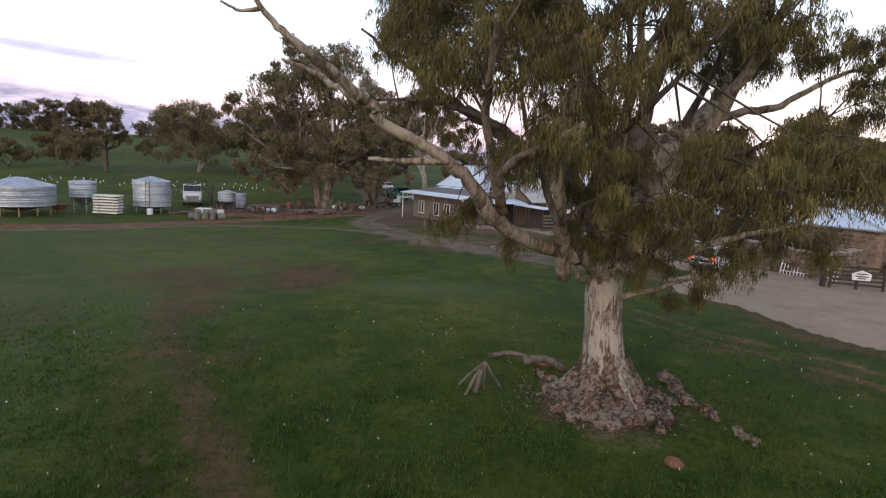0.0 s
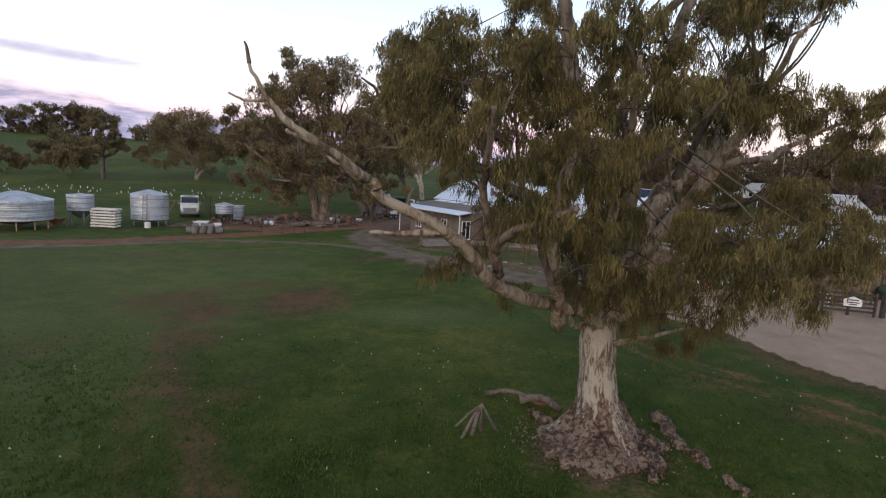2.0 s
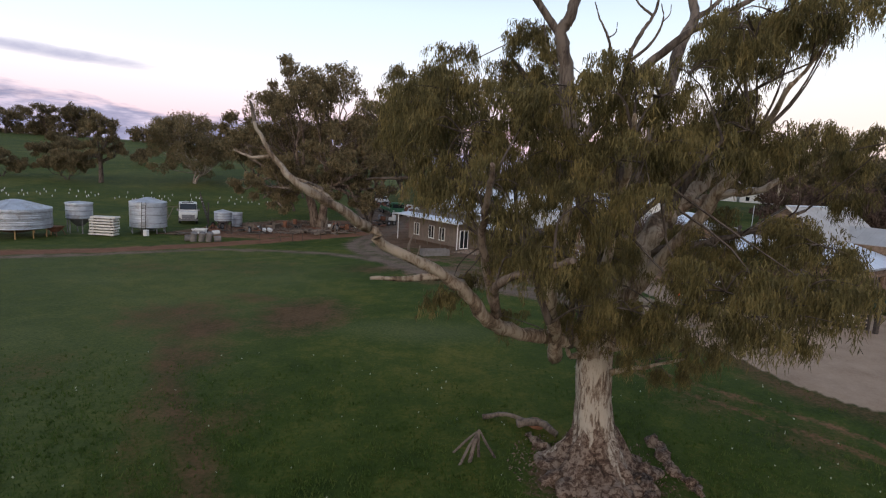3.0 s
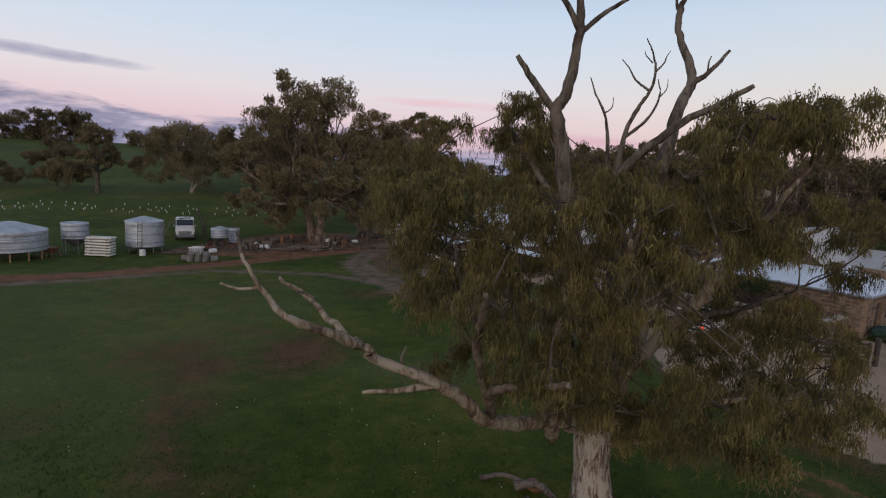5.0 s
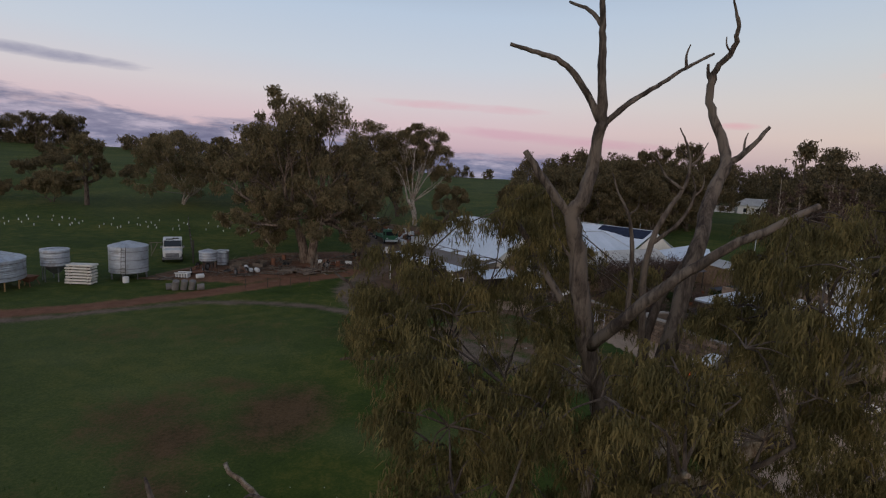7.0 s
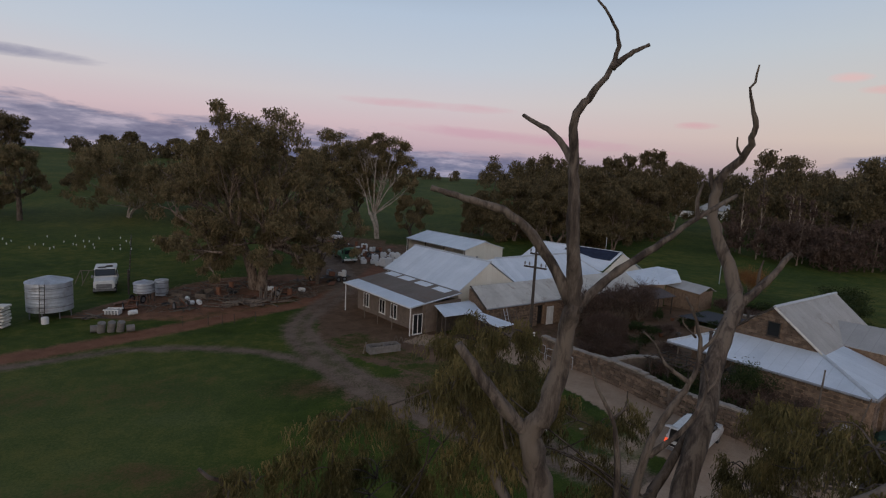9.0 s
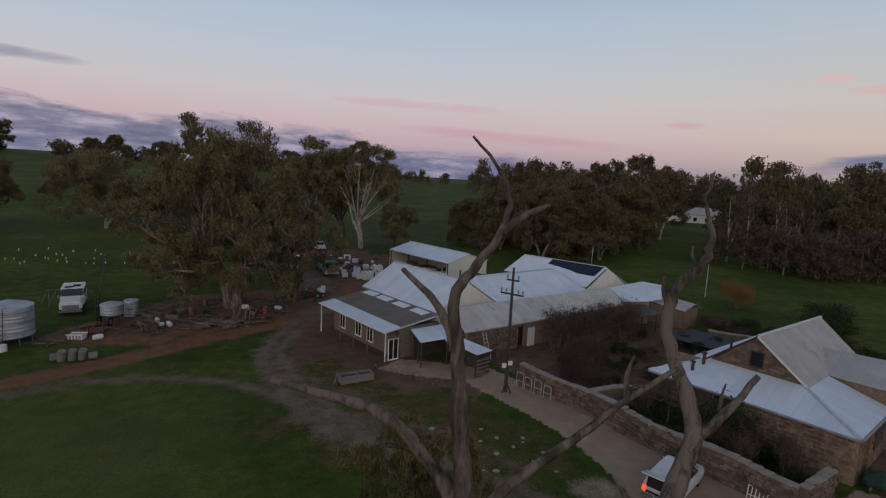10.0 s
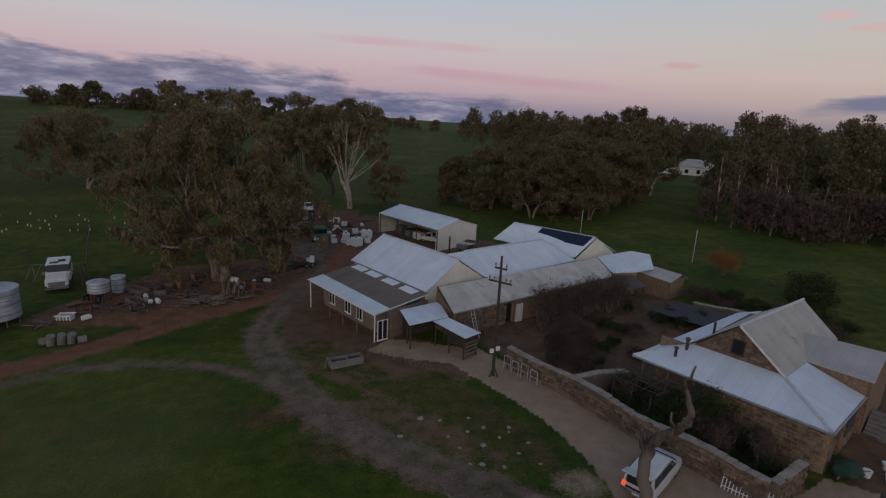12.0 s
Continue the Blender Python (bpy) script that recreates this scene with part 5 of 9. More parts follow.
def river_gum():
    """The great old gum in the pasture: flared trunk, pale limbs, dead spars, drooping crown."""
    rng = np.random.default_rng(21)
    t = thing("river_gum_tree", "huge old river gum with flaking trunk and grey dead spars", "tree")
    base = np.array((4.2, 18.3, gz(4.2, 18.3)))
    # trunk with a buttressed, uneven foot
    g = Geo()
    zs = np.array([-0.75, -0.3, 0.12, 0.35, 0.6, 0.9, 1.25, 1.7, 2.2, 2.7, 3.2, 3.7])
    cx = np.interp(zs, [-0.5, 0.3, 1.5, 2.3, 3.7], [4.15, 4.2, 4.02, 3.95, 3.9])
    rad = np.interp(zs, [-0.75, -0.3, 0.12, 0.35, 0.6, 0.9, 1.25, 1.7, 2.7, 3.7], [1.35, 0.95, 0.71, 0.61, 0.55, 0.52, 0.49, 0.475, 0.475, 0.52])
    n = 40
    ang = np.arange(n) * 2 * np.pi / n
    rows = []
    for k, (z, c, r) in enumerate(zip(zs, cx, rad)):
        foot = np.clip((0.55 - z) / 1.1, 0, 1)
        lobes = 1 + foot * (0.20 * np.sin(5 * ang + 0.7) + 0.12 * np.sin(9 * ang + 2.0)) + 0.05 * np.sin(5 * ang + z * 0.9) + 0.035 * np.sin(9 * ang + 1.5 * z) + 0.025 * np.sin(16 * ang - z)
        rr = r * lobes * (1 + 0.02 * rng.standard_normal(n))
        rows.append(np.stack([c + rr * np.cos(ang), 18.3 - 0.45 * foot + rr * np.sin(ang) * 0.95, np.full(n, z) + 0.03 * rng.standard_normal(n)], -1))
    v = np.concatenate(rows)
    i, j = np.meshgrid(np.arange(len(zs) - 1), np.arange(n), indexing="ij")
    q = np.stack([i * n + j, i * n + (j + 1) % n, (i + 1) * n + (j + 1) % n, (i + 1) * n + j], -1).reshape(-1, 4)
    piece("trunk", g.add(v, q), BARK, t, "pale flaking trunk with a flared grey foot", True)
    # brown burred collar round the foot of the trunk
    fa = np.arange(56) * 2 * np.pi / 56
    top = 0.42 + 0.20 * np.sin(3 * fa + 1.0) + 0.13 * np.sin(7 * fa) + 0.07 * np.sin(17 * fa + 0.6)
    fr = np.linspace(0, 1, 12)[:, None]
    fz = -0.78 + (top[None] + 0.78) * fr
    foot = np.clip((0.55 - fz) / 1.1, 0, 1)
    frad = np.interp(fz, zs, rad) * (1 + foot * (0.20 * np.sin(5 * fa + 0.7) + 0.12 * np.sin(9 * fa + 2.0)) + 0.05 * np.sin(11 * fa + 3 * fz)) + 0.06 * (1 - fr ** 4) + 0.03 * rng.standard_normal(fz.shape) * (fr < 0.99)
    fx, fy = np.interp(fz, zs, cx) + frad * np.cos(fa), 18.3 - 0.45 * foot + frad * np.sin(fa) * 0.95
    i, j = np.meshgrid(np.arange(11), np.arange(56), indexing="ij")
    q = np.stack([i * 56 + j, i * 56 + (j + 1) % 56, (i + 1) * 56 + (j + 1) % 56, (i + 1) * 56 + j], -1).reshape(-1, 4)
    piece("root_collar", Geo().add(np.stack([fx, fy, fz], -1).reshape(-1, 3), q), BARK_FOOT, t, "brown burred root collar", True)
    # the low, broken mound of roots, shed bark and earth round the foot
    mr, ma = np.meshgrid(np.linspace(0.25, 1.0, 15), np.arange(64) * 2 * np.pi / 64, indexing="ij")
    edge = 1 + 0.13 * np.sin(3 * ma + 0.5) + 0.10 * np.sin(7 * ma + 1.2) + 0.05 * np.sin(13 * ma)
    mx, my = 4.2 + 1.62 * mr * edge * np.cos(ma), 17.7 + 1.35 * mr * edge * np.sin(ma)
    lump = np.array([noise.fractal(Vector((a * 2.6, b * 2.6, 3.0)), 0.8, 2.0, 5) for a, b in zip(mx.ravel(), my.ravel())]).reshape(mx.shape)
    mz = ground(mx, my) + 0.72 * (1 - mr) ** 1.25 + lump * 0.21 * np.sin(np.pi * np.clip(mr, 0, 1)) ** 0.5 + 0.12 * (mr < 0.97) - 0.10 * (mr >= 0.97)
    i, j = np.meshgrid(np.arange(14), np.arange(64), indexing="ij")
    q = np.stack([i * 64 + j, (i + 1) * 64 + j, (i + 1) * 64 + (j + 1) % 64, i * 64 + (j + 1) % 64], -1).reshape(-1, 4)
    piece("root_mound", Geo().add(np.stack([mx, my, mz], -1).reshape(-1, 3), q), BARK_FOOT, t, "red-brown mound of roots and shed bark", True)
    # surface roots, broken and half buried
    for pts, r in (([(5.0, 17.4), (5.3, 16.9), (5.25, 16.5), (5.0, 16.1)], 0.30), ([(6.4, 19.9), (6.5, 19.0), (6.35, 18.2), (6.6, 17.5), (6.75, 16.9)], 0.20), ([(3.2, 18.6), (2.7, 19.2), (2.5, 19.8)], 0.18), ([(6.9, 16.4), (7.1, 16.1), (7.2, 15.8)], 0.12)):
        p = smooth_path([(a, b, gz(a, b) + 0.03) for a, b in pts], 6)
        p = p + rng.normal(0, 0.045, p.shape)
        k = np.linspace(0, 1, len(p))
        g = Geo()
        tube(g, p, r * (1 - 0.55 * k) * rng.uniform(0.6, 1.35, len(p)), 10, True, 0.3, rng)
        piece("root", g, BARK_FOOT, t, "brown broken surface root", True)
    L = []

    def wood(name, pts, r0, r1, mat, n=9, label=""):
        g = Geo()
        p = limb(g, pts, r0, r1, n, rng, 5, 0.08, 0.06 if mat is DEAD_WOOD else 0.12)
        piece(name, g, mat, t, label, True)
        if mat is not DEAD_WOOD:
            L.append(p)
        return p
    # living limbs
    wood("limb", [(3.9, 18.1, 2.7), (3.2, 17.2, 3.3), (2.0, 16.0, 3.75), (0.79, 14.55, 4.37), (0.25, 13.9, 5.1), (-0.29, 13.5, 5.54), (-1.28, 13.1, 6.05), (-1.5, 12.9, 6.35), (-2.0, 13.1, 6.6), (-2.7, 13.6, 7.0), (-3.4, 14.05, 7.25)], 0.215, 0.03, BARK_LIMB, label="long bare pale limb")
    wood("limb", [(-1.6, 12.85, 6.42), (-2.1, 12.2, 6.85), (-2.5, 11.8, 7.15), (-2.95, 11.9, 7.55), (-3.24, 11.93, 8.05)], 0.10, 0.025, BARK_LIMB, 7)
    wood("limb", [(-0.29, 13.5, 5.54), (-0.9, 13.25, 5.5), (-1.57, 13.04, 5.5)], 0.09, 0.03, BARK_LIMB, 7)
    wood("limb", [(-2.95, 11.9, 7.55), (-3.25, 11.9, 7.5), (-3.5, 11.8, 7.6)], 0.035, 0.015, BARK_LIMB, 6)
    wood("limb", [(2.6, 17.0, 2.9), (2.35, 16.0, 3.9), (1.89, 14.6, 5.2), (2.0, 14.5, 6.2), (2.2, 14.7, 7.2)], 0.20, 0.08, BARK_LIMB)
    wood("limb", [(0.85, 14.4, 4.6), (0.62, 14.0, 5.3), (0.40, 13.4, 6.3), (0.42, 12.7, 7.1), (0.42, 12.05, 7.6)], 0.11, 0.04, BARK_MID)
    wood("limb", [(0.80, 14.3, 4.75), (0.72, 13.85, 5.3), (1.0, 13.3, 5.65), (1.45, 12.8, 5.9), (1.85, 12.33, 6.15)], 0.10, 0.055, BARK_MID, label="broken brown stub of a limb")
    wood("limb", [(2.0, 14.8, 4.4), (1.6, 14.9, 5.4), (1.2, 15.2, 6.6), (1.0, 15.5, 8.0)], 0.09, 0.03, BARK_DARK)
    wood("limb", [(2.9, 16.8, 3.3), (2.7, 16.0, 4.6), (2.9, 15.4, 6.0), (2.6, 15.0, 7.4)], 0.10, 0.03, BARK_DARK)
    wood("limb", [(5.95, 15.3, 8.4), (5.6, 15.1, 9.3), (5.4, 15.2, 10.4)], 0.07, 0.025, BARK_DARK, 7)
    wood("limb", [(5.85, 14.2, 9.3), (6.3, 14.2, 9.9), (6.5, 14.1, 10.5)], 0.045, 0.015, BARK_LIMB, 7)
    for tip in ((4.9, 15.0, 10.2), (5.2, 14.4, 10.4), (6.1, 14.6, 10.7), (6.9, 14.6, 10.8), (7.4, 15.4, 10.9)):
        wood("limb", [(5.93, 15.3, 8.45), ((5.93 + tip[0]) / 2 + 0.1, (15.3 + tip[1]) / 2, 9.4), tip], 0.032, 0.010, BARK_DARK, 6)
    wood("limb", [(4.1, 18.2, 2.9), (4.6, 18.3, 4.5), (5.2, 18.6, 5.9), (5.75, 19.0, 6.6), (6.63, 19.5, 7.27), (7.28, 19.8, 8.1), (8.1, 20.1, 8.9), (9.0, 20.4, 9.25)], 0.42, 0.12, BARK_LIMB, 10, "thick rising pale limb")
    wood("limb", [(5.9, 19.1, 6.7), (7.1, 19.2, 7.2), (8.3, 19.2, 7.46), (9.1, 19.2, 7.94), (10.0, 19.2, 8.4), (10.9, 19.2, 8.6)], 0.15, 0.035, BARK_LIMB)
    wood("limb", [(3.9, 18.2, 3.0), (3.3, 18.3, 4.6), (2.5, 18.5, 5.67), (1.5, 18.9, 6.08), (0.5, 19.2, 6.75), (-0.6, 19.4, 7.34), (-1.45, 19.5, 8.0), (-2.3, 19.5, 8.5), (-3.1, 19.5, 9.15)], 0.28, 0.03, BARK_DARK)
    wood("limb", [(1.6, 18.8, 6.0), (0.8, 18.8, 6.65), (-0.43, 19.0, 7.07), (-1.7, 19.0, 7.24), (-2.8, 19.0, 7.12)], 0.14, 0.03, BARK_DARK)
    wood("limb", [(4.0, 18.2, 3.1), (4.7, 17.6, 4.8), (5.5, 16.5, 6.6), (5.95, 15.4, 8.2), (6.0, 15.2, 8.6), (5.82, 14.0, 9.4)], 0.22, 0.04, BARK_LIMB)
    wood("limb", [(3.6, 17.6, 3.4), (3.4, 16.2, 5.2), (3.1, 14.6, 6.8), (2.8, 13.1, 8.0), (2.6, 12.4, 8.5)], 0.16, 0.03, BARK_LIMB)
    wood("limb", [(3.2, 15.1, 6.3), (4.0, 14.2, 7.4), (4.6, 13.7, 8.3)], 0.08, 0.03, BARK_DARK)
    wood("limb", [(4.0, 18.2, 2.8), (5.4, 17.6, 3.4), (6.6, 17.0, 4.1), (7.8, 16.6, 4.5)], 0.15, 0.04, BARK_LIMB)
    wood("limb", [(4.4, 18.1, 2.2), (5.1, 17.6, 2.6), (5.9, 17.0, 3.1)], 0.09, 0.03, BARK_LIMB)
    wood("limb", [(5.2, 18.5, 5.6), (6.3, 18.2, 5.9), (7.6, 17.8, 6.4), (8.8, 17.8, 7.0)], 0.13, 0.04, BARK_DARK)
    wood("limb", [(3.6, 18.1, 2.7), (3.15, 17.7, 2.75), (3.0, 17.55, 3.1)], 0.10, 0.05, BARK_LIMB)
    wood("limb", [(3.7, 18.2, 3.2), (4.1, 18.7, 6.0), (4.7, 19.4, 8.6), (5.6, 19.8, 10.2)], 0.24, 0.05, BARK_DARK)
    wood("limb", [(4.1, 18.7, 6.0), (3.5, 20.6, 7.2), (2.9, 22.2, 8.3), (2.4, 23.2, 9.3)], 0.13, 0.03, BARK_DARK)
    wood("limb", [(5.7, 18.9, 6.5), (6.2, 18.3, 8.2), (6.5, 17.7, 9.6), (6.8, 17.4, 10.6)], 0.11, 0.03, BARK_DARK)
    wood("limb", [(6.5, 17.7, 9.5), (7.3, 17.5, 10.1), (8.2, 17.3, 10.6)], 0.05, 0.02, BARK_DARK)
    # central leader and the dead spars that rise out of the crown
    wood("leader", [(3.9, 18.2, 3.0), (3.7, 18.1, 5.2), (3.2, 18.0, 7.0), (2.77, 17.9, 8.2), (2.55, 17.8, 9.2), (2.34, 17.7, 10.3), (2.15, 17.6, 11.0), (2.33, 17.5, 11.35), (2.45, 17.5, 12.1), (2.55, 17.4, 12.85)], 0.28, 0.105, DEAD_WOOD, 10, "grey dead leader")
    wood("dead_spar", [(2.15, 17.6, 10.95), (1.6, 17.5, 11.57), (1.11, 17.5, 12.23)], 0.11, 0.06, DEAD_WOOD, 8)
    wood("dead_spar", [(2.53, 17.4, 12.8), (2.11, 17.4, 13.5), (1.67, 17.4, 13.93), (1.19, 17.4, 14.08), (0.66, 17.4, 14.22)], 0.08, 0.035, DEAD_WOOD, 8)
    wood("dead_spar", [(2.55, 17.4, 12.75), (2.48, 17.35, 13.4), (2.40, 17.3, 14.0), (2.36, 17.3, 14.6), (2.29, 17.2, 15.1), (2.48, 17.2, 15.4), (2.68, 17.2, 15.72), (2.70, 17.2, 16.1), (2.38, 17.2, 16.5)], 0.105, 0.010, DEAD_WOOD, 9)
    wood("dead_spar", [(2.56, 17.4, 12.8), (3.1, 17.5, 13.28), (3.68, 17.6, 13.67), (4.15, 17.7, 14.0), (4.69, 17.8, 14.31)], 0.065, 0.025, DEAD_WOOD, 7)
    wood("dead_spar", [(2.36, 17.3, 14.6), (2.15, 17.6, 14.95), (1.82, 17.95, 15.2)], 0.055, 0.025, DEAD_WOOD, 7)
    wood("dead_spar", [(2.68, 17.2, 15.7), (2.85, 17.15, 15.85), (3.05, 17.1, 15.96)], 0.045, 0.02, DEAD_WOOD, 6)
    wood("dead_spar", [(4.0, 18.2, 3.2), (4.6, 18.7, 6.5), (5.2, 19.2, 8.8), (5.65, 19.6, 10.5), (6.05, 20.0, 11.7), (6.37, 20.25, 12.3), (6.27, 20.5, 13.0), (6.0, 20.68, 13.8), (6.0, 20.65, 14.5), (6.22, 20.35, 15.0), (6.13, 19.95, 15.45), (5.94, 19.88, 15.85), (5.83, 19.58, 16.38)], 0.25, 0.012, DEAD_WOOD, 9, "twisted grey dead spar")
    wood("dead_spar", [(6.35, 20.25, 12.25), (6.85, 20.35, 12.6), (7.42, 20.44, 13.26)], 0.10, 0.045, DEAD_WOOD, 8)
    wood("dead_spar", [(6.0, 20.67, 14.2), (5.88, 20.7, 14.5), (5.86, 20.72, 14.75)], 0.06, 0.03, DEAD_WOOD, 6)
    wood("dead_spar", [(6.2, 20.37, 14.98), (6.06, 20.3, 15.12), (6.03, 20.28, 15.3)], 0.03, 0.012, DEAD_WOOD, 6)
    wood("dead_spar", [(2.8, 17.8, 8.2), (3.4, 16.9, 9.3), (3.94, 16.4, 10.05), (4.6, 16.1, 10.7), (5.3, 16.0, 11.1), (5.94, 15.96, 11.5)], 0.14, 0.05, DEAD_WOOD, 9)
    for pts, r0, r1 in (([(4.1, 18.2, 8.0), (3.9, 18.1, 9.6), (3.99, 18.0, 10.63), (4.27, 18.0, 11.28), (4.48, 18.0, 11.63), (4.57, 18.0, 12.1), (4.45, 18.0, 12.56), (4.28, 18.0, 12.88)], 0.085, 0.012), ([(4.48, 18.0, 11.63), (4.11, 18.0, 11.88), (3.95, 18.05, 12.15), (3.73, 18.0, 12.36)], 0.035, 0.010),
                        ([(4.57, 18.0, 12.1), (4.75, 18.0, 12.31), (4.78, 17.95, 12.45), (4.88, 18.0, 12.61)], 0.028, 0.008), ([(4.0, 18.0, 10.5), (4.48, 18.0, 10.95), (4.73, 18.0, 11.51), (4.65, 18.0, 11.93)], 0.05, 0.012), ([(4.73, 18.0, 11.5), (4.9, 18.05, 11.7), (4.93, 18.1, 11.95)], 0.02, 0.008),
                        ([(3.6, 18.0, 8.6), (3.6, 18.0, 9.8), (3.53, 18.0, 10.6), (3.4, 18.0, 11.08), (3.16, 18.0, 11.5), (3.0, 18.0, 11.9)], 0.065, 0.012), ([(3.42, 18.0, 11.05), (3.6, 18.05, 11.2), (3.62, 18.05, 11.45)], 0.022, 0.008), ([(4.48, 18.0, 12.3), (4.29, 18.0, 12.49), (4.27, 18.0, 12.6)], 0.018, 0.007)):
        wood("dead_spar", pts, r0, r1, DEAD_WOOD, 7)
    wood("dead_spar", [(2.4, 17.7, 9.9), (1.9, 17.8, 10.6), (1.75, 17.9, 11.4)], 0.04, 0.012, DEAD_WOOD, 6)
    wood("dead_spar", [(2.5, 18.2, 8.6), (1.7, 19.2, 10.0), (1.07, 19.8, 10.9)], 0.10, 0.06, DEAD_WOOD, 7)
    for a, b in (((-3.24, 11.93, 8.05), (-3.3, 11.9, 8.35)), ((4.15, 17.7, 14.0), (4.2, 17.75, 14.45)), ((6.9, 20.5, 12.65), (6.95, 20.5, 13.1)), ((8.9, 20.3, 9.2), (9.2, 20.2, 10.6)), ((8.0, 20.1, 8.9), (8.05, 20.0, 11.2)), ((-2.6, 13.6, 7.0), (-2.9, 13.4, 7.1)), ((-0.9, 13.3, 5.9), (-0.85, 13.3, 6.3))):
        g = Geo()
        twig(g, a, b, 0.035, rng, 5, 0.02)
        piece("dead_spar", g, DEAD_WOOD, t)
    joints = np.concatenate(L)
    # crown: lobes as x, y, z, half width, half height
    front_low = [(-0.3, 14.3, 7.6, 1, 0.7), (0, 13.7, 7.2, 1, 0.6), (0.4, 13.1, 7.3, 1, 0.8), (1, 14, 5.9, 0.4, 0.3), (1.8, 13.2, 6.1, 1, 0.7), (2, 13.2, 7, 1, 0.8), (2.1, 14.2, 5.7, 1, 0.7), (3.4, 14, 5, 1, 0.7), (4.5, 13.6, 5.2, 1, 0.7), (4.6, 12.9, 5.7, 1, 0.8), (5.5, 12.9, 5.3, 1, 0.5), (6, 12.9, 5.9, 1, 0.7), (6.8, 13.8, 5.7, 1, 0.6)]
    front_high = [(-0.4, 14.3, 9, 1, 0.8), (-0.1, 13.8, 8.2, 1, 0.7), (1.1, 13.6, 8.6, 1, 0.7), (1.7, 14, 7.8, 1, 0.7), (1.8, 13.2, 9, 0.8, 0.5), (1.9, 14.1, 8.8, 1, 0.8), (2.8, 13.1, 9.2, 0.8, 0.5), (3, 13, 7.8, 1, 0.8), (3, 14.5, 7.8, 1, 0.8), (3.2, 13.1, 8.9, 1, 0.8), (3.4, 14.1, 8.8, 1, 0.8), (4, 14.1, 9.5, 0.8, 0.4), (4.5, 14.2, 8.1, 1, 0.7), (4.6, 13.6, 10.2, 0.8, 0.5), (5.5, 14.1, 10.6, 1, 0.6), (5.5, 14.7, 8.6, 1, 0.6), (6, 13.6, 10.5, 0.8, 0.5), (6.3, 14.5, 10.8, 0.8, 0.4), (6.3, 14.7, 8.5, 0.6, 0.4), (7.3, 14.7, 11, 0.4, 0.3)]
    side_low = [(1.5, 16.9, 5.7, 1, 0.7), (2.6, 16.1, 4.8, 0.8, 0.6), (2.8, 15.3, 7, 1, 0.7), (3.1, 15.8, 5.6, 1, 0.8), (3.2, 17.6, 4, 1, 0.6), (3.7, 16.4, 4.1, 1, 0.8), (3.8, 17.2, 5.5, 1, 0.7), (4, 17.6, 3.3, 1, 0.8), (4.8, 15.2, 4.5, 1, 0.7), (5.4, 16.3, 3.5, 1, 0.8), (5.5, 17.9, 2.7, 1, 0.7), (5.9, 16.3, 6.1, 0.8, 0.5), (7, 17.9, 4.6, 1, 0.8), (7.2, 16.7, 6.5, 1, 0.6), (7.4, 15, 6.4, 0.8, 0.5), (7.6, 15.9, 6.6, 0.8, 0.5), (7.8, 15.3, 5.7, 1, 0.6)]
    side_low_more = [(8.4, 16.4, 4.1, 0.55, 0.5), (8.7, 16.9, 5.8, 1, 0.8)]
    side_fill = [(7.3, 19, 5.7, 0.8, 0.6), (8.3, 19, 5.4, 0.9, 0.6), (6.2, 17.2, 5.2, 0.7, 0.5), (7.2, 18.8, 4.6, 0.9, 0.6), (8.3, 18.6, 4.4, 0.7, 0.5)]
    side_high = [(-1.6, 16.5, 9.2, 0.4, 0.3), (-1.4, 17.8, 8.7, 0.8, 0.4), (-1.2, 16.6, 8.4, 0.8, 0.6), (-1.1, 16, 9, 1, 0.6), (-0.8, 17.1, 9.4, 1, 0.8), (-0.6, 17, 9.8, 0.6, 0.4), (-0.3, 14.8, 8.3, 1, 0.7), (-0.1, 16, 9.2, 1, 0.8), (5, 15.2, 10.7, 0.6, 0.5), (5.6, 16.1, 10.4, 1, 0.6), (5.9, 15.8, 8.4, 1, 0.7), (5.9, 16.5, 11, 0.8, 0.6), (5.9, 16.8, 9.3, 0.8, 0.6), (5.9, 17.8, 9, 0.8, 0.4), (6.5, 17.1, 11.2, 1, 0.5), (7.1, 17.3, 8.6, 1, 0.6), (7.6, 16.4, 8.2, 0.4, 0.3), (7.6, 17.3, 10.6, 0.8, 0.4), (8.4, 17.7, 11.4, 0.6, 0.4)]
    side_high_more = [(9, 15.7, 8.6, 1, 0.6)]
    rear_low = [(-0.5, 18.5, 3.9, 0.35, 0.4), (-0.2, 18.5, 4.3, 0.6, 0.6), (0.5, 18.9, 4.3, 0.5, 0.5), (1.3, 18.6, 3.5, 0.4, 0.3), (5.7, 20.8, 5.4, 0.8, 0.6), (7.4, 21.1, 5.6, 1, 0.7), (7.6, 19.3, 6.4, 1, 0.8), (7.9, 18.7, 3.5, 1, 0.8), (8.8, 18.5, 6.3, 1, 0.6)]
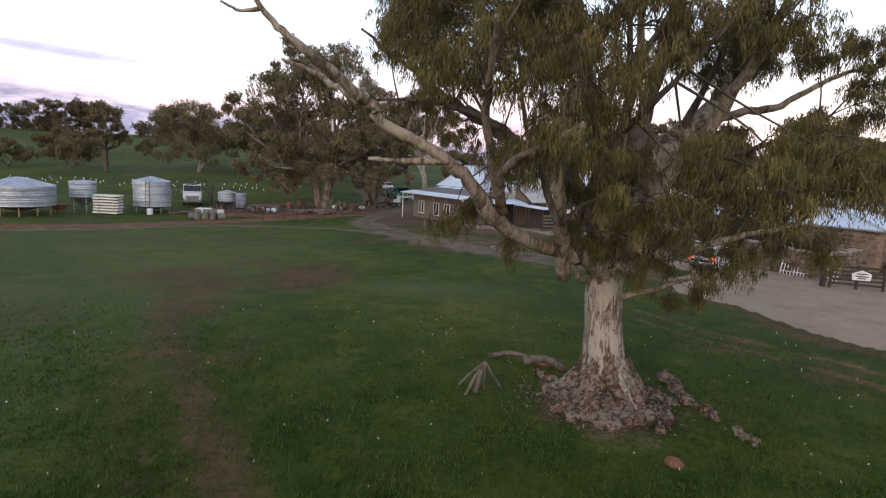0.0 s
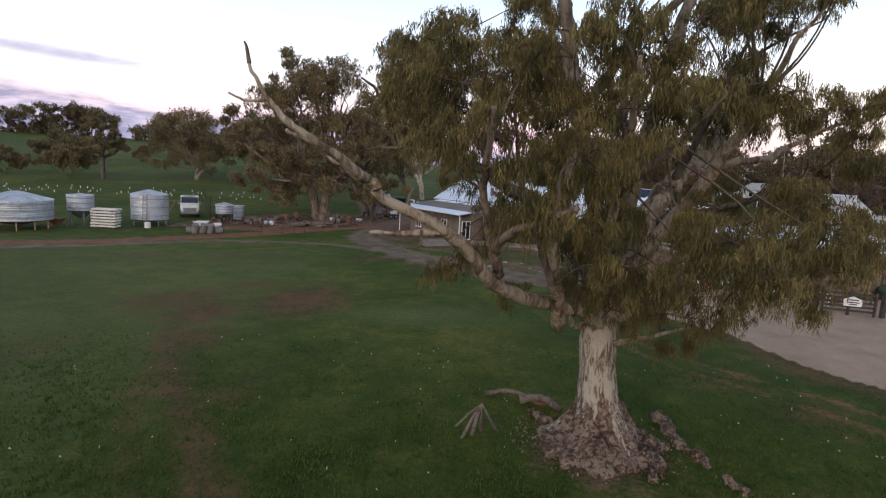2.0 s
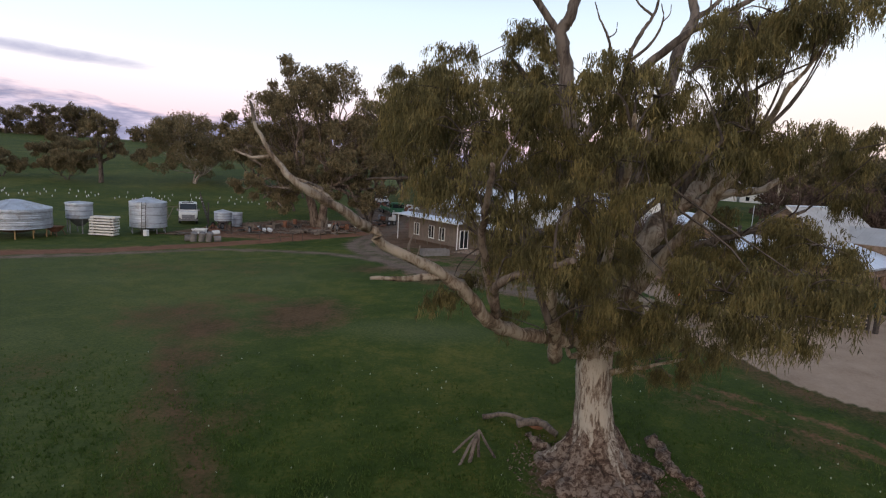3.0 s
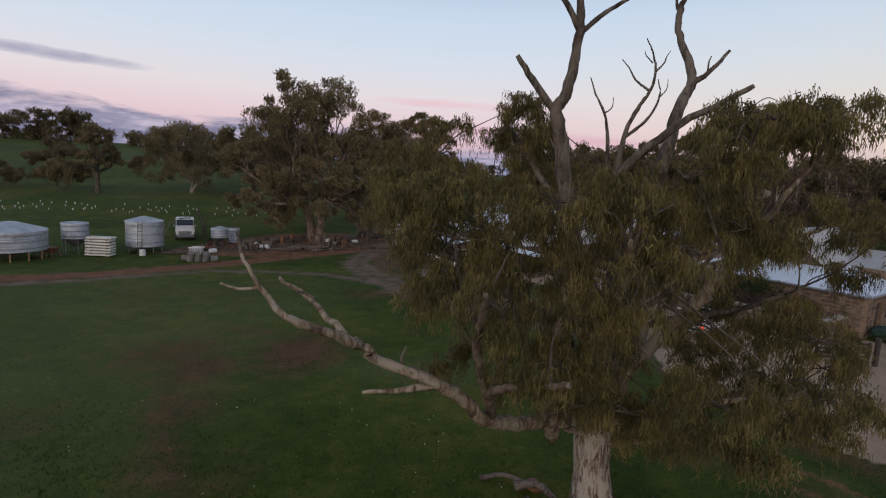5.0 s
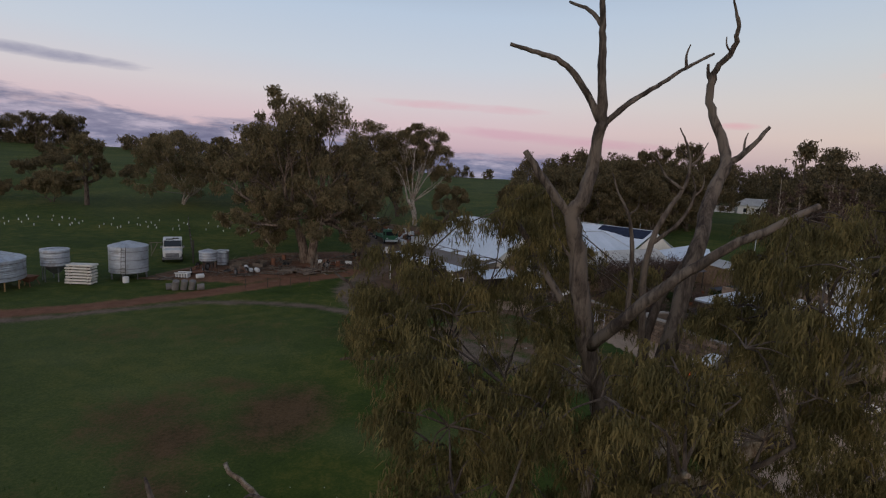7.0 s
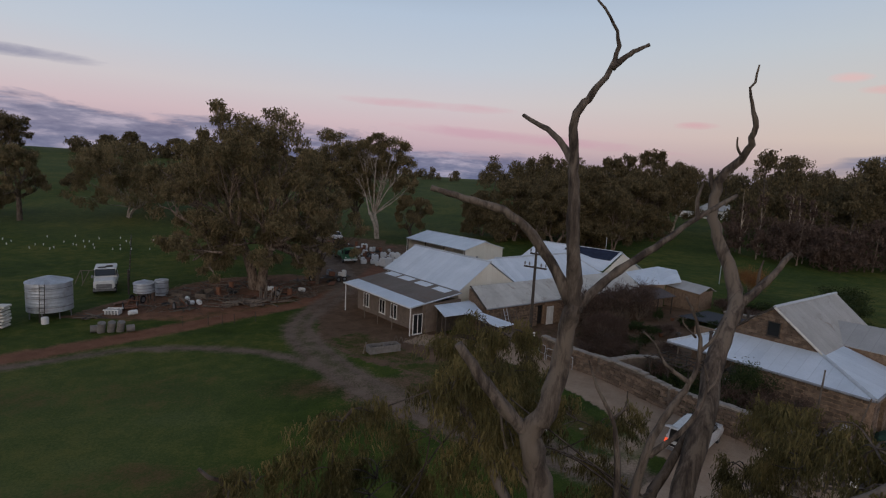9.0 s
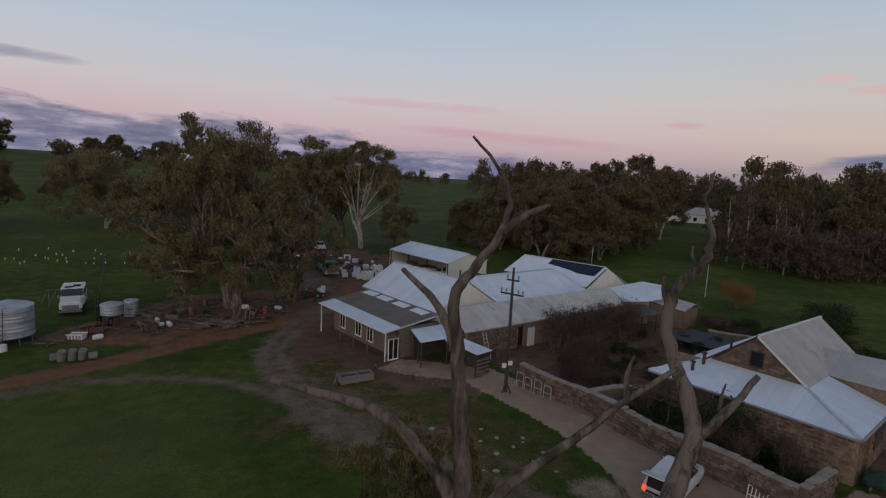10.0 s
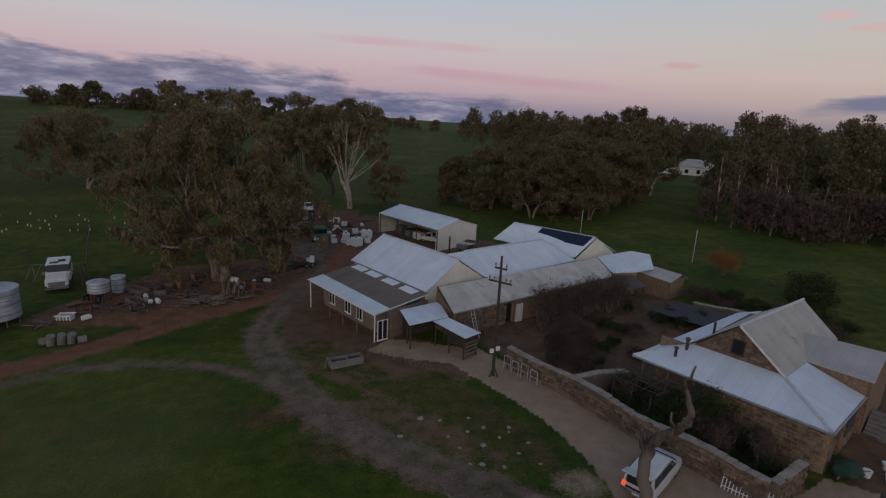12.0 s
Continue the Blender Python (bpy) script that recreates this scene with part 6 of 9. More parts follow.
    rear_high = [(-1.8, 18.2, 9.1, 0.4, 0.3), (-0.1, 18.1, 9.1, 1, 0.8), (-0.1, 19.3, 8.9, 1, 0.6), (-0.1, 20.6, 8.4, 1, 0.5), (0.4, 20.9, 8.2, 1, 0.7), (1.1, 20, 9.5, 1, 0.8), (1.4, 18.1, 8.7, 1, 0.8), (1.6, 18.8, 11.3, 0.5, 0.4), (1.7, 21.9, 10.3, 1, 0.7), (1.9, 18.2, 10.7, 0.5, 0.4), (1.9, 21.1, 9.3, 1, 0.7), (1.9, 22.8, 10.6, 1, 0.6), (2.1, 19.6, 9.6, 0.8, 0.6), (2.2, 21.4, 10.3, 1, 0.6), (2.4, 23.1, 10.7, 1, 0.7), (2.5, 22.7, 9.2, 1, 0.8)]
    rear_high_more = [(2.5, 22.7, 9.7, 1, 0.8), (2.6, 22.2, 10.9, 0.6, 0.4), (2.6, 22.3, 7.8, 1, 0.6), (6.5, 18, 10.9, 0.6, 0.4), (6.5, 19.2, 8.6, 1, 0.6), (6.7, 18.6, 9.1, 1, 0.7), (6.9, 19.8, 8.8, 0.8, 0.6), (7.2, 19.2, 9.7, 0.6, 0.5), (7.4, 20.8, 8.7, 0.6, 0.3), (7.8, 20.3, 9.2, 1, 0.7), (8, 21, 9.5, 0.8, 0.4), (8.4, 21.7, 9.4, 0.8, 0.6), (9.6, 18.6, 9, 0.8, 0.4), (10.6, 19.1, 8.4, 0.6, 0.3), (10.9, 18.6, 8.7, 0.8, 0.6)]
    inner = [(-0.5, 18.5, 10.6, 0.6, 0.35), (-1.7, 18, 9.8, 0.45, 0.4), (-2, 18.2, 9.1, 0.5, 0.5), (-1.1, 18.5, 9.7, 0.6, 0.5), (-1.5, 18.8, 8.5, 0.7, 0.6), (-2, 17.6, 8.4, 0.45, 0.4), (-1, 19.5, 7.5, 0.8, 0.7), (0.3, 20.5, 6.6, 0.9, 0.7), (1.6, 21, 6.4, 1, 0.8), (1, 19.5, 5.6, 0.8, 0.6), (2.4, 20.5, 5.2, 0.9, 0.7), (3.2, 20.8, 7, 1, 0.8), (4, 19.2, 8.6, 0.9, 0.6), (2.6, 19.6, 8.4, 0.9, 0.6), (4.6, 20.6, 8.4, 0.9, 0.6), (3.4, 16.8, 6.4, 0.8, 0.6), (9.4, 17.8, 7.4, 0.8, 0.5)]
    back = [(1.3, 18.9, 11.2, 0.6, 0.5), (0.9, 19.2, 10.5, 0.7, 0.6), (1.9, 19.2, 10.2, 0.6, 0.5), (2.9, 22.8, 9.7, 0.9, 0.6), (4.2, 22, 9.1, 0.9, 0.5), (5.2, 22.3, 9, 0.8, 0.5), (3.3, 21.4, 9.5, 0.7, 0.5)]
    g, tw = Geo(), Geo()
    for x, y, z, rx, rz in inner + back + front_low + front_high + side_low + side_low_more + side_high + side_high_more + rear_low + rear_high + rear_high_more + side_fill:
        c = np.array((x, y, z))
        a = joints[np.argmin(np.linalg.norm(joints - c - (0, 0, -0.5), axis=1))]
        twig(tw, a, c, 0.028, rng, 4)
        for s in ball_points(int(1.6 + 4.8 * rx), rng, 0.6) * (rx * 0.9, rx * 0.9, rz * 0.8) + c:
            twig(tw, c, s, 0.018, rng, 4)
            hanging_tuft(g, s, s - c, rng)
    piece("crown", g, LEAF, t, "drooping olive green gum leaves")
    tagged(piece("twig_mass", tw, BARK_DARK, t), kind="stuff")


river_gum()


def gum_tree(x, y, height, width, seed, bark=None, leaf=None, leaf_size=0.42, clumps=26, per=260, label="tall spreading gum tree with an uneven crown", lean=0.0, low=0.3, trunks=1, name="gum_tree", thick=1.0, group="", lobes=None, skirt=0.42):
    """A gum: forking trunk and limbs, and domed lobes of leaf clumps with gaps between them."""
    rng = np.random.default_rng(seed)
    t = thing(name, label, "tree", group=group)
    z = gz(x, y)
    w, cr = Geo(), Geo()
    fork = height * low
    if lobes is None:
        m = max(4, clumps // 6)
        lobes = [(lean * width + rng.normal(0, 0.06) * width, rng.normal(0, 0.1) * width, height * 0.84, width * 0.27, height * 0.15)]
        for k in range(m):
            a = 6.28 * k / m + rng.uniform(-0.5, 0.5)
            f = rng.uniform(0.0, 1.0)
            reach = width * (0.36 - 0.14 * f) * rng.uniform(0.75, 1.15)
            lobes.append((lean * width + reach * math.cos(a), reach * math.sin(a), height * (skirt + (0.78 - skirt) * f), width * rng.uniform(0.15, 0.23), height * rng.uniform(0.12, 0.20)))
    heads, r = [], height * 0.026 * thick / (1 + 0.4 * (trunks - 1))
    for s in range(trunks):
        a0 = rng.uniform(0, 6.28) + 6.28 * s / trunks
        off = np.array((math.cos(a0), math.sin(a0), 0)) * (0.0 if trunks == 1 else 0.05 * width)
        top = np.array((x + lean * height * 0.5, y, z + fork)) + off * 2.2
        limb(w, [(x + off[0] * 0.4, y + off[1] * 0.4, z - 0.4), np.array((x, y, z + fork * 0.5)) + off, top], r * 1.4, r, 9, rng, 4)
        heads.append(top)
    heads = np.array(heads)
    share = sum(v[3] ** 2 for v in lobes)
    for dx, dy, lz, rx, rz in lobes:
        c = np.array((x + dx, y + dy, z + lz))
        h = heads[np.argmin(np.linalg.norm(heads - c, axis=1))]
        mid = h + (c - h) * 0.5 + rng.normal(0, 0.035 * width, 3) - (0, 0, 0.02 * height)
        q = limb(w, [h - (0, 0, fork * 0.12), mid, c - (0, 0, rz * 0.5)], r * 0.62, r * 0.16, 7, rng, 4)
        n = max(4, int(clumps * 1.5 * rx * rx / share))
        for e in ball_points(n, rng, 0.75):
            e = e * (rx, rx, rz * 1.25)
            e[2] = abs(e[2]) if rng.random() < 0.55 else e[2]
            twig(w, q[rng.integers(len(q) // 2, len(q))], c + e, r * 0.16, rng, 3)
            k = rx * rng.uniform(0.26, 0.46)
            p = ball_points(max(6, int(per / 6)), rng, 0.35) * (k, k, k * 0.55)
            base = np.repeat(p + c + e, 6, 0)
            base = base + rng.normal(0, 1, base.shape) * leaf_size * 0.42
            base[:, 2] -= rng.random(len(base)) ** 1.3 * k * rng.uniform(0.3, 0.9)
            leaves(cr, base, np.array([0, 0, -1.0]), leaf_size * 1.15, leaf_size * 0.50, rng, 0.42, True)
    piece("trunk", w, bark or BARK_DARK, t, smooth=True)
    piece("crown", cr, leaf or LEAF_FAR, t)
    return t


# the big gum over the scrap heap, and the trees of the pasture
gum_tree(-19.6, 75.2, 22.0, 21.0, 31, BARK_MID, leaf_size=0.30, clumps=190, per=300, label="big dense gum tree with a thick trunk over the scrap heap", low=0.3, thick=1.15, trunks=2,
         lobes=[(-4.6, 0, 19.9, 2.6, 2.0), (0.4, 0.5, 19.2, 4.0, 2.4), (3.6, -1, 16.4, 3.2, 2.2), (-7.0, 1, 15.6, 3.6, 1.7), (-11.0, 0, 13.2, 2.4, 1.3), (-2.0, -2.5, 15.0, 3.8, 2.2), (-9.6, -2, 10.4, 2.7, 1.7), (6.0, 0, 13.0, 2.8, 1.9), (-4.5, 3, 12.0, 3.6, 2.0),
                (2.5, 3, 12.5, 3.4, 2.2), (5.8, -2, 9.4, 2.8, 1.7), (-7.6, 0.5, 7.6, 2.8, 1.6), (1.5, -4, 9.6, 3.0, 1.8), (-4.0, -4, 8.2, 2.6, 1.5), (7.0, 1.5, 6.4, 2.4, 1.5), (8.2, -1.0, 10.6, 2.4, 1.6), (-6.0, -3.0, 11.5, 3.0, 1.8), (4.6, -3.5, 12.6, 2.8, 1.8), (0.0, -3.5, 17.0, 3.0, 1.8), (-10.5, 1.0, 5.2, 2.2, 1.4), (3.0, -3.5, 6.2, 2.2, 1.2), (-3.0, -3.5, 5.4, 2.4, 1.4), (-7.0, -2.0, 4.2, 2.2, 1.3), (5.5, -2.5, 4.6, 2.2, 1.4), (3.8, 2.5, 3.6, 2.4, 1.3), (7.0, 3.0, 3.0, 1.8, 1.2), (-4.8, 3.0, 4.0, 2.6, 1.4), (-1.2, -5.0, 6.8, 2.4, 1.4), (1.8, -5.0, 4.6, 2.0, 1.2), (-5.4, -4.6, 6.0, 2.4, 1.4), (-3.4, -5.0, 3.4, 1.8, 1.0), (4.2, -5.0, 7.6, 2.4, 1.4)])
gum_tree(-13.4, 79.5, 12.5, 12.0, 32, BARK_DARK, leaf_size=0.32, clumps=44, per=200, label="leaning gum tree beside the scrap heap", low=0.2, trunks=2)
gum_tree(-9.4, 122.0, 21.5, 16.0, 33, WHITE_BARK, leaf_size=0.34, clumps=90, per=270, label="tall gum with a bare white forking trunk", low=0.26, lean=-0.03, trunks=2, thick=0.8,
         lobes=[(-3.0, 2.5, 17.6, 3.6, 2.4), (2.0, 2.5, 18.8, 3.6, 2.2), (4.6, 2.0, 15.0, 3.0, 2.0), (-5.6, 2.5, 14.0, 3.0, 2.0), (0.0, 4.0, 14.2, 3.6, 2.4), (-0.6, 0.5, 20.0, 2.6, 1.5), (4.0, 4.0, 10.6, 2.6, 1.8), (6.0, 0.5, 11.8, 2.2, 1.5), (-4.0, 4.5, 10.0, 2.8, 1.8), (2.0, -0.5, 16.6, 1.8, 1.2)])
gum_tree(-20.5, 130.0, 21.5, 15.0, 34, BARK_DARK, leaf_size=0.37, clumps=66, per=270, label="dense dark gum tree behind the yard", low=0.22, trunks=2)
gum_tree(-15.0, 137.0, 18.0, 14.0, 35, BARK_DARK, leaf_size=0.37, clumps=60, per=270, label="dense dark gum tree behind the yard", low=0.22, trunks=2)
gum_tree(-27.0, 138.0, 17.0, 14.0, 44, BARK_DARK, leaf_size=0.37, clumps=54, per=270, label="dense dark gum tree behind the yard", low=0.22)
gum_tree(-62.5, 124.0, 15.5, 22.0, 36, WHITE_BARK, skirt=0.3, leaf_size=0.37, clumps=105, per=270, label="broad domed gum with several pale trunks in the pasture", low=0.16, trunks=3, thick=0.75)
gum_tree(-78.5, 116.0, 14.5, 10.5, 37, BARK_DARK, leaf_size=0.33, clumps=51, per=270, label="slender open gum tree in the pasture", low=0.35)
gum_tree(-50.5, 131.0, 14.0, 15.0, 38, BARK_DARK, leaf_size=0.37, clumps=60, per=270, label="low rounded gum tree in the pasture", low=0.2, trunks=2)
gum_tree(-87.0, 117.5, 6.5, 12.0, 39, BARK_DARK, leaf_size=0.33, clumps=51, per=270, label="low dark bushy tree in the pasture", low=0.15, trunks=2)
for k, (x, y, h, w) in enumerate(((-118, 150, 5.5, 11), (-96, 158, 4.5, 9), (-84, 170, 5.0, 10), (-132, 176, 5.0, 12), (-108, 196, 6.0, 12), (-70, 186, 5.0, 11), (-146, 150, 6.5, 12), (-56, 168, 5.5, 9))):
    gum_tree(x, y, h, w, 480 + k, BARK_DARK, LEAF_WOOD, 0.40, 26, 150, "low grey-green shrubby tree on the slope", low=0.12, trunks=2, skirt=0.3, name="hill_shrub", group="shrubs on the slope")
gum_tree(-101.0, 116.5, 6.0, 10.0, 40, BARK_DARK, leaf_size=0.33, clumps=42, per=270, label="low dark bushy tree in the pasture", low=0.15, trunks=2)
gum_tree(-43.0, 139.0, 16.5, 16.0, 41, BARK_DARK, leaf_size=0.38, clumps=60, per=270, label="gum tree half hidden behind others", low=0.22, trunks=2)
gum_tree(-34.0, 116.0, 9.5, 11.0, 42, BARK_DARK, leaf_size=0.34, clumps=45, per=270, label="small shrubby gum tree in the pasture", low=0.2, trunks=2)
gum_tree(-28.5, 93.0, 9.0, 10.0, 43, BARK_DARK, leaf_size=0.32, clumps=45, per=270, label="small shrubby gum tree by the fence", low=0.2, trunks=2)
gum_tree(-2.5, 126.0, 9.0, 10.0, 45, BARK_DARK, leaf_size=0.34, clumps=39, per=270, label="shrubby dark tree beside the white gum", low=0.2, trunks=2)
for k, (x, y, h, w) in enumerate(((-262, 330, 19, 27), (-244, 332, 20, 24), (-248, 338, 16, 20), (-285, 326, 18, 28), (-190, 335, 11, 12), (-172, 330, 14, 14), (-150, 336, 12, 18), (-132, 338, 17, 18), (-118, 340, 14, 20), (-96, 345, 15, 20), (-80, 352, 12, 18), (-310, 300, 18, 22), (-200, 260, 5, 12), (-150, 200, 4.5, 10))):
    gum_tree(x, y, h, w, 60 + k, BARK_DARK, LEAF_WOOD, 0.9, 40, 100, "distant gum tree on the ridge line", low=0.28, skirt=0.36, group="trees on the ridge")


def woodland(name, label, spots, seed, leaf, bark, size=0.8, clumps=12, per=110):
    """A belt of trees too many to count: one mesh of stems, one of leaves."""
    rng = np.random.default_rng(seed)
    w, cr = Geo(), Geo()
    for x, y, h, wd in spots:
        z = gz(x, y)
        r = h * 0.018
        tips = []
        top = np.array((x + rng.normal(0, 0.03 * h), y, z + h * 0.95))
        p = limb(w, [(x, y, z - 0.5), (x + rng.normal(0, 0.02 * h), y, z + h * 0.4), top], r, r * 0.2, 6, rng, 3)
        for k in range(clumps):
            a, f = rng.uniform(0, 6.28), rng.uniform(0.22, 1.0)
            reach = wd * 0.5 * rng.uniform(0.15, 1.0) * math.sin(min(1.0, 1.25 * (1.12 - f)) * 1.57)
            c = np.array((x + reach * math.cos(a), y + reach * math.sin(a), z + h * f))
            if rng.random() < 0.5:
                twig(w, p[min(len(p) - 1, int(f * len(p) * 0.8))], c, r * 0.35, rng, 4)
            rx = wd * rng.uniform(0.13, 0.22)
            spray_clump(cr, None, c, rx, rx * 0.75, rng, per // 5, 5, size, size * 0.5, None, size * 1.2, 0.45, True)
    t = thing(name, label, "woodland", kind="stuff")
    piece("stem_mass", w, bark, t)
    piece("foliage", cr, leaf, t)
    return t


def belts():
    rng = np.random.default_rng(77)
    for k, (x, y, h, w) in enumerate(((20, 126, 13, 12), (27, 117, 14.5, 13), (34, 122, 16, 14), (38.5, 116, 12.5, 11), (25, 134, 13.5, 13), (44, 130, 14, 12), (50, 134, 16, 12), (56, 139, 13, 11), (31, 133, 15, 14), (13.5, 133, 10, 11), (40, 141, 16, 14))):
        gum_tree(x, y, h, w, 300 + k, BARK_MID, LEAF_WOOD, 0.46, 84, 200, "dense drooping gum tree in the grove behind the barns", low=0.2, trunks=2, thick=0.8, group="trees of the grove", skirt=0.08)
    spots = []
    for k in range(190):
        f = rng.random()
        x = 40 + 230 * f + rng.normal(0, 5)
        y = 235 - 85 * f + rng.uniform(-24, 60)
        if abs(x - 2 - 0.556 * (y - 13.6)) < 12 and 100 < y < 225:
            continue
        spots.append((x, y, rng.uniform(12, 21), rng.uniform(11, 16)))
    for k in range(60):
        f = k / 60
        spots.append((80 + 110 * f + rng.normal(0, 3), 142 - 40 * f + rng.uniform(-6, 18), rng.uniform(13, 22), rng.uniform(9, 14)))
    # taller crowns that break the skyline
    for x, y, h, w in ((58, 172, 20, 14), (73, 182, 23, 15), (104, 160, 22, 16), (118, 150, 19, 13), (131, 158, 23, 16), (150, 140, 20, 15), (166, 132, 22, 15), (66, 150, 18, 13)):
        gum_tree(x, y, h, w, int(400 + x), BARK, LEAF_WOOD, 0.6, 60, 150, "tall gum tree standing over the creek woodland", low=0.3, trunks=2, thick=0.8, group="tall creek gums", skirt=0.3)
    woodland("creek_woodland", "long belt of dark trees along the creek", spots, 4, LEAF_WOOD, BARK_DARK, 0.8, 16, 105)
    far = [(x + rng.normal(0, 5), 330 + 60 * rng.random() - 0.05 * x, rng.uniform(10, 18), rng.uniform(14, 22)) for x in np.linspace(40, 460, 80)]
    far += [(x, 428 + rng.uniform(-6, 6), rng.uniform(7, 11), rng.uniform(10, 15)) for x in (-52, -40, -30, -18, -6, 4, 22, 44, 60, -66, -80)]
    far += [(x + rng.normal(0, 4), 334 + rng.uniform(-8, 14), rng.uniform(5, 11), rng.uniform(10, 18)) for x in np.linspace(-330, -66, 40) if not -238 < x < -214]
    woodland("ridge_woodland", "distant tree line on the far ridge", far, 5, LEAF_WOOD, BARK_DARK, 1.3, 12, 70)
    bare = []
    for k in range(80):
        f = rng.random()
        bare.append((64 + 70 * f + rng.normal(0, 2), 110 - 20 * f + rng.uniform(-6, 12), rng.uniform(5.5, 9.5), rng.uniform(6, 9)))
    woodland("bare_thicket", "thicket of leafless brown trees by the creek", bare, 6, LEAF_BROWN, BARK_MID, 0.55, 16, 60)
    pale = [(66, 118, 14, 4), (69, 117, 13, 4), (74, 116, 14, 4), (77, 117, 13, 4), (79, 116, 12, 4), (65, 111, 7, 3)]
    woodland("pale_stems", "pale bare gum stems before the dark woodland", pale, 8, LEAF_BROWN, BARK, 0.6, 9, 40)


belts()


# ---- silos, tanks and the yard along the track ----
def tank_wall(geo, cx, cy, z0, z1, r, n=48, ribs=9):
    """Corrugated tank wall: rings in and out."""
    steps = ribs * 4
    zs = np.linspace(z0, z1, steps + 1)
    rr = r + 0.022 * np.sin(np.linspace(0, ribs * 2 * np.pi, steps + 1))
    tube(geo, np.stack([np.full(steps + 1, cx), np.full(steps + 1, cy), zs], -1), rr, n)


def silo(name, label, x, y, r, wall0, wall1, peak, legs, leg_mat, hatch=False):
    t = thing(name, label, "silo")
    z = gz(x, y)
    g = Geo()
    tank_wall(g, x, y, wall0, wall1, r)
    piece("tank", g, GALV, t, smooth=True)
    g = Geo()
    tube(g, [(x, y, wall1 - 0.02), (x, y, wall1 + 0.05), (x, y, peak - 0.08), (x, y, peak - 0.06), (x, y, peak)], [r + 0.07, r + 0.05, r * 0.2, r * 0.16, r * 0.12], 32)
    piece("cone_roof", g, GALV, t)
    for k in range(16):
        a = k * math.pi / 8
        g = Geo()
        tube(g, [(x + (r + 0.05) * math.cos(a), y + (r + 0.05) * math.sin(a), wall1 + 0.06), (x + r * 0.2 * math.cos(a), y + r * 0.2 * math.sin(a), peak - 0.05)], 0.02, 5)
        piece("roof_rib", g, GALV, t)
    for k in range(3):
        g = Geo()
        zz = wall0 + (wall1 - wall0) * (k + 0.5) / 3
        tube(g, [(x, y, zz), (x, y, zz + 0.05)], r + 0.035, 40)
        piece("band", g, STEEL, t)
    for k in range(legs):
        a = (k + 0.3) * 2 * math.pi / legs
        g = Geo()
        tube(g, [(x + r * 0.93 * math.cos(a), y + r * 0.93 * math.sin(a), z - 0.1), (x + r * 0.93 * math.cos(a), y + r * 0.93 * math.sin(a), wall0 + 0.1)], 0.055, 6)
        piece("leg", g, leg_mat, t)
    g = Geo()
    tube(g, [(x, y, wall0 - 0.02), (x, y, wall0 - (wall0 - z) * 0.55)], [r * 0.95, r * 0.25], 24)
    piece("hopper", g, RUST if leg_mat is OCHRE else STEEL, t)
    if hatch:
        d = Vector((0.35, -1, 0)).normalized()
        g = Geo()
        for s in (-0.2, 0.2):
            bx, by = x + d.x * (r + 0.1) + s * -d.y, y + d.y * (r + 0.1) + s * d.x
            tube(g, [(bx + d.x * 0.5, by + d.y * 0.5, z), (bx, by, wall1 + 0.1)], 0.03, 5)
        for k in range(9):
            f = k / 9
            c0 = Vector((x + d.x * (r + 0.6 - 0.5 * f), y + d.y * (r + 0.6 - 0.5 * f), z + 0.2 + (wall1 - z) * f))
            tube(g, [c0 - Vector((-d.y, d.x, 0)) * 0.2, c0 + Vector((-d.y, d.x, 0)) * 0.2], 0.02, 5)
        piece("ladder", g, TIMBER_DARK, t)
    return t


silo("grain_silo", "round corrugated grain silo on short legs with a ladder", -34.9, 61.2, 1.85, -0.35, 2.35, 2.9, 8, STEEL, True)
silo("field_bin", "wide corrugated grain bin on ochre legs over a rusty hopper", -43.4, 53.4, 2.95, -0.15, 1.72, 2.55, 12, OCHRE)
silo("water_tank", "small round galvanised tank on a tall steel stand", -40.4, 58.0, 1.22, 0.55, 2.1, 2.32, 6, STEEL)
silo("cone_tank", "small galvanised tank with a cone roof on a dark stand", -29.4, 67.6, 1.0, 0.1, 1.1, 1.45, 6, TIMBER_DARK)
silo("upright_tank", "narrow grey galvanised tank standing beside the cone tank", -28.9, 70.4, 0.68, -0.85, 0.85, 0.95, 4, STEEL)


def panel_stack():
    t = thing("panel_stack", "stack of cream insulated panels lying on bearers", "panel stack")
    x, y = -37.0, 57.0
    z = gz(x, y)
    rng = np.random.default_rng(3)
    for k in range(7):
        ob = bevel_box("panel", CREAM, t, (x + rng.uniform(-0.10, 0.10), y + rng.uniform(-0.05, 0.05), z + 0.12 + k * 0.29), (2.5, 1.1, 0.17), 0.02, (0, rng.uniform(-0.01, 0.01), 0.10 + rng.uniform(-0.03, 0.03)))
        for s in (-1.1, 1.1):
            g = Geo()
            box(g, x + s * 0.8, y, z - 0.01 + k * 0.29, 0.12, 1.0, 0.125, 0.1)
            piece("bearer", g, TIMBER, t)


panel_stack()


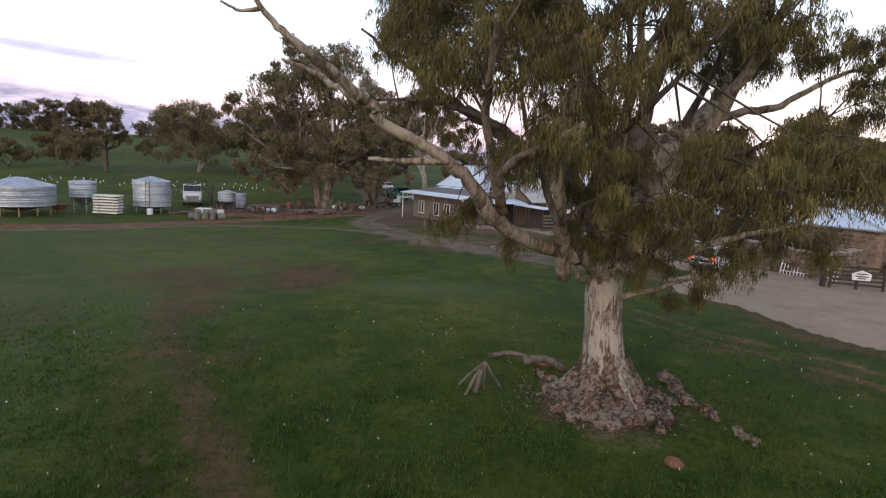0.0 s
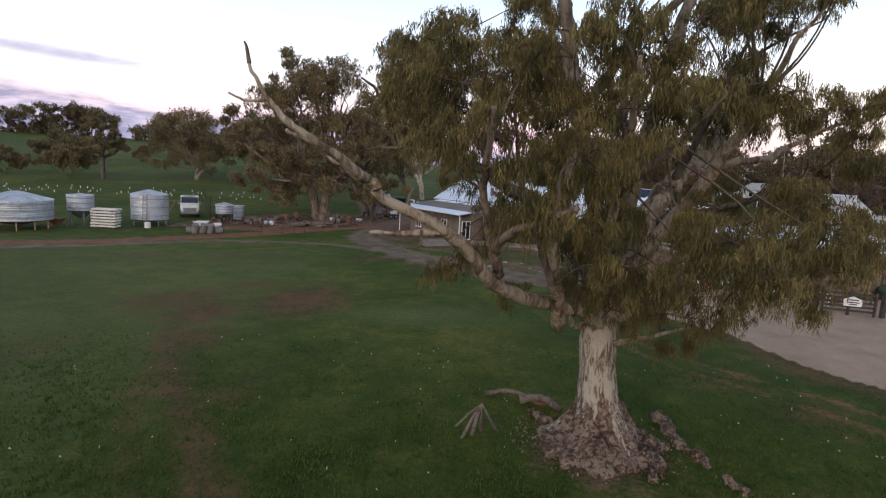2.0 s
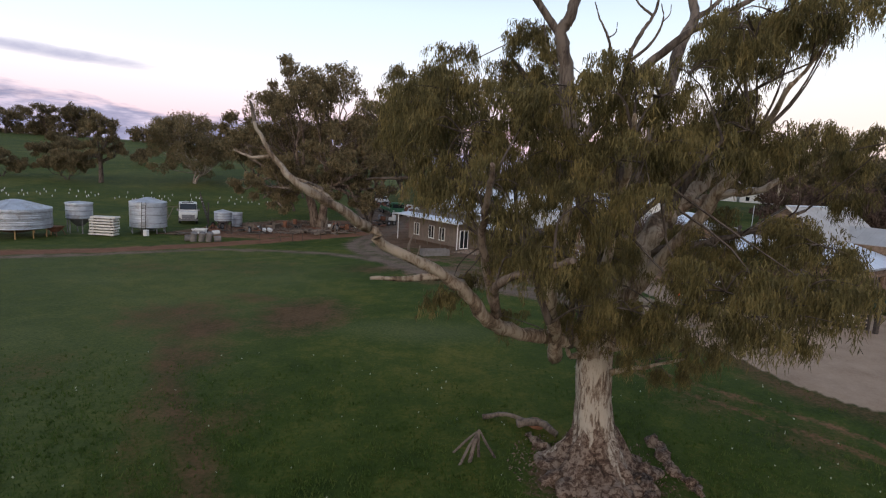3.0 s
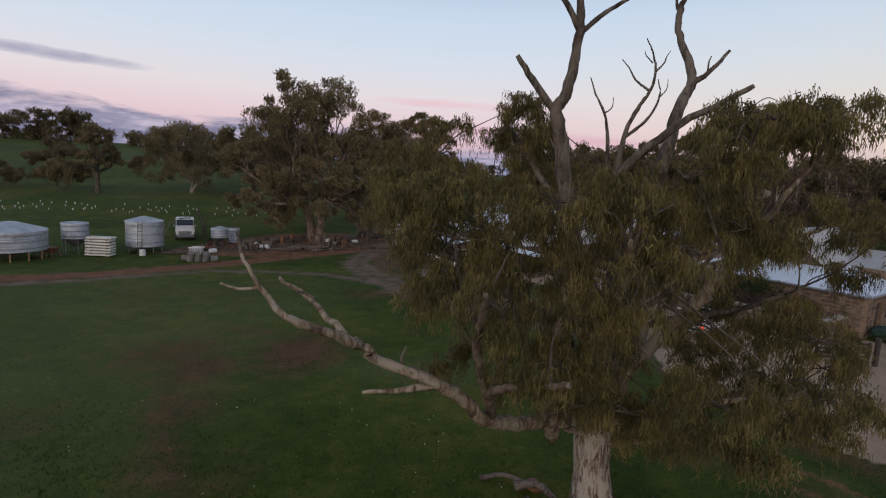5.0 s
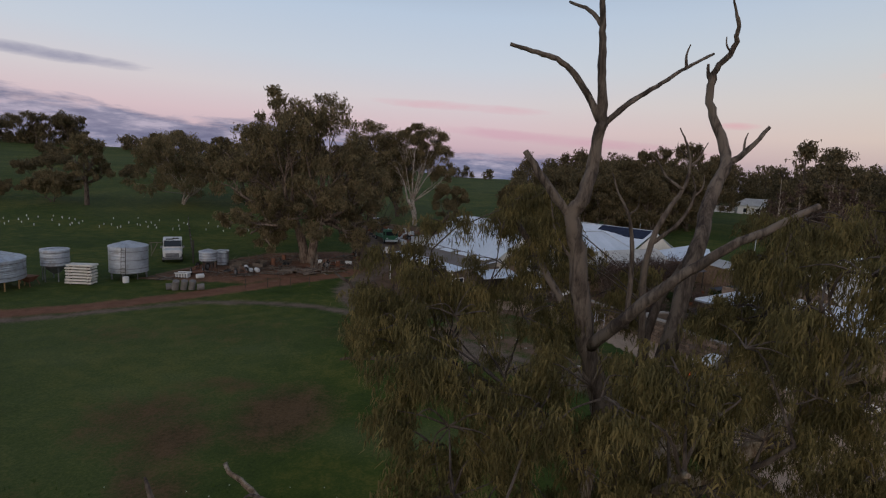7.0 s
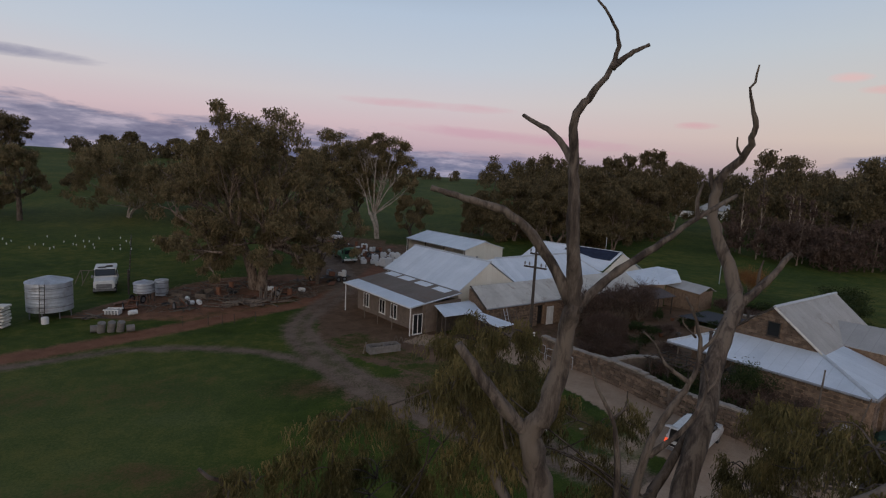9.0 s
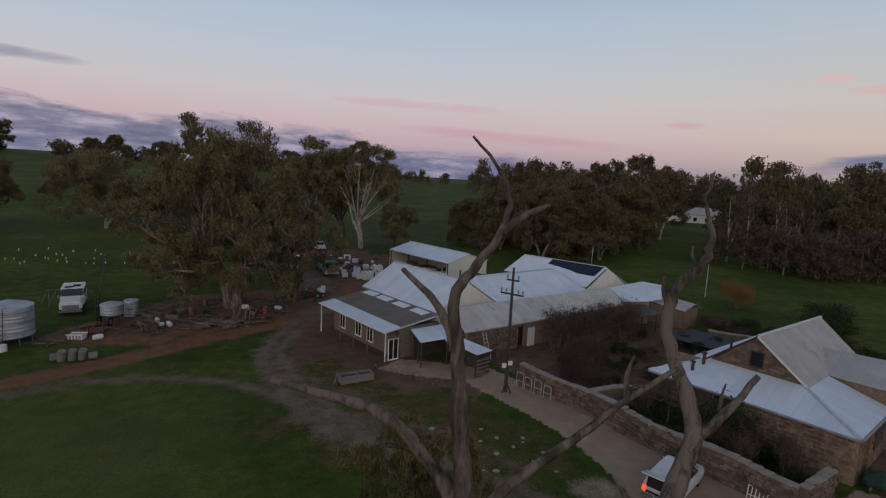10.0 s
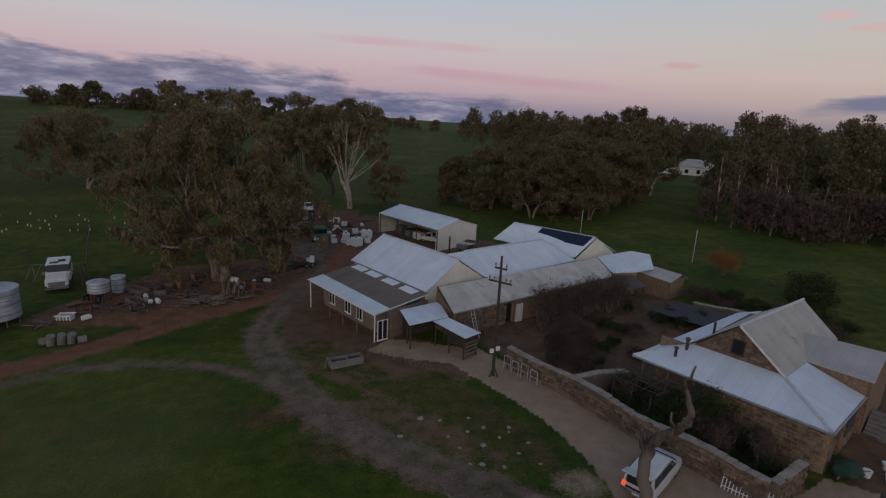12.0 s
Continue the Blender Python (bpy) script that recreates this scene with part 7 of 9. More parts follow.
def rusty_hopper():
    t = thing("hopper_bin", "small rusty red hopper bin on splayed legs", "hopper")
    x, y = -40.9, 55.2
    z = gz(x, y)
    g = Geo()
    v = []
    for zz, s in ((z + 0.35, 0.22), (z + 0.95, 0.62)):
        v += [(x - s, y - s, zz), (x + s, y - s, zz), (x + s, y + s, zz), (x - s, y + s, zz)]
    g.add(v, BOX_Q)
    piece("bin", g, RUST, t)
    for a, b in ((-1, -1), (1, -1), (1, 1), (-1, 1)):
        g = Geo()
        tube(g, [(x + a * 0.6, y + b * 0.6, z), (x + a * 0.4, y + b * 0.4, z + 0.7)], 0.035, 5)
        piece("leg", g, RUST, t)
    g = Geo()
    tube(g, [(x + 0.6, y, z + 0.9), (x + 0.95, y, z + 1.0)], 0.03, 5)
    piece("handle", g, RUST, t)


rusty_hopper()


def wheel_parts(parent, x, y, z, r, w, turn, dx, dy):
    """A wheel lying across dx, dy: tyre with a rim."""
    g = Geo()
    c, s = math.cos(turn), math.sin(turn)
    cx, cy = x + dx * c - dy * s, y + dx * s + dy * c
    ax = np.array((-s, c, 0.0))
    p = np.array((cx, cy, z + r))
    tube(g, [p - ax * w / 2, p - ax * w * 0.35, p + ax * w * 0.35, p + ax * w / 2], [r * 0.9, r, r, r * 0.9], 18)
    wheel = piece("wheel", g, RUBBER, parent)
    g = Geo()
    tube(g, [p - ax * (w / 2 + 0.012), p + ax * (w / 2 + 0.012)], r * 0.58, 14)
    piece("rim", g, STEEL, wheel)


def shell(geo, sections, x, y, z, turn):
    """A car body skinned over (x, half width, bottom, top) sections."""
    c, s = math.cos(turn), math.sin(turn)
    rows = []
    for lx, hw, b, t in sections:
        ring = [(-hw, b), (-hw * 1.02, b + (t - b) * 0.45), (-hw * 0.92, t - 0.03), (-hw * 0.8, t), (hw * 0.8, t), (hw * 0.92, t - 0.03), (hw * 1.02, b + (t - b) * 0.45), (hw, b)]
        rows.append([(x + lx * c - ly * s, y + lx * s + ly * c, z + lz) for ly, lz in ring])
    v = np.array(rows).reshape(-1, 3)
    n = 8
    q = [(i * n + j, i * n + (j + 1) % n, (i + 1) * n + (j + 1) % n, (i + 1) * n + j) for i in range(len(rows) - 1) for j in range(n)]
    e = (len(rows) - 1) * n
    q += [(3, 2, 1, 0), (7, 4, 3, 0), (7, 6, 5, 4), (e, e + 1, e + 2, e + 3), (e, e + 3, e + 4, e + 7), (e + 4, e + 5, e + 6, e + 7)]
    geo.add(v, q)


def utility(name, label, x, y, turn_deg, paint, canopy=False, group=""):
    """A utility car: cab, open tray with tailgate, wheels, lamps."""
    t = thing(name, label, "car", group=group)
    z, a = gz(x, y), radians(turn_deg)

    def at(lx, ly, lz):
        return (x + lx * math.cos(a) - ly * math.sin(a), y + lx * math.sin(a) + ly * math.cos(a), z + lz)
    g = Geo()
    shell(g, [(0.05, 0.86, 0.38, 0.98), (1.2, 0.88, 0.38, 1.0), (1.75, 0.87, 0.38, 0.97), (2.3, 0.84, 0.4, 0.9), (2.5, 0.74, 0.45, 0.72)], x, y, z, a)
    body = piece("body", g, paint, t, smooth=False)
    g = Geo()
    shell(g, [(0.0, 0.82, 0.98, 1.2), (0.12, 0.78, 0.98, 1.62), (1.0, 0.76, 0.98, 1.64), (1.62, 0.82, 0.97, 1.0)], x, y, z, a)
    piece("cab", g, paint, t)
    for sy in (-1, 1):
        g = Geo()
        v = [at(0.2, sy * 0.83, 1.05), at(1.35, sy * 0.84, 1.05), at(1.0, sy * 0.775, 1.55), at(0.25, sy * 0.785, 1.55)]
        w = [at(0.2, sy * 0.86, 1.05), at(1.35, sy * 0.87, 1.05), at(1.0, sy * 0.805, 1.55), at(0.25, sy * 0.815, 1.55)]
        g.add(v + w, BOX_Q)
        piece("side_window", g, GLASS, t)
    g = Geo()
    g.add([at(1.56, -0.66, 1.04), at(1.56, 0.66, 1.04), at(1.08, 0.62, 1.57), at(1.08, -0.62, 1.57), at(1.6, -0.66, 1.06), at(1.6, 0.66, 1.06), at(1.12, 0.62, 1.59), at(1.12, -0.62, 1.59)], BOX_Q)
    piece("windscreen", g, GLASS, t)
    g = Geo()
    g.add([at(-0.02, -0.6, 1.2), at(-0.02, 0.6, 1.2), at(0.08, 0.58, 1.54), at(0.08, -0.58, 1.54), at(-0.05, -0.6, 1.2), at(-0.05, 0.6, 1.2), at(0.05, 0.58, 1.54), at(0.05, -0.58, 1.54)], BOX_Q)
    piece("rear_window", g, GLASS, t)
    for nm, (lx, ly, sx, sy2, z0, h) in (("tray_floor", (-1.2, 0, 2.35, 1.66, 0.55, 0.06)), ("tray_side", (-1.2, 0.84, 2.4, 0.07, 0.4, 0.62)), ("tray_side", (-1.2, -0.84, 2.4, 0.07, 0.4, 0.62)), ("headboard", (-0.05, 0, 0.06, 1.64, 0.55, 0.5))):
        g = Geo()
        p = at(lx, ly, z0)
        box(g, p[0], p[1], p[2], sx, sy2, h, a)
        piece(nm, g, paint, t)
    g = Geo()
    p = at(-2.55, 0, 0.5)
    box(g, p[0], p[1], p[2], 0.32, 1.6, 0.05, a)
    piece("tailgate", g, paint, t, "dropped tailgate")
    g = Geo()
    p = at(-2.48, 0, 0.36)
    box(g, p[0], p[1], p[2], 0.12, 1.7, 0.14, a)
    piece("bumper", g, STEEL, t)
    for sy in (-1, 1):
        g = Geo()
        p = at(-2.42, sy * 0.82, 0.62)
        box(g, p[0], p[1], p[2], 0.06, 0.12, 0.22, a)
        piece("tail_lamp", g, RUST, t, "red tail lamp")
        g = Geo()
        p = at(2.46, sy * 0.55, 0.62)
        box(g, p[0], p[1], p[2], 0.08, 0.3, 0.14, a)
        piece("head_lamp", g, GLASS, t)
        wheel_parts(t, x, y, z, 0.33, 0.22, a, 1.55, sy * 0.76)
        wheel_parts(t, x, y, z, 0.33, 0.22, a, -1.4, sy * 0.76)
    for k, (lx, ly, s, m) in enumerate(((-0.8, 0.3, 0.4, PLASTIC), (-1.5, -0.25, 0.45, TIMBER), (-1.9, 0.35, 0.35, PLASTIC))):
        p = at(lx, ly, 0.61)
        bevel_box("tray_load", m, t, p, (s, s * 0.8, s * 0.7), 0.04, (0, 0, a + 0.4 * k))
    return t


def station_wagon(x, y, turn_deg):
    """A wagon with its rear hatch raised and the tail lamps lit."""
    t = thing("station_wagon", "silver white station wagon with raised hatch and lit tail lamps", "car")
    z, a = gz(x, y), radians(turn_deg)

    def at(lx, ly, lz):
        return (x + lx * math.cos(a) - ly * math.sin(a), y + lx * math.sin(a) + ly * math.cos(a), z + lz)

    def pane(name, quad, off, mat, label=""):
        o = Vector(off)
        g = Geo()
        g.add([at(*q) for q in quad] + [at(*(Vector(q) + o)) for q in quad], BOX_Q)
        return piece(name, g, mat, t, label)
    g = Geo()
    shell(g, [(-2.25, 0.80, 0.42, 0.92), (-2.12, 0.86, 0.36, 1.0), (-0.5, 0.88, 0.34, 1.01), (1.2, 0.88, 0.34, 1.0), (1.75, 0.87, 0.36, 0.96), (2.3, 0.83, 0.4, 0.86), (2.5, 0.70, 0.46, 0.70)], x, y, z, a)
    piece("body", g, CAR_WHITE, t)
    g = Geo()
    shell(g, [(-2.12, 0.82, 0.99, 1.08), (-1.98, 0.76, 0.99, 1.56), (-0.6, 0.74, 0.99, 1.64), (0.45, 0.73, 0.99, 1.62), (0.8, 0.75, 0.99, 1.5), (1.5, 0.82, 0.96, 1.0)], x, y, z, a)
    piece("cabin", g, CAR_WHITE, t)
    # near-black pane on the tail, painted as shade inside the load space
    pane("load_bay", [(-2.15, -0.66, 0.62), (-2.15, 0.66, 0.62), (-2.02, 0.62, 1.5), (-2.02, -0.62, 1.5)], (-0.12, 0, 0), DARK, "near-black panel for the shade inside the open load bay")
    pane("rear_hatch", [(-2.0, -0.72, 1.60), (-2.0, 0.72, 1.60), (-2.95, 0.68, 1.92), (-2.95, -0.68, 1.92)], (0.02, 0, 0.07), CAR_WHITE, "raised rear hatch")
    pane("windscreen", [(1.46, -0.70, 1.03), (1.46, 0.70, 1.03), (0.82, 0.64, 1.50), (0.82, -0.64, 1.50)], (0.05, 0, 0.04), GLASS)
    for sy in (-1, 1):
        for x0, x1, x2, x3 in ((-1.95, -1.05, -1.08, -1.85), (-0.98, -0.08, -0.1, -0.98), (0.0, 1.18, 0.62, -0.02)):
            pane("side_window", [(x0, sy * 0.815, 1.05), (x1, sy * 0.815, 1.05), (x2, sy * 0.745, 1.50), (x3, sy * 0.745, 1.50)], (0, sy * 0.02, 0), GLASS)
        pane("tail_lamp", [(-2.30, sy * 0.62, 0.70), (-2.30, sy * 0.84, 0.70), (-2.22, sy * 0.82, 0.98), (-2.22, sy * 0.62, 0.98)], (-0.05, 0, 0), TAIL_LAMP, "lit red tail lamp")
        pane("head_lamp", [(2.38, sy * 0.45, 0.58), (2.30, sy * 0.78, 0.58), (2.28, sy * 0.78, 0.76), (2.36, sy * 0.45, 0.76)], (0.08, 0, 0), GLASS)
        pane("mirror", [(0.95, sy * 0.88, 1.02), (1.08, sy * 0.88, 1.02), (1.08, sy * 1.04, 1.02), (0.95, sy * 1.04, 1.02)], (0, 0, 0.14), CAR_WHITE)
        wheel_parts(t, x, y, z, 0.32, 0.2, a, 1.5, sy * 0.76)
        wheel_parts(t, x, y, z, 0.32, 0.2, a, -1.35, sy * 0.76)
    pane("bumper", [(-2.32, -0.84, 0.40), (-2.32, 0.84, 0.40), (-2.32, 0.84, 0.58), (-2.32, -0.84, 0.58)], (0.12, 0, 0), STEEL)
    pane("number_plate", [(-2.335, -0.2, 0.44), (-2.335, 0.2, 0.44), (-2.335, 0.2, 0.55), (-2.335, -0.2, 0.55)], (-0.012, 0, 0), PLASTIC)


station_wagon(16.4, 38.7, 44)
utility("utility_car", "white utility car parked inside the open shed", *at_uv(-26.5, 29.0)[:2], math.degrees(YARD_TURN) + 200, CAR_WHITE)
utility("utility_car", "old white utility car parked beyond the yard", -17.8, 118.5, -60, CAR_WHITE)


def truck(name, label, x, y, turn_deg, cab_mat, tray_mat, length=7.0, canopy=None, high=2.4):
    t = thing(name, label, "truck")
    z, a = gz(x, y), radians(turn_deg)

    def blk(nm, lx, ly, z0, sx, sy, h, m, bev=0.06, lab=""):
        px, py = x + lx * math.cos(a) - ly * math.sin(a), y + lx * math.sin(a) + ly * math.cos(a)
        return bevel_box(nm, m, t, (px, py, z + z0), (sx, sy, h), bev, (0, 0, a), lab)
    fr = length / 2
    blk("cab", fr - 0.9, 0, 0.55, 1.7, 2.2, high - 0.6, cab_mat, 0.15)
    blk("windscreen", fr - 0.02, 0, 1.45, 0.06, 1.9, 0.65, GLASS, 0.01)
    blk("rear_window", fr - 1.77, 0, 1.5, 0.05, 1.5, 0.5, GLASS, 0.01)
    blk("bumper", fr + 0.05, 0, 0.45, 0.16, 2.2, 0.3, PLASTIC, 0.03)
    blk("chassis", -0.6, 0, 0.5, length - 1.6, 0.9, 0.2, STEEL, 0.02)
    blk("tray", -0.95, 0, 0.82, length - 2.2, 2.3, 0.14, tray_mat, 0.02)
    for s in (-1, 1):
        blk("tray_side", -0.95, s * 1.13, 0.965, length - 2.2, 0.05, 0.42, tray_mat, 0.01)
        blk("side_window", fr - 0.8, s * 1.1, 1.45, 0.8, 0.05, 0.55, GLASS, 0.01)
        blk("head_lamp", fr + 0.0, s * 0.8, 0.85, 0.08, 0.25, 0.2, PLASTIC, 0.02)
        for lx in (fr - 1.0, -fr + 1.3):
            wheel_parts(t, x, y, z, 0.45, 0.28, a, lx, s * 0.95)
    if canopy:
        blk("canopy", -1.0, 0, 0.97, length - 2.5, 2.15, 1.15, canopy, 0.05, "white box canopy")
    return t


truck("green_truck", "old green tray truck with a pale bumper in the yard", -12.6, 97.4, -66, CAR_GREEN, CAR_GREEN, 7.6)


def bonneted_truck():
    """The white truck in the grass: box body, dark sloping screen, long pale bonnet."""
    t = thing("white_truck", "old white bonneted truck parked in the grass", "truck")
    x, y, a = -36.2, 72.2, radians(-62)
    z = gz(x, y)

    def blk(nm, lx, ly, z0, sx, sy, h, m, bev=0.06, lab="", tip=0.0):
        px, py = x + lx * math.cos(a) - ly * math.sin(a), y + lx * math.sin(a) + ly * math.cos(a)
        return bevel_box(nm, m, t, (px, py, z + z0), (sx, sy, h), bev, (0, tip, a), lab)
    blk("body", -1.3, 0, 0.55, 3.9, 2.25, 1.15, PAINT, 0.1)
    blk("roof", -1.5, 0, 2.3, 3.5, 2.2, 0.14, PAINT, 0.06)
    blk("screen", 0.48, 0, 1.65, 0.07, 1.95, 0.78, GLASS, 0.01, "dark windscreen", -0.35)
    blk("bonnet", 1.85, 0, 0.6, 2.5, 2.05, 0.95, PAINT, 0.16)
    blk("grille", 3.1, 0, 0.72, 0.06, 1.5, 0.5, STEEL, 0.02)
    blk("bumper", 3.2, 0, 0.45, 0.16, 2.15, 0.24, STEEL, 0.03)
    blk("hatch", -1.2, 0.35, 2.445, 0.9, 0.7, 0.05, GLASS, 0.015, "dark roof hatch")
    blk("hatch", -0.55, -0.35, 2.445, 0.7, 0.8, 0.05, GLASS, 0.015)
    for s in (-1, 1):
        blk("side_window", -0.9, s * 1.09, 1.7, 2.4, 0.06, 0.58, GLASS, 0.01)
        blk("pillar", -2.9, s * 1.02, 1.65, 0.5, 0.12, 0.68, PAINT, 0.02)
        blk("mirror", 0.7, s * 1.25, 1.5, 0.08, 0.2, 0.32, STEEL, 0.02)
        blk("head_lamp", 3.1, s * 0.85, 0.85, 0.08, 0.28, 0.24, PLASTIC, 0.03)
        for lx in (1.9, -2.2):
            wheel_parts(t, x, y, z, 0.46, 0.28, a, lx, s * 0.98)


bonneted_truck()


def trailer_heap():
    t = thing("farm_trailer", "low farm trailer loaded with white scrap", "trailer")
    x, y = -11.2, 81.6
    z = gz(x, y)
    bevel_box("deck", TIMBER_DARK, t, (x, y, z + 0.5), (3.4, 1.8, 0.12), 0.02, (0, 0, 0.5))
    for k, (a, b) in enumerate(((0.6, 0.3), (-0.5, -0.3), (-1.0, 0.4), (1.1, -0.3))):
        bevel_box("load", (PLASTIC, RUST, STEEL, PLASTIC)[k], t, (x + a, y + b, z + 0.63), (0.7, 0.5, 0.45 + 0.15 * k), 0.05, (0, 0.1 * k, 0.5 * k))
    for s in (-1, 1):
        wheel_parts(t, x, y, z, 0.32, 0.2, 0.5, 0.0, s * 0.95)
        wheel_parts(t, x, y, z, 0.32, 0.2, 0.5, 0.8, s * 0.95)
    g = Geo()
    tube(g, [(x - 1.5, y - 0.8, z + 0.5), (x - 2.6, y - 1.4, z + 0.35)], 0.05, 6)
    piece("drawbar", g, STEEL, t)


trailer_heap()


# ---- scrap: small kinds built once, then copied about the heaps ----
def scrap_kinds():
    kinds = []
    o = thing("steel_drum", "dented steel drum in the scrap heap", "drum", group="scrap drums")
    g = Geo()
    tube(g, [(0, 0, 0), (0, 0, 0.02), (0, 0, 0.29), (0, 0, 0.31), (0, 0, 0.33), (0, 0, 0.58), (0, 0, 0.6), (0, 0, 0.62), (0, 0, 0.88), (0, 0, 0.9)], [0.28, 0.29, 0.28, 0.3, 0.28, 0.28, 0.3, 0.28, 0.29, 0.28], 14)
    piece("barrel", g, RUST, o)
    g = Geo()
    tube(g, [(0.12, 0, 0.9), (0.12, 0, 0.93)], 0.04, 8)
    piece("bung", g, STEEL, o)
    kinds.append((o, 18))
    o = thing("white_container", "white plastic container among the scrap", "container", group="white containers")
    bevel_box("tank_body", PLASTIC, o, (0, 0, 0.12), (1.1, 0.95, 0.9), 0.09)
    bevel_box("pallet", TIMBER, o, (0, 0, 0), (1.15, 1.0, 0.12), 0.02)
    g = Geo()
    cylinder(g, 0, 0, 1.02, 1.09, 0.12, n=10)
    piece("cap", g, RUBBER, o)
    kinds.append((o, 12))
    o = thing("scrap_tyre", "worn black tyre lying in the dirt", "tyre", group="old tyres")
    g = Geo()
    a = np.arange(0, 17) * 2 * np.pi / 16
    tube(g, np.stack([0.32 * np.cos(a), 0.32 * np.sin(a), np.full(17, 0.12)], -1), 0.12, 8, False)
    piece("tread", g, RUBBER, o)
    kinds.append((o, 16))
    o = thing("timber_offcuts", "pile of grey timber offcuts", "timber pile", group="timber piles")
    rng = np.random.default_rng(9)
    for k in range(9):
        g = Geo()
        ln = rng.uniform(1.4, 2.8)
        box(g, rng.uniform(-0.4, 0.4), rng.uniform(-0.4, 0.4), 0.02 + 0.08 * (k // 3), ln, 0.14, 0.07, rng.uniform(-0.35, 0.35) + (1.5 if k % 4 == 3 else 0))
        piece("plank", g, TIMBER if k % 3 else TIMBER_DARK, o)
    kinds.append((o, 20))
    o = thing("bent_roof_sheet", "bent rusty roofing sheet on the ground", "iron sheet", group="scrap sheets")
    n = 13
    u = np.linspace(-1.1, 1.1, n)
    zt = 0.12 + 0.09 * np.cos(u * 1.6) + 0.03 * np.sin(u * 22)
    g = Geo()
    v = [(a, s, b + (0.0 if s < 0 else 0.08) + d) for d in (0.0, 0.015) for s in (-0.42, 0.42) for a, b in zip(u, zt)]
    q = []
    for i in range(n - 1):
        q += [(i, i + 1, n + i + 1, n + i), (2 * n + i, 3 * n + i, 3 * n + i + 1, 2 * n + i + 1), (i, 2 * n + i, 2 * n + i + 1, i + 1), (n + i, n + i + 1, 3 * n + i + 1, 3 * n + i)]
    g.add(v, q)
    piece("sheet", g, RUST, o)
    kinds.append((o, 20))
    o = thing("machine_frame", "rusty old farm machine frame with a seat bar", "farm machine", group="rusty machines")
    for a, b in (((-0.9, -0.5, 0.45), (0.9, -0.5, 0.5)), ((-0.9, 0.5, 0.45), (0.9, 0.5, 0.5)), ((-0.8, -0.5, 0.45), (-0.8, 0.5, 0.45)), ((0.8, -0.5, 0.5), (0.8, 0.5, 0.5)), ((0, -0.5, 0.48), (0.1, 0.0, 1.1)), ((0.9, 0, 0.5), (1.8, 0, 0.3))):
        g = Geo()
        tube(g, [a, b], 0.045, 6)
        piece("frame_bar", g, RUST, o)
    for s in (-0.62, 0.62):
        wheel_parts(o, 0, 0, 0, 0.45, 0.1, 0, -0.2, s)
    kinds.append((o, 13))
    o = thing("plastic_barrel", "small white plastic barrel lying on its side", "barrel", group="plastic barrels")
    g = Geo()
    tube(g, [(-0.42, 0, 0.25), (-0.38, 0, 0.25), (0, 0, 0.25), (0.38, 0, 0.25), (0.42, 0, 0.25)], [0.16, 0.24, 0.26, 0.24, 0.16], 14)
    piece("barrel", g, PLASTIC, o)
    g = Geo()
    tube(g, [(0.42, 0.08, 0.3), (0.47, 0.08, 0.3)], 0.04, 8)
    piece("cap", g, RUBBER, o)
    kinds.append((o, 26))
    return kinds


def scatter_scrap():
    rng = np.random.default_rng(42)
    heaps = [(-25.5, 66.5, 4.0, 2.6), (-21.0, 71.0, 3.5, 2.2), (-16.0, 74.0, 2.6, 2.0), (-24.0, 74.0, 3.0, 2.2), (-13.8, 80.5, 2.0, 1.6), (-14.5, 104.0, 3.0, 3.4), (-6.0, 96.5, 1.6, 4.0), (-9.0, 106.0, 3.0, 3.0), (-16.0, 110.0, 3.0, 3.0), (-29.0, 64.0, 2.5, 1.5), (-11.5, 104.5, 2.2, 2.4), (-9.5, 100.5, 1.6, 2.4), (-14.0, 111.5, 3.2, 2.6), (-17.0, 116.0, 2.6, 2.4), (-7.5, 98.0, 1.6, 2.2), (-11.0, 109.0, 2.4, 2.4)]
    white = [(-7.4, 95.9), (-5.4, 92.2), (-4.3, 97.4), (-9.0, 94.0), (-3.9, 94.4), (-6.6, 92.8), (-8.0, 99.6), (-9.9, 103.4), (-6.4, 100.2), (-10.6, 108.4), (-8.9, 106.2), (-7.6, 94.2)]
    for o, n in scrap_kinds():
        for k in range(n):
            if o.name.startswith("white_container"):
                x, y = white[k]
            elif o.name.startswith("timber") and k < 6:
                x, y = (-26.7, -24.4, -25.6, -23.9, -30.9, -21.4)[k], (70.2, 70.6, 66.6, 65.1, 61.1, 70.0)[k]
            else:
                h = heaps[rng.integers(len(heaps))]
                x, y = h[0] + rng.normal(0, h[2] * 0.6), h[1] + rng.normal(0, h[3] * 0.6)
            m = pose(x, y, gz(x, y) - 0.01, 0, 0, rng.uniform(0, 360))
            if o.name.startswith("white_container"):
                m = m @ Matrix.Scale(1.2 if k < 3 else rng.uniform(0.5, 0.95), 4)
            if k:
                copy_thing(o, m)
            else:
                o.matrix_world = m


scatter_scrap()


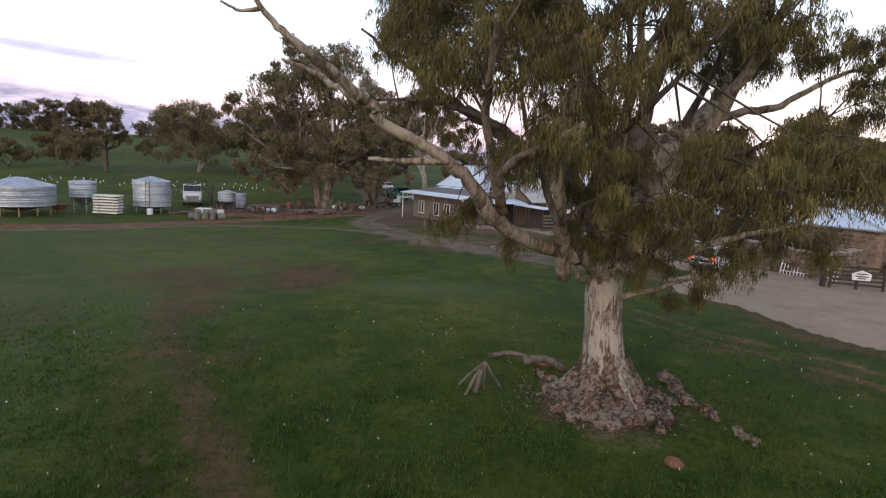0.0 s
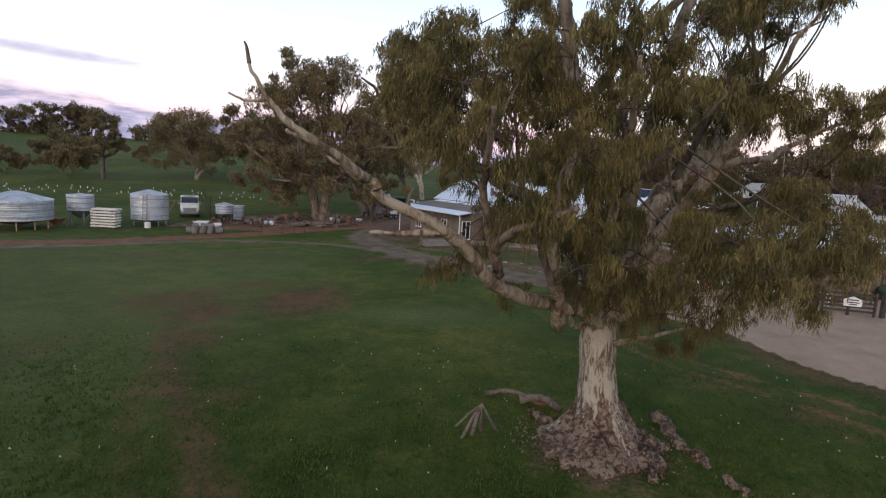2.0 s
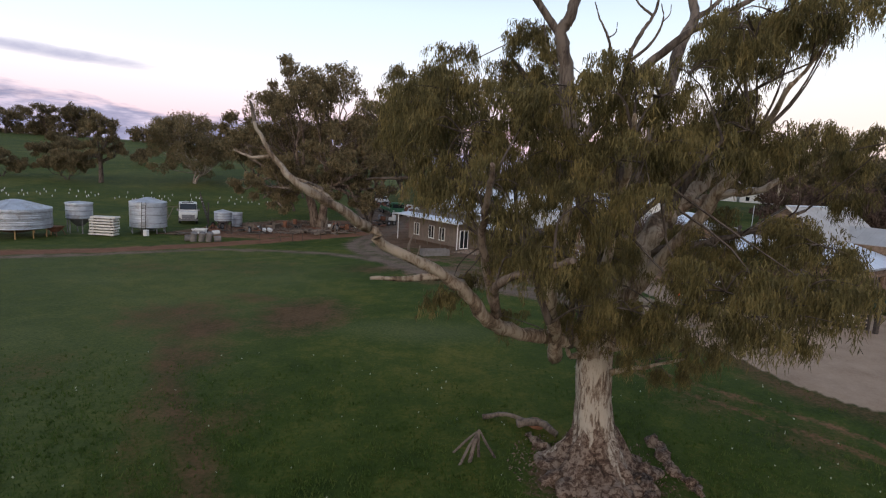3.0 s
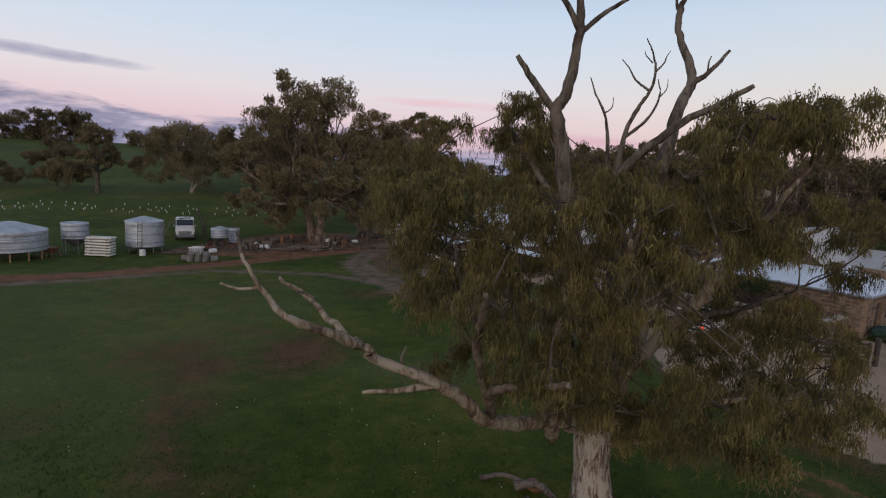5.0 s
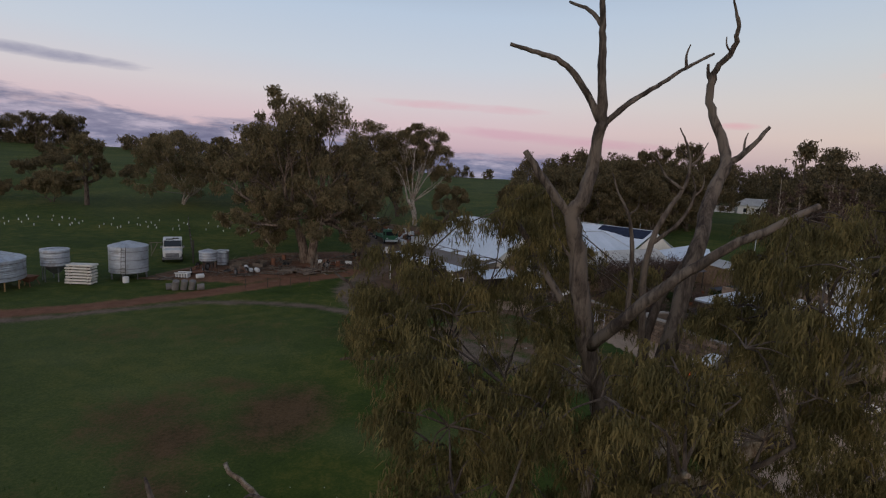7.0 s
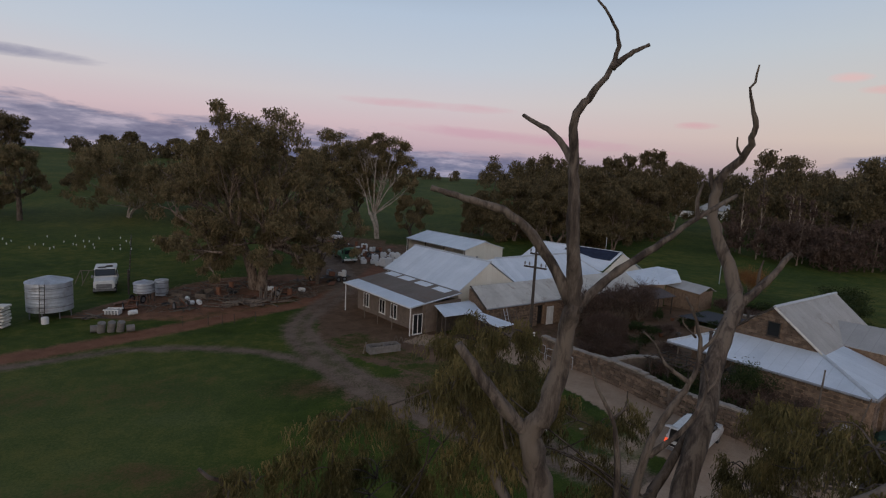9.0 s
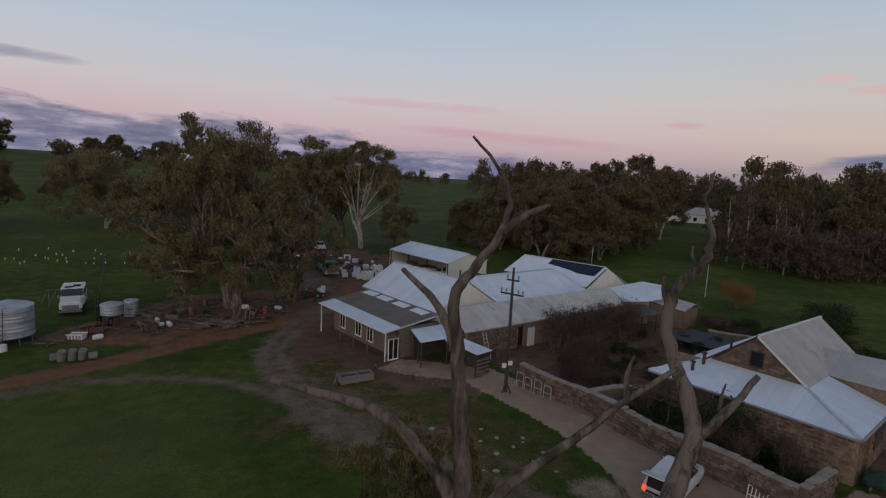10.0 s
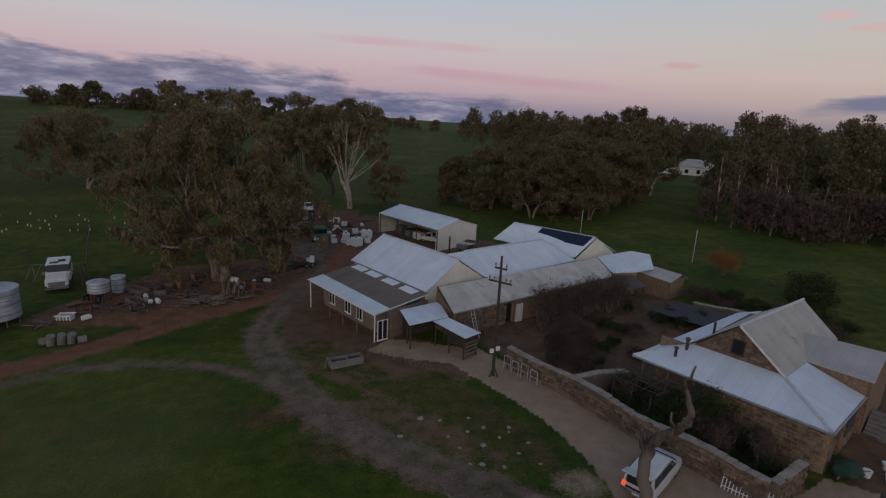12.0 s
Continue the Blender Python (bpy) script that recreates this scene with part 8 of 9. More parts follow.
def upright_poles():
    """Split posts stood against one another by the big gum's foot."""
    rng = np.random.default_rng(8)
    t = thing("stood_posts", "bundle of split grey posts stood against the tree", "posts")
    for k in range(11):
        x, y = -16.8 + rng.uniform(-1.0, 1.0), 70.0 + rng.uniform(-0.4, 0.4)
        z = gz(x, y)
        g = Geo()
        tube(g, [(x, y, z - 0.05), (x + rng.uniform(-0.4, 0.4), y + 0.6, z + rng.uniform(1.2, 1.9))], 0.07, 6)
        piece("post", g, TIMBER, t)
    w = thing("log_heap", "heap of sawn grey logs and branches", "log heap")
    for k in range(34):
        a = rng.uniform(-0.7, 0.7)
        ln = rng.uniform(0.7, 2.2)
        x, y = -18.6 + rng.uniform(-1.8, 1.6), 68.0 + rng.uniform(-1.2, 1.4)
        z = gz(x, y) + rng.uniform(0.03, 0.3)
        g = Geo()
        tube(g, [(x - ln / 2 * math.cos(a), y - ln / 2 * math.sin(a), z), (x + ln / 2 * math.cos(a), y + ln / 2 * math.sin(a), z + rng.uniform(-0.05, 0.3))], rng.uniform(0.05, 0.13), 7)
        piece("log", g, DEAD_WOOD if k % 3 else TIMBER, w)


upright_poles()


def fallen_timber():
    """Branches, planks and brush lying about under the big gum."""
    rng = np.random.default_rng(63)
    kinds = []
    for k in range(3):
        o = thing("fallen_branch", "crooked grey branch lying under the gum", "branch", group="fallen branches")
        g = Geo()
        p = limb(g, [(-1.6, 0, 0.08), (-0.6, rng.normal(0, 0.25), 0.14), (0.4, rng.normal(0, 0.3), 0.12), (1.6, rng.normal(0, 0.4), 0.10 + 0.3 * k)], 0.085, 0.02, 7, rng, 3)
        piece("stem", g, DEAD_WOOD, o, smooth=True)
        for m in range(3):
            g = Geo()
            c = p[rng.integers(3, len(p) - 1)]
            twig(g, c, c + rng.normal(0, 1, 3) * (0.6, 0.7, 0.1) + (0.3, 0, 0.25), 0.03, rng, 5)
            piece("side_branch", g, DEAD_WOOD, o)
        kinds.append((o, 15))
    o = thing("loose_plank", "loose weathered plank on the ground", "plank", group="loose planks")
    bevel_box("board", TIMBER, o, (0, 0, 0.0), (2.4, 0.2, 0.06), 0.012)
    bevel_box("batten", TIMBER_DARK, o, (0.5, 0, 0.055), (0.1, 0.3, 0.05), 0.01)
    kinds.append((o, 16))
    o = thing("timber_box", "low box of brown boards among the scrap", "crate", group="timber boxes")
    for s in (-1, 1):
        bevel_box("long_side", TIMBER, o, (0, 0.5 * s, 0), (2.2, 0.06, 0.5), 0.01)
        bevel_box("short_side", TIMBER, o, (1.1 * s, 0, 0), (0.06, 0.94, 0.5), 0.01)
    bevel_box("bottom", TIMBER_DARK, o, (0, 0, 0.01), (2.1, 0.9, 0.05), 0.01)
    kinds.append((o, 3))
    spots = ((-25.5, 66.0, 3.4, 2.0), (-21.5, 69.0, 3.0, 1.8), (-18.0, 70.5, 3.0, 2.0), (-25.5, 74.5, 2.8, 2.0), (-15.0, 76.5, 2.0, 2.5), (-22.5, 78.0, 3.0, 2.0), (-13.8, 72.8, 1.2, 1.2))
    boxes = ((-26.9, 70.3), (-24.3, 70.8), (-25.4, 66.9))
    for o, n in kinds:
        for k in range(n):
            h = spots[rng.integers(len(spots))]
            x, y = h[0] + rng.normal(0, h[2] * 0.6), h[1] + rng.normal(0, h[3] * 0.6)
            if o.name.startswith("timber_box"):
                x, y = boxes[k]
            m = pose(x, y, gz(x, y) - 0.015, 0, 0, rng.uniform(0, 360)) @ Matrix.Scale(rng.uniform(0.7, 1.15), 4)
            if k:
                copy_thing(o, m)
            else:
                o.matrix_world = m
    g = Geo()
    for cx, cy, rx, ry in spots:
        for k in range(90):
            a = np.array((cx + rng.normal(0, rx * 0.7), cy + rng.normal(0, ry * 0.7), 0.0))
            a[2] = gz(a[0], a[1]) + 0.03
            d = rng.normal(0, 1, 3) * (0.6, 0.6, 0.12) + (0, 0, 0.12)
            twig(g, a, a + d, 0.022, rng, 4, 0.05)
    tagged(piece("brush", g, BARK_MID), "brown twiggy brush littering the ground under the gum", "brush", kind="stuff")
    # bare pole frame beside the truck
    t = thing("pole_frame", "leaning frame of bare poles beside the truck", "frame")
    x, y = -39.6, 73.6
    z = gz(x, y)
    for a, b in (((-1.1, 0, 0), (-0.5, 0.3, 1.7)), ((0.1, -0.6, 0), (0.6, 0.2, 1.75)), ((-0.5, 0.3, 1.65), (1.2, 0.6, 1.7)), ((1.1, 0.4, 0), (1.15, 0.6, 1.75)), ((-0.4, 0.3, 1.6), (0.2, -0.5, 0.3))):
        g = Geo()
        tube(g, [(x + a[0], y + a[1], z + a[2]), (x + b[0], y + b[1], z + b[2])], 0.045, 6)
        piece("pole", g, TIMBER, t)


fallen_timber()


def pipe_rolls():
    t = thing("concrete_pipes", "short grey concrete pipes dumped on the verge", "pipes")
    for k, (x, y, a, lie) in enumerate(((-27.6, 56.9, 0.3, 0), (-26.9, 57.2, 0.2, 0), (-26.2, 57.4, -0.1, 0), (-28.4, 56.7, 0.6, 1), (-25.6, 57.3, 0.4, 1))):
        z = gz(x, y)
        g = Geo()
        d = np.array((math.cos(a) * 0.25, -0.2, 0.95)) if not lie else np.array((0.55, 0.35, 0.0))
        p = np.array((x, y, z + (0.0 if not lie else 0.32)))
        tube(g, [p, p + d * 0.04, p + d * 0.96, p + d, p + d * 0.98, p + d * 0.1], [0.3, 0.32, 0.32, 0.3, 0.22, 0.2], 16, False)
        piece("pipe", g, CONCRETE, t)
    f = thing("white_crate", "white plastic cage crate lying in the grass", "crate")
    x, y = -29.7, 62.4
    z = gz(x, y)
    for k in range(5):
        bevel_box("slat", PLASTIC, f, (x - 0.6 + 0.3 * k, y, z + 0.05), (0.12, 0.9, 0.5), 0.03, (0, 0, 0.1))
    for s in (-0.42, 0.42):
        bevel_box("rail", PLASTIC, f, (x, y + s, z + 0.5), (1.45, 0.1, 0.1), 0.02, (0, 0, 0.1))
    b = thing("white_drum", "small white drum standing beside the silo", "drum")
    g = Geo()
    tube(g, [(-33.6, 58.6, gz(-33.6, 58.6)), (-33.6, 58.6, gz(-33.6, 58.6) + 0.04), (-33.6, 58.6, gz(-33.6, 58.6) + 0.6), (-33.6, 58.6, gz(-33.6, 58.6) + 0.66)], [0.28, 0.3, 0.3, 0.2], 14)
    piece("barrel", g, PLASTIC, b)


pipe_rolls()


def fences():
    t = thing("wire_fence", "old post and wire fence across the pasture", "fence")
    posts = []
    for k in range(11):
        f = k / 10
        x, y = -32.4 - 18 * f, 70.0 + 33.5 * f
        posts.append((x, y, gz(x, y)))
    for k, (x, y, z) in enumerate(posts):
        g = Geo()
        tube(g, [(x, y, z - 0.3), (x, y, z + (2.9 if k == 0 else 1.25))], 0.09 if k == 0 else 0.06, 7)
        piece("post", g, TIMBER_DARK, t)
    for h in (0.35, 0.7, 1.05):
        g = Geo()
        tube(g, [(x, y, z + h) for x, y, z in posts], 0.008, 4)
        piece("wire", g, STEEL, t)
    s = thing("short_fence", "short run of thin dark posts beside the track", "fence")
    pts = [(-17.4, 60.9), (-19.6, 60.2), (-21.6, 59.4), (-15.6, 61.6), (-18.4, 60.5)]
    for x, y in pts:
        z = gz(x, y)
        g = Geo()
        tube(g, [(x, y, z - 0.2), (x, y, z + 1.0)], 0.028, 6)
        piece("post", g, TIMBER_DARK, s)
    # pale thin poles in the paddock behind the garden
    for x, y, h in ((44.0, 86.0, 4.8), (33.0, 104.0, 4.2)):
        p = thing("thin_pole", "thin pale pole standing in the paddock", "pole", group="paddock poles")
        z = gz(x, y)
        g = Geo()
        tube(g, [(x, y, z - 0.2), (x, y, z + h)], 0.05, 7)
        piece("shaft", g, TRIM, p)
        g = Geo()
        tube(g, [(x, y, z + h), (x, y, z + h + 0.08)], 0.07, 7)
        piece("cap", g, STEEL, p)


fences()


def tree_guards():
    """White guards round the seedlings on the slope."""
    rng = np.random.default_rng(17)
    first = None
    n = 0
    for r in range(4):
        for c in range(30):
            x = -92 + 2.0 * c + rng.normal(0, 0.8) + 0.6 * r
            y = 96.5 + 3.4 * r + 0.22 * (x + 45) + rng.normal(0, 0.9)
            if rng.random() < 0.30 or x > -33:
                continue
            m = pose(x, y, gz(x, y), rng.uniform(-5, 5), rng.uniform(-5, 5), rng.uniform(0, 90))
            if first is None:
                first = thing("tree_guard", "white sleeve guarding a seedling on the slope", "tree guard", group="seedling guards")
                g = Geo()
                tube(g, [(0, 0, 0), (0, 0, 0.32)], [0.055, 0.07], 6)
                piece("sleeve", g, PLASTIC, first)
                g = Geo()
                tube(g, [(0.10, 0, -0.1), (0.10, 0, 0.5)], 0.015, 4)
                piece("stake", g, TIMBER, first)
                first.matrix_world = m
            else:
                copy_thing(first, m)
            n += 1


tree_guards()


# ---- before the houses ----
def planter():
    t = thing("stone_trough", "weathered concrete trough planter with divided bays", "planter")
    x, y, a = -2.4, 52.85, 0.47
    z = gz(x, y)
    c, s = math.cos(a), math.sin(a)

    def blk(nm, lx, ly, sx, sy, z0, h, m):
        bevel_box(nm, m, t, (x + lx * c - ly * s, y + lx * s + ly * c, z + z0), (sx, sy, h), 0.025, (0, 0, a))
    for ly in (-0.42, 0.42):
        blk("side", 0, ly, 2.7, 0.1, 0, 0.62, CONCRETE)
    for lx in (-1.3, 0.1, 1.3):
        blk("divider", lx, 0, 0.1, 0.74, 0, 0.6, CONCRETE)
    blk("soil", 0, 0, 2.4, 0.72, 0.1, 0.3, TIMBER_DARK)
    g = Geo()
    tube(g, [(x - 1.75 * c, y - 1.75 * s, z), (x - 1.5 * c, y - 1.5 * s, z + 0.95)], 0.06, 6)
    piece("leaning_post", g, TIMBER, t)


planter()


def bar_rack():
    t = thing("picket_panel", "white picket panel leaning along the stone wall", "picket panel")
    a, b = Vector((20.2, 38.2, 0)), Vector((22.3, 36.1, 0))
    n = 17
    for k in range(n):
        p = a.lerp(b, k / (n - 1))
        z = gz(p.x, p.y)
        g = Geo()
        tube(g, [(p.x, p.y, z), (p.x + 0.22, p.y + 0.2, z + 0.85)], 0.03, 5)
        piece("picket", g, PAINT, t)
    for h in (0.2, 0.65):
        g = Geo()
        za, zb = gz(a.x, a.y), gz(b.x, b.y)
        tube(g, [(a.x + 0.26 * h, a.y + 0.24 * h, za + h), (b.x + 0.26 * h, b.y + 0.24 * h, zb + h)], 0.03, 5)
        piece("rail", g, PAINT, t)


bar_rack()


def yard_gate():
    t = thing("timber_gate", "dark railed timber gate with a white sign on it", "gate")
    a, b = Vector((20.9, 34.6, 0)), Vector((23.4, 34.0, 0))
    for k in range(5):
        h = 0.2 + 0.24 * k
        g = Geo()
        m = (a + b) / 2
        box(g, m.x, m.y, gz(m.x, m.y) + h, (b - a).length, 0.05, 0.13, math.atan2(b.y - a.y, b.x - a.x))
        piece("rail", g, TIMBER_DARK, t)
    for f in (0, 0.5, 1.0):
        p = a.lerp(b, f)
        g = Geo()
        box(g, p.x, p.y - 0.05, gz(p.x, p.y), 0.12, 0.1, 1.35, 0.1)
        piece("stile", g, TIMBER_DARK, t)
    p = a.lerp(b, 0.55)
    z = gz(p.x, p.y)
    g = Geo()
    prof = [(-0.42, 0.55), (0.42, 0.55), (0.46, 0.92), (0.0, 1.12), (-0.46, 0.92)]
    v = [(p.x + u, p.y - 0.13 - d - 0.24 * u, z + h) for d in (0, 0.03) for u, h in prof]
    g.add(v, [(0, 1, 2, 4), (9, 7, 6, 5)] + [(i, 5 + i, 5 + (i + 1) % 5, (i + 1) % 5) for i in range(5)], [(4, 2, 3), (9, 8, 7)])
    sign = piece("sign_board", g, PAINT, t, "white sign board with dark bars")
    for k, (w, h) in enumerate(((0.5, 0.88), (0.62, 0.74), (0.4, 0.63))):
        g = Geo()
        box(g, p.x, p.y - 0.172, z + h, w, 0.012, 0.06, -0.235)
        piece("lettering_bar", g, TIMBER_DARK, sign)
    for x, y in ((20.6, 34.7), (23.8, 33.9), (25.6, 34.6), (27.2, 35.6)):
        q = thing("gate_post", "squared dark timber gate post", "post", group="gate posts")
        g = Geo()
        box(g, x, y, gz(x, y) - 0.1, 0.2, 0.2, 1.7, 0.2)
        piece("shaft", g, TIMBER_DARK, q)
        g = Geo()
        box(g, x, y, gz(x, y) + 1.602, 0.24, 0.24, 0.06, 0.2)
        piece("cap", g, TIMBER_DARK, q)
    for k in range(3):
        g = Geo()
        box(g, 26.4, 35.1, gz(26.4, 35.1) + 0.3 + 0.35 * k, 1.9, 0.05, 0.12, 0.56)
        piece("rail", g, TIMBER_DARK, t)


yard_gate()


def pale_rocks():
    rng = np.random.default_rng(23)
    meshes = []
    for k in range(4):
        bm = bmesh.new()
        bmesh.ops.create_icosphere(bm, subdivisions=2, radius=1.0)
        for v in bm.verts:
            v.co *= 1 + 0.28 * noise.noise(v.co * 1.3 + Vector((k * 7, 0, 0))) + rng.normal(0, 0.03)
            v.co.z *= 0.45
        me = bpy.data.meshes.new("rock")
        bm.to_mesh(me)
        bm.free()
        me.materials.append(COPING)
        meshes.append(me)
    spots = [(6.6, 44.7), (8.9, 43.1), (3.3, 44.7), (5.7, 41.9), (6.7, 40.8), (8.2, 42.5), (9.8, 42.6), (7.6, 43.9), (5.0, 43.0), (7.2, 41.6), (9.4, 41.4), (4.4, 44.4), (8.0, 40.0), (6.2, 43.6), (9.0, 43.9), (2.2, 43.2), (10.3, 40.4), (5.9, 40.3)]
    for x, y in spots:
        s = rng.uniform(0.08, 0.20)
        ob = tagged(new("pale_rock", meshes[rng.integers(4)]), "pale limestone rock in the rough grass", "rock", group="pale rocks")
        ob.matrix_world = pose(x + rng.normal(0, 0.2), y + rng.normal(0, 0.2), gz(x, y) + s * 0.12, 0, 0, rng.uniform(0, 360)) @ Matrix.Diagonal((s * 1.3, s, s, 1))


pale_rocks()


def under_the_gum():
    rng = np.random.default_rng(30)
    x, y = 0.85, 18.5
    z = gz(x, y)
    t = thing("stick_stump", "grey splintered stump of leaning sticks", "stump")
    for dx, dy, lx in ((-0.42, -0.75, 0.045), (-0.18, -0.6, 0.06), (0.06, -0.3, 0.05), (0.50, -0.3, 0.04), (-0.6, -0.1, 0.035)):
        g = Geo()
        tube(g, [(x + dx * 1.2, y + dy, z - 0.05), (x + dx * 0.5, y + dy * 0.4, z + 0.4), (x + 0.05, y, z + 0.72)], [lx, lx, lx * 0.6], 6)
        piece("stick", g, DEAD_WOOD, t)
    for pts, r in (([(1.1, 20.6, 0.12), (1.9, 20.7, 0.2), (2.6, 20.5, 0.1)], 0.09), ([(2.2, 20.1, 0.2), (2.9, 20.2, 0.25), (3.4, 19.7, 0.1)], 0.14)):
        g = Geo()
        limb(g, [(a, b, gz(a, b) + c) for a, b, c in pts], r, r * 0.7, 8, rng, 3, 0.08)
        tagged(piece("fallen_log", g, DEAD_WOOD, smooth=True), "grey fallen log in the grass beside the trunk", "log", group="fallen logs")
    for x, y, s in ((2.85, 20.4, 0.3), (4.85, 14.75, 0.2)):
        bm = bmesh.new()
        bmesh.ops.create_icosphere(bm, subdivisions=2, radius=s)
        for v in bm.verts:
            v.co *= 1 + 0.3 * noise.noise(v.co * 4)
            v.co.z *= 0.6
        ob = part("red_clod", bm, RUST)
        ob.location = (x, y, gz(x, y) + s * 0.25)
        tagged(ob, "reddish rotted wood lump in the grass", "wood lump", group="wood lumps")
    # shed bark and litter round the foot
    n = 1500
    a, r = rng.uniform(0, 6.28, n), 0.9 + rng.random(n) ** 1.6 * 1.5
    px, py = 4.1 + r * np.cos(a), 17.9 + r * np.sin(a) * 0.9
    base = np.stack([px, py, ground(px, py) + 0.02 + 0.12 * np.clip(1.8 - r, 0, 1)], -1)
    g = Geo()
    leaves(g, base, np.array([0.2, 0.2, 0.25]), 0.13, 0.045, rng, droop=0.25)
    tagged(piece("bark_litter", g, BARK_FOOT), "shed bark strips and litter round the trunk", "litter", kind="stuff")
    for k in range(16):
        a = rng.uniform(-2.9, 0.9)
        d = rng.uniform(1.1, 1.6)
        x, y = 4.15 + d * math.cos(a), 17.9 + d * math.sin(a) * 0.9
        s = rng.uniform(0.12, 0.3)
        bm = bmesh.new()
        bmesh.ops.create_icosphere(bm, subdivisions=2, radius=1.0)
        for v in bm.verts:
            v.co *= 1 + 0.4 * noise.noise(v.co * 1.6 + Vector((k * 5, 0, 0)))
        ob = part("root_knot", bm, BARK_FOOT, smooth=True)
        ob.matrix_world = pose(x, y, gz(x, y) + 0.06, rng.uniform(-20, 20), rng.uniform(-20, 20), math.degrees(a)) @ Matrix.Diagonal((s * 1.6, s, s * 0.8, 1))
        tagged(ob, "knotted grey root end beside the trunk", "root", group="root knots")


under_the_gum()


# ---- gardens ----
def shrub(x, y, w, h, seed, leaf, label, name="shrub", size=0.12, n=2600, twiggy=True, group=""):
    rng = np.random.default_rng(seed)
    t = thing(name, label, "shrub", group=group)
    z = gz(x, y)
    st, g = Geo(), Geo()
    for k in range(22 if twiggy else 12):
        a, f = rng.uniform(0, 6.28), rng.uniform(0.3, 1.0)
        tip = (x + w * 0.5 * f * math.cos(a), y + w * 0.5 * f * math.sin(a), z + h * rng.uniform(0.5, 1.0))
        twig(st, (x, y, z - 0.05), tip, 0.03, rng, 4)
        c = np.array(tip)
        for m in range(3):
            q = c + rng.normal(0, 1, 3) * (w * 0.12, w * 0.12, h * 0.1)
            base = q + rng.normal(0, 1, (n // 36, 3)) * (w * 0.11, w * 0.11, h * 0.11)
            base[:, 2] = np.maximum(base[:, 2], z + 0.05)
            leaves(g, base, np.array([0, 0, 0.5 if twiggy else -0.3]), size, size * (0.10 if twiggy else 0.45), rng, droop=0.3, slim=True)
    piece("stem_mass", st, BARK_MID, t)
    piece("foliage", g, leaf, t)


def twig_ball(x, y, w, h, seed):
    """A big clipped-looking dome of fine bare twigs."""
    rng = np.random.default_rng(seed)
    t = thing("round_shrub", "big rounded leafless brown shrub in the garden", "shrub")
    z = gz(x, y)
    st, g = Geo(), Geo()
    d = rng.standard_normal((70, 3))
    d[:, 2] = np.abs(d[:, 2]) + 0.15
    d /= np.linalg.norm(d, axis=1)[:, None]
    for k in d:
        twig(st, (x, y, z - 0.05), (x + k[0] * w * 0.45, y + k[1] * w * 0.45, z + k[2] * h * 0.92), 0.028, rng, 4, 0.05)
    d = rng.standard_normal((15000, 3))
    d[:, 2] = np.abs(d[:, 2]) + 0.02
    d /= np.linalg.norm(d, axis=1)[:, None]
    lump = 1 + 0.10 * np.sin(d[:, 0] * 7 + 1) * np.sin(d[:, 1] * 6) + 0.06 * np.sin(d[:, 2] * 11)
    p = d * (w / 2, w / 2, h) * (rng.uniform(0.55, 1.0, 15000) ** 0.5 * lump)[:, None] + (x, y, z + 0.05)
    e = d + rng.normal(0, 0.5, d.shape) + (0, 0, 0.4)
    e /= np.linalg.norm(e, axis=1)[:, None]
    side = np.cross(e, rng.standard_normal(d.shape))
    side /= np.linalg.norm(side, axis=1)[:, None] + 1e-9
    ln = rng.uniform(0.16, 0.34, 15000)[:, None]
    g.add(np.stack([p + side * 0.014, p - side * 0.014, p + e * ln], 1).reshape(-1, 3), None, np.arange(45000).reshape(-1, 3))
    piece("stem_mass", st, BARK_MID, t)
    piece("twig_dome", g, LEAF_BROWN, t)


